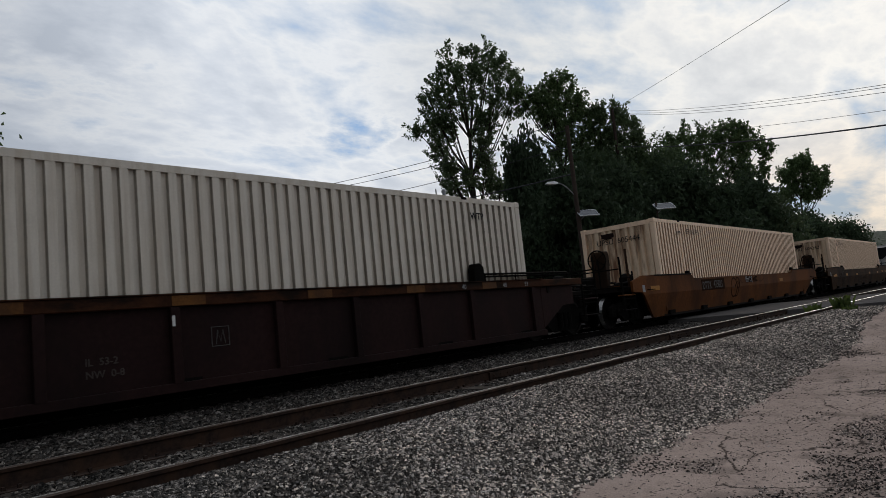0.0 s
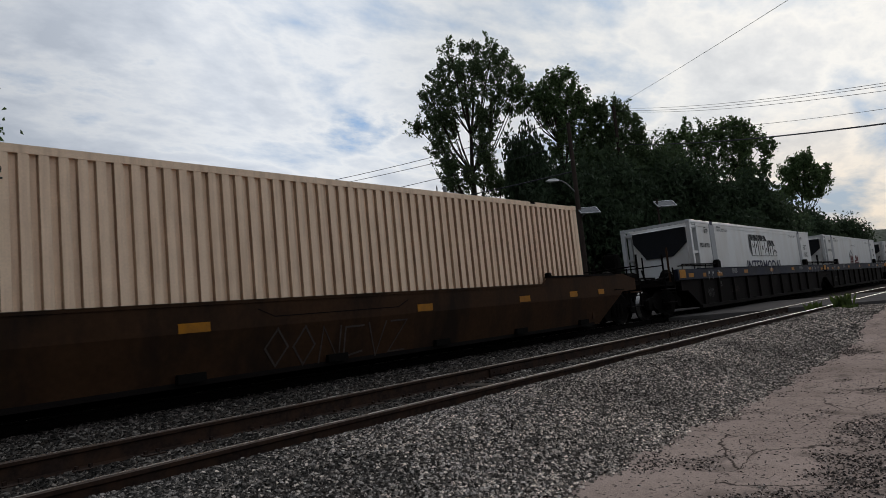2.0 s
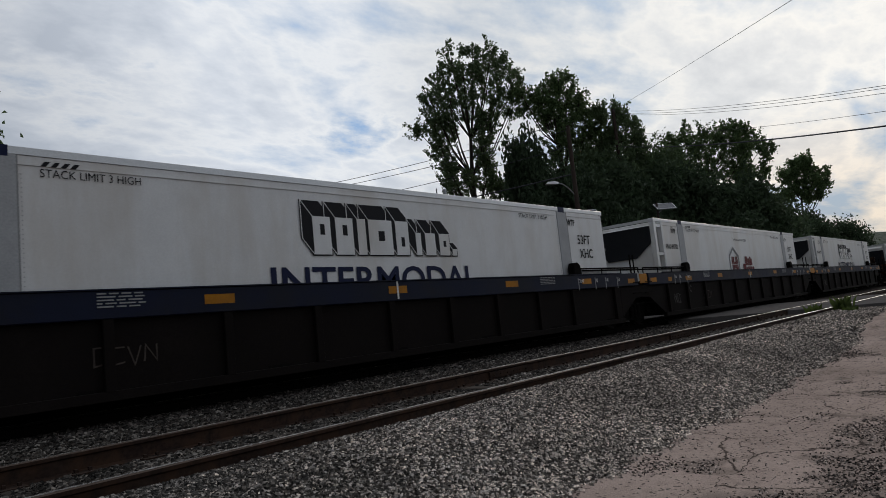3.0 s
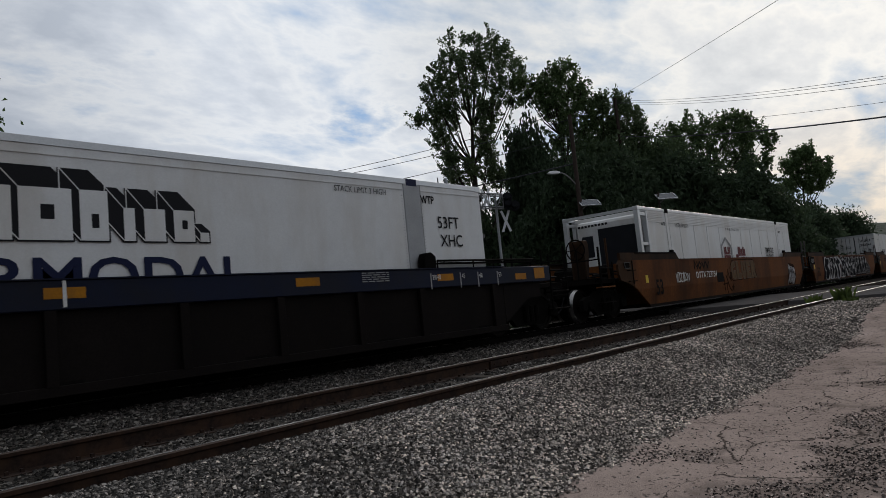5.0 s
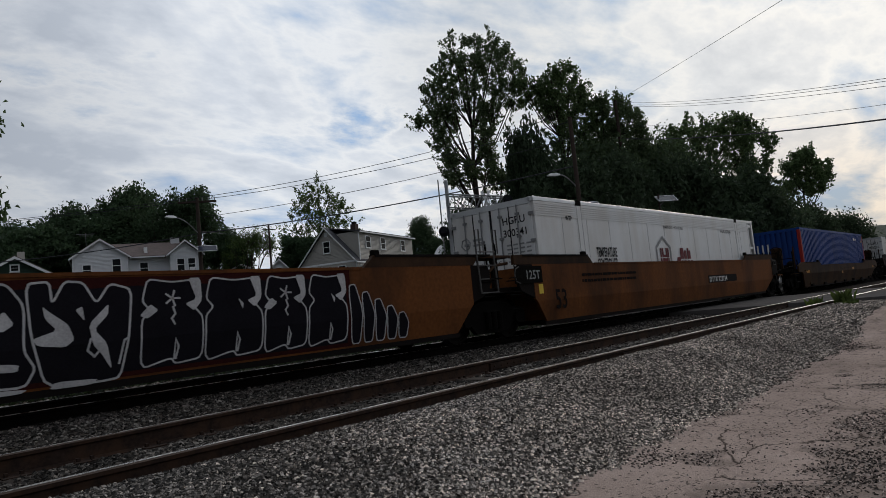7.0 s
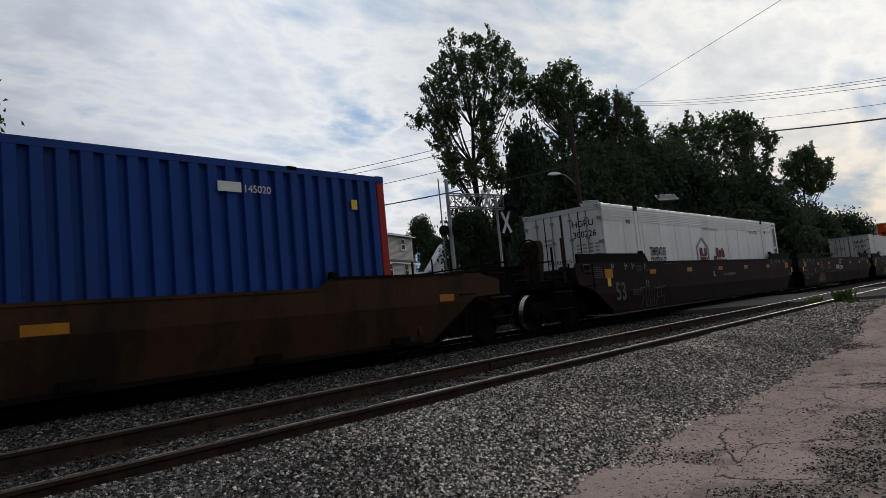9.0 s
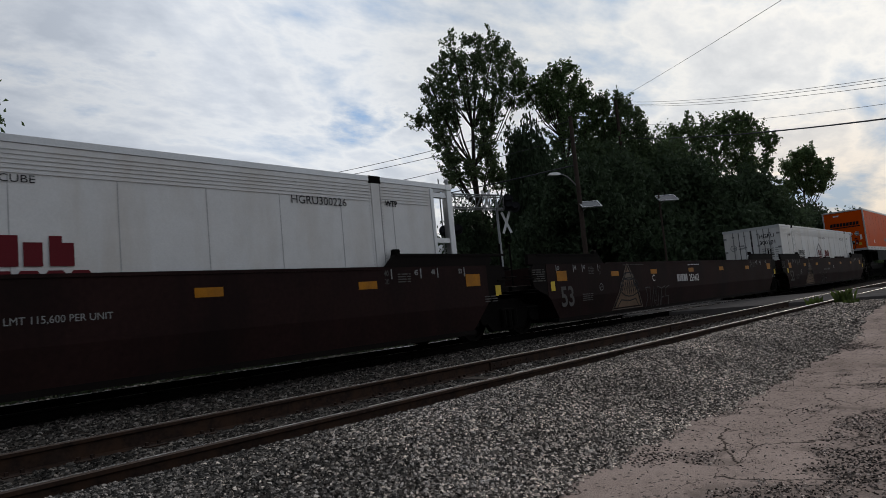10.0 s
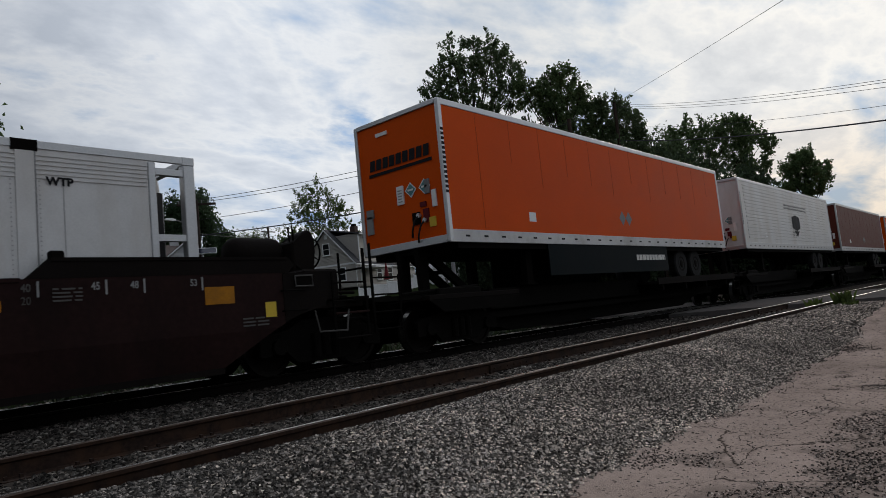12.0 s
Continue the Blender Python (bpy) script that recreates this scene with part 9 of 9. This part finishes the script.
def make_houses():
    I = Matrix.Identity(4)
    # grey-sided house with a long dormer
    w, d, e = 7.7, 15.0, 2.75
    h = house("grey clapboard house with a steep gable and a long dormer", 47.5, 64.4, -72, w, d, e, 4.1, M["siding_grey"], M["shingle_dark"])
    window(h, 3.45, -0.03, 4.05, 0.8, 1.25, I)
    window(h, 1.5, -0.03, 0.9, 0.9, 1.4, I)
    window(h, 5.3, -0.03, 0.9, 0.9, 1.4, I)
    part("louvre", box(B(), w / 2 - 0.2, w / 2 + 0.2, -0.06, 0.0, 5.9, 6.4), M["trim_white"], h)
    part("belt_board", box(B(), 0, w, -0.06, 0.0, e - 0.12, e + 0.08), M["trim_white"], h)
    side = pose(w, 0, 0, 0, 0, 90)
    part("dormer", box(B(), 4.0, w - 0.03, 0.9, d - 0.4, 2.7, 6.1), M["siding_grey"], h)
    part("dormer_siding", clapboard(B(), 0.9, d - 0.4, 2.7, 6.05, 0.02), M["siding_grey"], h, at=side)
    part("dormer_siding", clapboard(B(), w / 2, w - 0.03, 2.9, 6.1, 0.88), M["siding_grey"], h)
    part("dormer_roof", prism(B(), [(w / 2 - 0.2, 6.88), (w + 0.35, 6.08), (w + 0.35, 6.24), (w / 2 - 0.2, 7.04)], 0.6, d - 0.1), M["shingle_dark"], h)
    part("dormer_gutter", box(B(), w + 0.32, w + 0.44, 0.6, d - 0.1, 6.0, 6.14), M["trim_white"], h)
    for yy in (2.3, 5.9, 11.2):
        window(h, yy, -0.02, 4.35, 1.0, 1.3, side)
    for yy in (4.5, 7.2, 11.6):
        window(h, yy, -0.02, 0.9, 1.1, 1.5, side)
    part("awning", prism(B(), [(0.5, 2.0), (4.2, 2.0), (4.2, 2.15), (0.5, 2.15)], -2.2, 0.0), M["trim_white"], h, "white metal awning", at=side)
    ch = part("chimney", box(B(), 3.4, 4.1, 6.3, 7.1, 6.3, 8.0), M["brick_red"], h)
    part("flue", box(B(), 3.52, 3.98, 6.45, 6.95, 8.0, 8.3), M["under"], ch)
    part("downpipe", rod(B(), (w + 0.08, 0.7, 0.2), (w + 0.08, 0.7, 6.0), 0.07, 6), M["trim_white"], h)
    # white two-storey house with cross gable
    h = house("white two-storey house with cross gables and a porch", 27.4, 78.5, -21, 5.6, 9.0, 5.55, 1.9, M["siding_white"], M["shingle"])
    window(h, 1.05, -0.03, 3.55, 0.75, 1.15, I)
    window(h, 4.0, -0.03, 3.75, 0.8, 1.5, I)
    part("louvre", rod(B(), (2.8, -0.05, 6.5), (2.8, 0.0, 6.5), 0.33, 12), M["trim_white"], h)
    part("wing", box(B(), 5.5, 10.3, 1.5, 9.0, 0, 5.5), M["siding_white"], h)
    part("wing_siding", clapboard(B(), 5.6, 10.2, 0.1, 5.5, 1.5), M["siding_white"], h)
    rf = B()
    for sgn, reach in ((-1, 3.9), (1, 5.2)):
        a = [rf.verts.new(p) for p in ((2.8, 4.6, 7.42), (12.2, 4.6, 7.42), (12.2, 4.6 + sgn * reach, 5.45), (2.8, 4.6 + sgn * reach, 5.45))]
        b = [rf.verts.new(v.co + Vector((0, 0, 0.16))) for v in a]
        rf.faces.new(a)
        rf.faces.new(b[::-1])
        for i in range(4):
            rf.faces.new((a[i], a[(i + 1) % 4], b[(i + 1) % 4], b[i]))
    part("wing_roof", rf, M["shingle"], h)
    part("gutter", box(B(), 5.9, 10.0, 0.62, 0.74, 5.38, 5.52), M["trim_white"], h)
    part("bay", gable_wall(3.3, 0, 5.5, 1.35, 5.0), M["siding_white"], h, at=pose(10.0, -0.6, 0))
    part("bay_siding", clapboard(B(), 10.0, 13.3, 0.1, 5.5, -0.6, 1.35), M["siding_white"], h)
    for s in (-1, 1):
        pts = [(11.65, 7.0), (11.65 + s * 2.1, 5.25), (11.65 + s * 2.1, 5.43), (11.65, 7.18)]
        part("bay_roof", prism(B(), pts if s < 0 else pts[::-1], -1.1, 4.6), M["shingle"], h)
        part("rake_board", prism(B(), [(q[0], q[1] - 0.08) for q in (pts if s < 0 else pts[::-1])], -1.16, -1.1), M["trim_white"], h)
    for xx in (10.75, 11.95):
        window(h, xx, -0.63, 3.55, 0.75, 1.35, I)
    for xx in (10.45, 11.3, 12.15):
        window(h, xx, -0.63, 1.2, 0.7, 1.2, I)
    window(h, 6.9, 1.47, 3.55, 0.8, 1.3, I)
    window(h, 7.4, 1.47, 1.1, 0.8, 1.3, I)
    for xx, yy in ((1.15, -0.35), (7.05, 1.15), (12.05, -0.95)):
        part("air_conditioner", box(B(), xx, xx + 0.6, yy, yy + 0.4, 3.45, 3.85), M["trim_white"], h, bevel=0.03)
    part("porch_roof", prism(B(), [(-2.6, 2.5), (5.6, 2.5), (5.0, 3.2), (-0.4, 3.2)], -2.4, 0.0), M["shingle"], h)
    for xx in (-2.4, 0.4, 3.0, 5.3):
        part("porch_post", box(B(), xx, xx + 0.16, -2.3, -2.14, 0, 2.5), M["trim_white"], h)
    part("stair_wall", box(B(), 8.7, 9.9, -0.4, 1.5, 0.0, 3.0), M["siding_grey"], h)
    part("chimney", box(B(), 10.6, 11.6, 4.2, 4.9, 7.2, 8.1), M["siding_white"], h)
    part("roof_vent", box(B(), 7.4, 7.75, 1.4, 2.4, 6.0, 6.7), M["trim_white"], h)
    bm = rod(B(), (1.4, 4.0, 7.0), (1.4, 4.0, 8.9), 0.03, 5)
    rod(bm, (0.4, 4.0, 8.8), (2.4, 4.0, 8.8), 0.03, 5)
    rod(bm, (0.7, 3.8, 8.6), (2.1, 4.2, 8.6), 0.025, 5)
    part("aerial", bm, M["galv"], h)
    # small dark green house
    h = house("small dark green house with white trim", 13.3, 56.9, -17, 5.0, 8.0, 5.45, 1.45, M["siding_green"], M["shingle"])
    for xx in (1.45, 3.0):
        window(h, xx, -0.03, 4.75, 0.55, 0.85, I)
    window(h, 2.25, -0.03, 6.0, 0.45, 0.4, I)
    part("porch_front", box(B(), -0.6, 5.4, -0.9, 0.0, 3.85, 4.45), M["siding_white"], h, "white boarded porch front", bevel=0.02)
    part("porch_base", box(B(), -0.5, 5.3, -0.8, 0.0, 0.0, 3.85), M["shingle_dark"], h)
    part("porch_roof", prism(B(), [(-0.8, 4.42), (5.6, 4.42), (5.4, 4.58), (-0.6, 4.58)], -1.1, 0.0), M["shingle"], h)
    part("chimney", box(B(), 2.6, 3.1, 2.2, 2.7, 6.6, 7.7), M["siding_grey"], h)
    # white gable behind the signal, and farther houses
    h = house("small white gabled house half hidden behind the crossing signal", 54.6, 50.0, -40, 4.0, 7.0, 1.6, 2.9, M["trim_white"], M["siding_white"])
    window(h, 1.7, -0.03, 1.8, 0.6, 0.8, I)
    h = house("distant grey house with a dark roof and a porch", 43.2, 76.0, -34, 6.0, 8.0, 2.6, 1.5, M["siding_white"], M["shingle_dark"])
    window(h, 1.4, -0.03, 0.9, 0.8, 1.2, I)
    window(h, 3.8, -0.03, 0.9, 0.8, 1.2, I)
    h = house("distant white house with a plain dark gable roof", 47.6, 72.0, -38, 3.6, 7.0, 2.4, 1.9, M["siding_white"], M["shingle_dark"])
    window(h, 1.4, -0.03, 2.3, 0.7, 1.0, I)


def make_yard():
    """White board fence and a closed umbrella in the yard of the grey house."""
    f = thing("yard_fence", "white board fence before the grey house", "fence", pose(44.2, 50.5, 0))
    for k in range(6):
        x = 2.0 * k
        z = base_z(44.2 + x, 50.5) - 0.1
        part("post", box(B(), x - 0.06, x + 0.06, -0.06, 0.06, z, z + 1.62), M["trim_white"], f)
        if k < 5:
            bm = B()
            for q in range(12):
                box(bm, x + 0.07 + q * 0.157, x + 0.215 + q * 0.157, -0.02, 0.02, z + 0.12, z + 1.5)
            part("fence_panel", bm, M["trim_white"], f)
            part("fence_rail", box(B(), x + 0.06, x + 1.94, -0.045, -0.02, z + 1.36, z + 1.48), M["trim_white"], f)
    z = base_z(49.6, 52.0)
    u = thing("patio_umbrella", "closed dark red patio umbrella behind the white fence", "umbrella", pose(49.6, 52.0, z))
    part("pole", rod(B(), (0, 0, 0), (0, 0, 3.3), 0.03, 6), M["galv"], u)
    part("canopy", rod(B(), (0, 0, 1.3), (0, 0, 3.2), 0.34, 10, 0.05), M["ink_red"], u, "folded dark red canopy")


def wire(a, b, sag, r=0.016, name="overhead_wire", label="thin dark overhead wire between poles"):
    a, b = Vector(a), Vector(b)
    pts = [a.lerp(b, k / 16) - Vector((0, 0, sag * 4 * (k / 16) * (1 - k / 16))) for k in range(17)]
    tagged(new(name, mesh_of(name, tube(B(), pts, r, 5), M["wire"])), label, "wire", group="overhead wires")


def make_poles():
    def utility(x, y, top, label):
        p = thing("utility_pole", label, "pole", pose(x, y, -0.6), group="poles along the street")
        part("pole", rod(B(), (0, 0, -0.5), (0, 0, top + 0.6), 0.15, 10, 0.10), M["wood_pole"], p)
        return p

    def lamp_arm(p, z, dx, dy, rise):
        pts = [Vector((dx * k / 6, dy * k / 6, z + rise * math.sin(k / 6 * math.pi / 2))) for k in range(7)]
        part("lamp_arm", tube(B(), pts, 0.035), M["galv"], p)
        e = pts[-1]
        d = Vector((dx, dy, 0)).normalized()
        hd = B()
        w = d.cross(Vector((0, 0, 1))) * 0.16
        prof = [(0.0, 0.04), (0.2, 0.10), (0.55, 0.08), (0.66, 0.0)]
        rows = []
        for u, t in prof:
            c = e + d * u
            rows.append([hd.verts.new(c + w * a * (0.6 + t * 2) + Vector((0, 0, b * (t + 0.02)))) for a, b in ((-1, -0.4), (1, -0.4), (0.7, 0.9), (-0.7, 0.9))])
        for a, b in zip(rows, rows[1:]):
            for k in range(4):
                hd.faces.new((a[k], a[(k + 1) % 4], b[(k + 1) % 4], b[k]))
        hd.faces.new(rows[0])
        hd.faces.new(rows[-1][::-1])
        part("lamp_head", hd, M["sign_white"], p, "pale street lamp head")

    def solar(p, z, turn, tilt, dx=0.0, dy=0.0):
        at = pose(dx, dy, z, 0, 0, turn) @ pose(0, 0, 0, tilt, 0, 0)
        pn = part("solar_panel", box(B(), -0.52, 0.52, -0.28, 0.28, 0.0, 0.035), M["solar"], p, "tilted solar panel", at=at)
        fr = B()
        for a, b, c, d in ((-0.55, 0.55, -0.31, -0.28), (-0.55, 0.55, 0.28, 0.31), (-0.55, -0.52, -0.28, 0.28), (0.52, 0.55, -0.28, 0.28)):
            box(fr, a, b, c, d, -0.01, 0.045)
        part("panel_frame", fr, M["alu"], pn)
        part("panel_bracket", rod(B(), (dx, dy, z - 0.02), (0, 0, z - 0.35), 0.03, 6), M["galv"], p)

    pl = utility(20.0, 36.9, 8.9, "brown wooden utility pole with crossarm and street lamp")
    part("crossarm", box(B(), -1.1, 1.1, -0.06, 0.06, 9.2, 9.32), M["wood_pole"], pl, at=pose(0, 0, 0, 0, 0, -35))
    for k in (-1.0, -0.6, 0.3, 0.65, 1.0):
        part("insulator", rod(B(), (k, 0, 9.32), (k, 0, 9.52), 0.035, 6), M["galv"], pl, at=pose(0, 0, 0, 0, 0, -35))
    lamp_arm(pl, 7.3, -1.5, -0.2, 0.9)
    solar(pl, 6.35, -30, 38, 0.2, -0.5)
    pr = utility(30.5, 17.1, 10.2, "brown wooden utility pole with street lamp and solar panel")
    lamp_arm(pr, 7.0, -0.75, 0.55, 0.75)
    solar(pr, 6.05, -36, 36, 0.3, -0.4)
    p3 = thing("lamp_pole", "slim steel post with a tilted solar panel", "pole", pose(34.6, 14.6, -0.6), group="poles along the street")
    part("pole", rod(B(), (0, 0, -0.4), (0, 0, 6.5), 0.07, 8, 0.05), M["wood_pole"], p3)
    solar(p3, 6.2, -40, 36, 0.3, -0.3)
    p4 = utility(42.5, 63.0, 12.2, "distant wooden utility pole")
    part("crossarm", box(B(), -0.9, 0.9, -0.05, 0.05, 12.2, 12.3), M["wood_pole"], p4)
    # lines between the poles and on to poles out of view
    L0, R0 = Vector((20.0, 36.9, 8.85)), Vector((30.5, 17.1, 10.2))
    for k in (-0.9, 0.9):
        o = Vector((0.82 * k, -0.57 * k, 0))
        wire(L0 + o, R0 + o, 0.45)
        wire(L0 + o, L0 + o + Vector((-26, 24, 0.2)), 0.6)
    wire((20.0, 36.9, 7.7), (30.5, 17.1, 9.1), 0.4)
    wire((20.0, 36.9, 6.75), (30.5, 17.1, 7.6), 0.35, 0.034, label="thick dark overhead cable between poles")
    wire((20.0, 36.9, 6.75), (2.0, 40.0, 5.0), 0.5, 0.03, label="thick dark overhead cable between poles")
    wire((42.5, 63.0, 11.5), (20.0, 36.9, 6.9), 0.3)
    p5 = utility(40.0, 18.96, 13.35, "wooden utility pole standing among the trees")
    S0 = Vector((40.0, 18.96, 12.95))
    for k, z0, z1 in ((-0.3, 13.25, 6.16), (0.0, 13.08, 6.08), (0.3, 12.98, 5.93)):
        wire((40.0 + 0.5 * k, 18.96 - 0.5 * k, z0), (23.0, 2.1, z1), 0.28, 0.008)
    wire((40.0, 18.96, 10.8), (23.0, 2.2, 4.98), 0.25, 0.026, label="thick dark overhead cable between poles")
    wire((40.0, 18.96, 11.75), (23.0, 2.15, 5.41), 0.3, 0.007)
    S0.z += 0.32
    wire(S0, S0 + (Vector((19.45, 3.9, 8.34)) - S0) * 1.5, 0.12, 0.008)


def make_signal():
    """Cantilever with flashing lights over the road, crossbucks, ladder and a second mast."""
    s = thing("crossing_signal", "grey steel cantilever crossing signal with crossbucks and lights", "signal", pose(22.8, 19.5, -0.6))
    d = Vector((24.3 - 22.8, 17.6 - 19.5, 0)).normalized()
    part("mast", rod(B(), (0, 0, -0.1), (0, 0, 7.25), 0.095, 12, 0.085), M["post_grey"], s, smooth=False)
    arm = B()
    n = Vector((-d.y, d.x, 0)) * 0.28
    for off in (n, -n):
        for zz in (6.55, 5.95):
            rod(arm, Vector((0, 0, zz)) + off, d * 2.5 + off + Vector((0, 0, zz - 0.35)), 0.034, 6)
        for k in range(9):
            a = d * 2.5 * k / 8
            zz = -0.35 * k / 8
            rod(arm, a + off + Vector((0, 0, 6.55 + zz)), a + off + Vector((0, 0, 5.95 + zz)), 0.018, 5)
            if k < 8:
                b = d * 2.5 * (k + 1) / 8
                rod(arm, a + off + Vector((0, 0, 5.95 + zz)), b + off + Vector((0, 0, 6.55 + zz)), 0.016, 5)
    for k in range(9):
        a = d * 2.5 * k / 8
        for zz in (6.55, 5.95):
            rod(arm, a + n + Vector((0, 0, zz - 0.35 * k / 8)), a - n + Vector((0, 0, zz - 0.35 * k / 8)), 0.015, 5)
    part("arm_truss", arm, M["galv"], s)
    lad = B()
    o = -d * 0.36
    for q in (-0.18, 0.18):
        rod(lad, o + n * q * 2.2 + Vector((0, 0, 0.4)), o + n * q * 2.2 + Vector((0, 0, 7.3)), 0.025, 5)
    for k in range(22):
        zz = 0.6 + k * 0.3
        rod(lad, o + n * -0.4 + Vector((0, 0, zz)), o + n * 0.4 + Vector((0, 0, zz)), 0.014, 5)
    part("ladder", lad, M["galv"], s)

    def buck(parent, at):
        for an in (48, -48):
            part("crossbuck_blade", box(B(), -0.52, 0.52, -0.012, 0.012, -0.055, 0.055), M["sign_white"], parent, at=at @ pose(0, 0.03 * (an > 0), 0, 0, an * 1.45, 0))

    turn = -52
    buck(s, pose(d.x * 1.75, d.y * 1.75, 6.1, 0, 0, turn))
    buck(s, pose(d.x * 2.55, d.y * 2.55, 5.0, 0, 0, turn))
    part("second_mast", rod(B(), d * 2.17 + Vector((0, 0, -0.1)), d * 2.17 + Vector((0, 0, 6.0)), 0.06, 10), M["post_grey"], s)
    for z in (5.6, 1.9):
        bm = rod(B(), d * 2.17 + Vector((-0.6, -0.45, z)), d * 2.17 + Vector((0.6, 0.45, z)), 0.03, 6)
        part("light_bar", bm, M["galv"], s)
    for k, (ox, oz) in enumerate(((2.7, 5.75), (3.0, 5.65), (2.7, 6.05), (0.3, 4.9), (-0.3, 4.9))):
        c = d * ox + Vector((0, 0, oz))
        bm = rod(B(), c + Vector((0.1, 0.08, 0)), c + Vector((-0.12, -0.1, 0)), 0.24, 14)
        part("light_backing", bm, M["ink_black"], s, "round black light backing")
        bm = rod(B(), c + Vector((-0.12, -0.1, 0)), c + Vector((-0.35, -0.28, 0.02)), 0.13, 10)
        part("light_hood", bm, M["ink_black"], s)


def weed_strip():
    """Knee-high scrub along the far side of the tracks."""
    rng = np.random.default_rng(31)
    n = 5200
    x, y = rng.uniform(0.8, 21, n), rng.uniform(12.6, 16.5, n)
    keep = np.array([noise.noise((a * 0.55, b * 0.8, 3.0)) for a, b in zip(x, y)]) > -0.12
    x, y = x[keep], y[keep]
    n = len(x)
    h, a, w = rng.uniform(0.12, 0.62, n), rng.uniform(0, 6.28, n), rng.uniform(0.02, 0.055, n)
    z = np.array([base_z(p, q) for p, q in zip(x, y)])
    dx, dy = np.cos(a), np.sin(a)
    base, mid, tip = np.stack([x, y, z], 1), np.stack([x + dx * h * 0.2, y + dy * h * 0.2, z + h * 0.65], 1), np.stack([x + dx * h * 0.6, y + dy * h * 0.6, z + h], 1)
    side = np.stack([-dy * w, dx * w, 0 * w], 1)
    v = np.stack([base, mid + side, tip, mid - side], 1).reshape(-1, 3)
    f = (np.array([[0, 1, 3], [1, 2, 3]])[None] + (np.arange(n) * 4)[:, None, None]).reshape(-1, 3)
    tagged(new("weed_strip", raw_mesh("weed_strip", v.tolist(), f.tolist(), M["far_weed"])), "dark green scrub growing past the far track", "weeds", kind="stuff")


def weeds():
    r = random.Random(2)
    for cx, cy, hgt, n in ((19.4, 4.35, 0.34, 40), (20.4, 3.9, 0.42, 50), (19.9, 3.6, 0.14, 40), (18.2, 4.6, 0.08, 30), (3.6, 13.2, 0.55, 60), (4.6, 14.1, 0.6, 70), (6.4, 14.4, 0.5, 60), (9.0, 14.2, 0.45, 60)):
        v, f = [], []
        for k in range(n):
            a, l = r.uniform(0, 6.28), hgt * r.uniform(0.4, 1.0)
            bx, by = cx + r.gauss(0, 0.12), cy + r.gauss(0, 0.08)
            tx, ty = bx + math.cos(a) * l * 0.45, by + math.sin(a) * l * 0.45
            w = 0.02 + 0.02 * r.random()
            i = len(v)
            z = base_z(bx, by) - 0.01
            v += [(bx - w * math.sin(a), by + w * math.cos(a), z), (bx + w * math.sin(a), by - w * math.cos(a), z), ((bx + tx) / 2 + w, (by + ty) / 2 - w, z + l * 0.7), (tx, ty, z + l), ((bx + tx) / 2 - w, (by + ty) / 2 + w, z + l * 0.7)]
            f += [(i, i + 1, i + 2), (i, i + 2, i + 4), (i + 4, i + 2, i + 3)]
        tagged(new("weed", raw_mesh("weed", v, f, M["weed"] if cy < 6 else M["far_weed"])), "ragged green weed growing beside the rail" if cy < 6 else "ragged green weed growing past the far track", "weed", kind="stuff")


make_backdrop()
make_trees()
make_houses()
make_yard()
make_poles()
make_signal()
weeds()
weed_strip()
make_train()
motions()
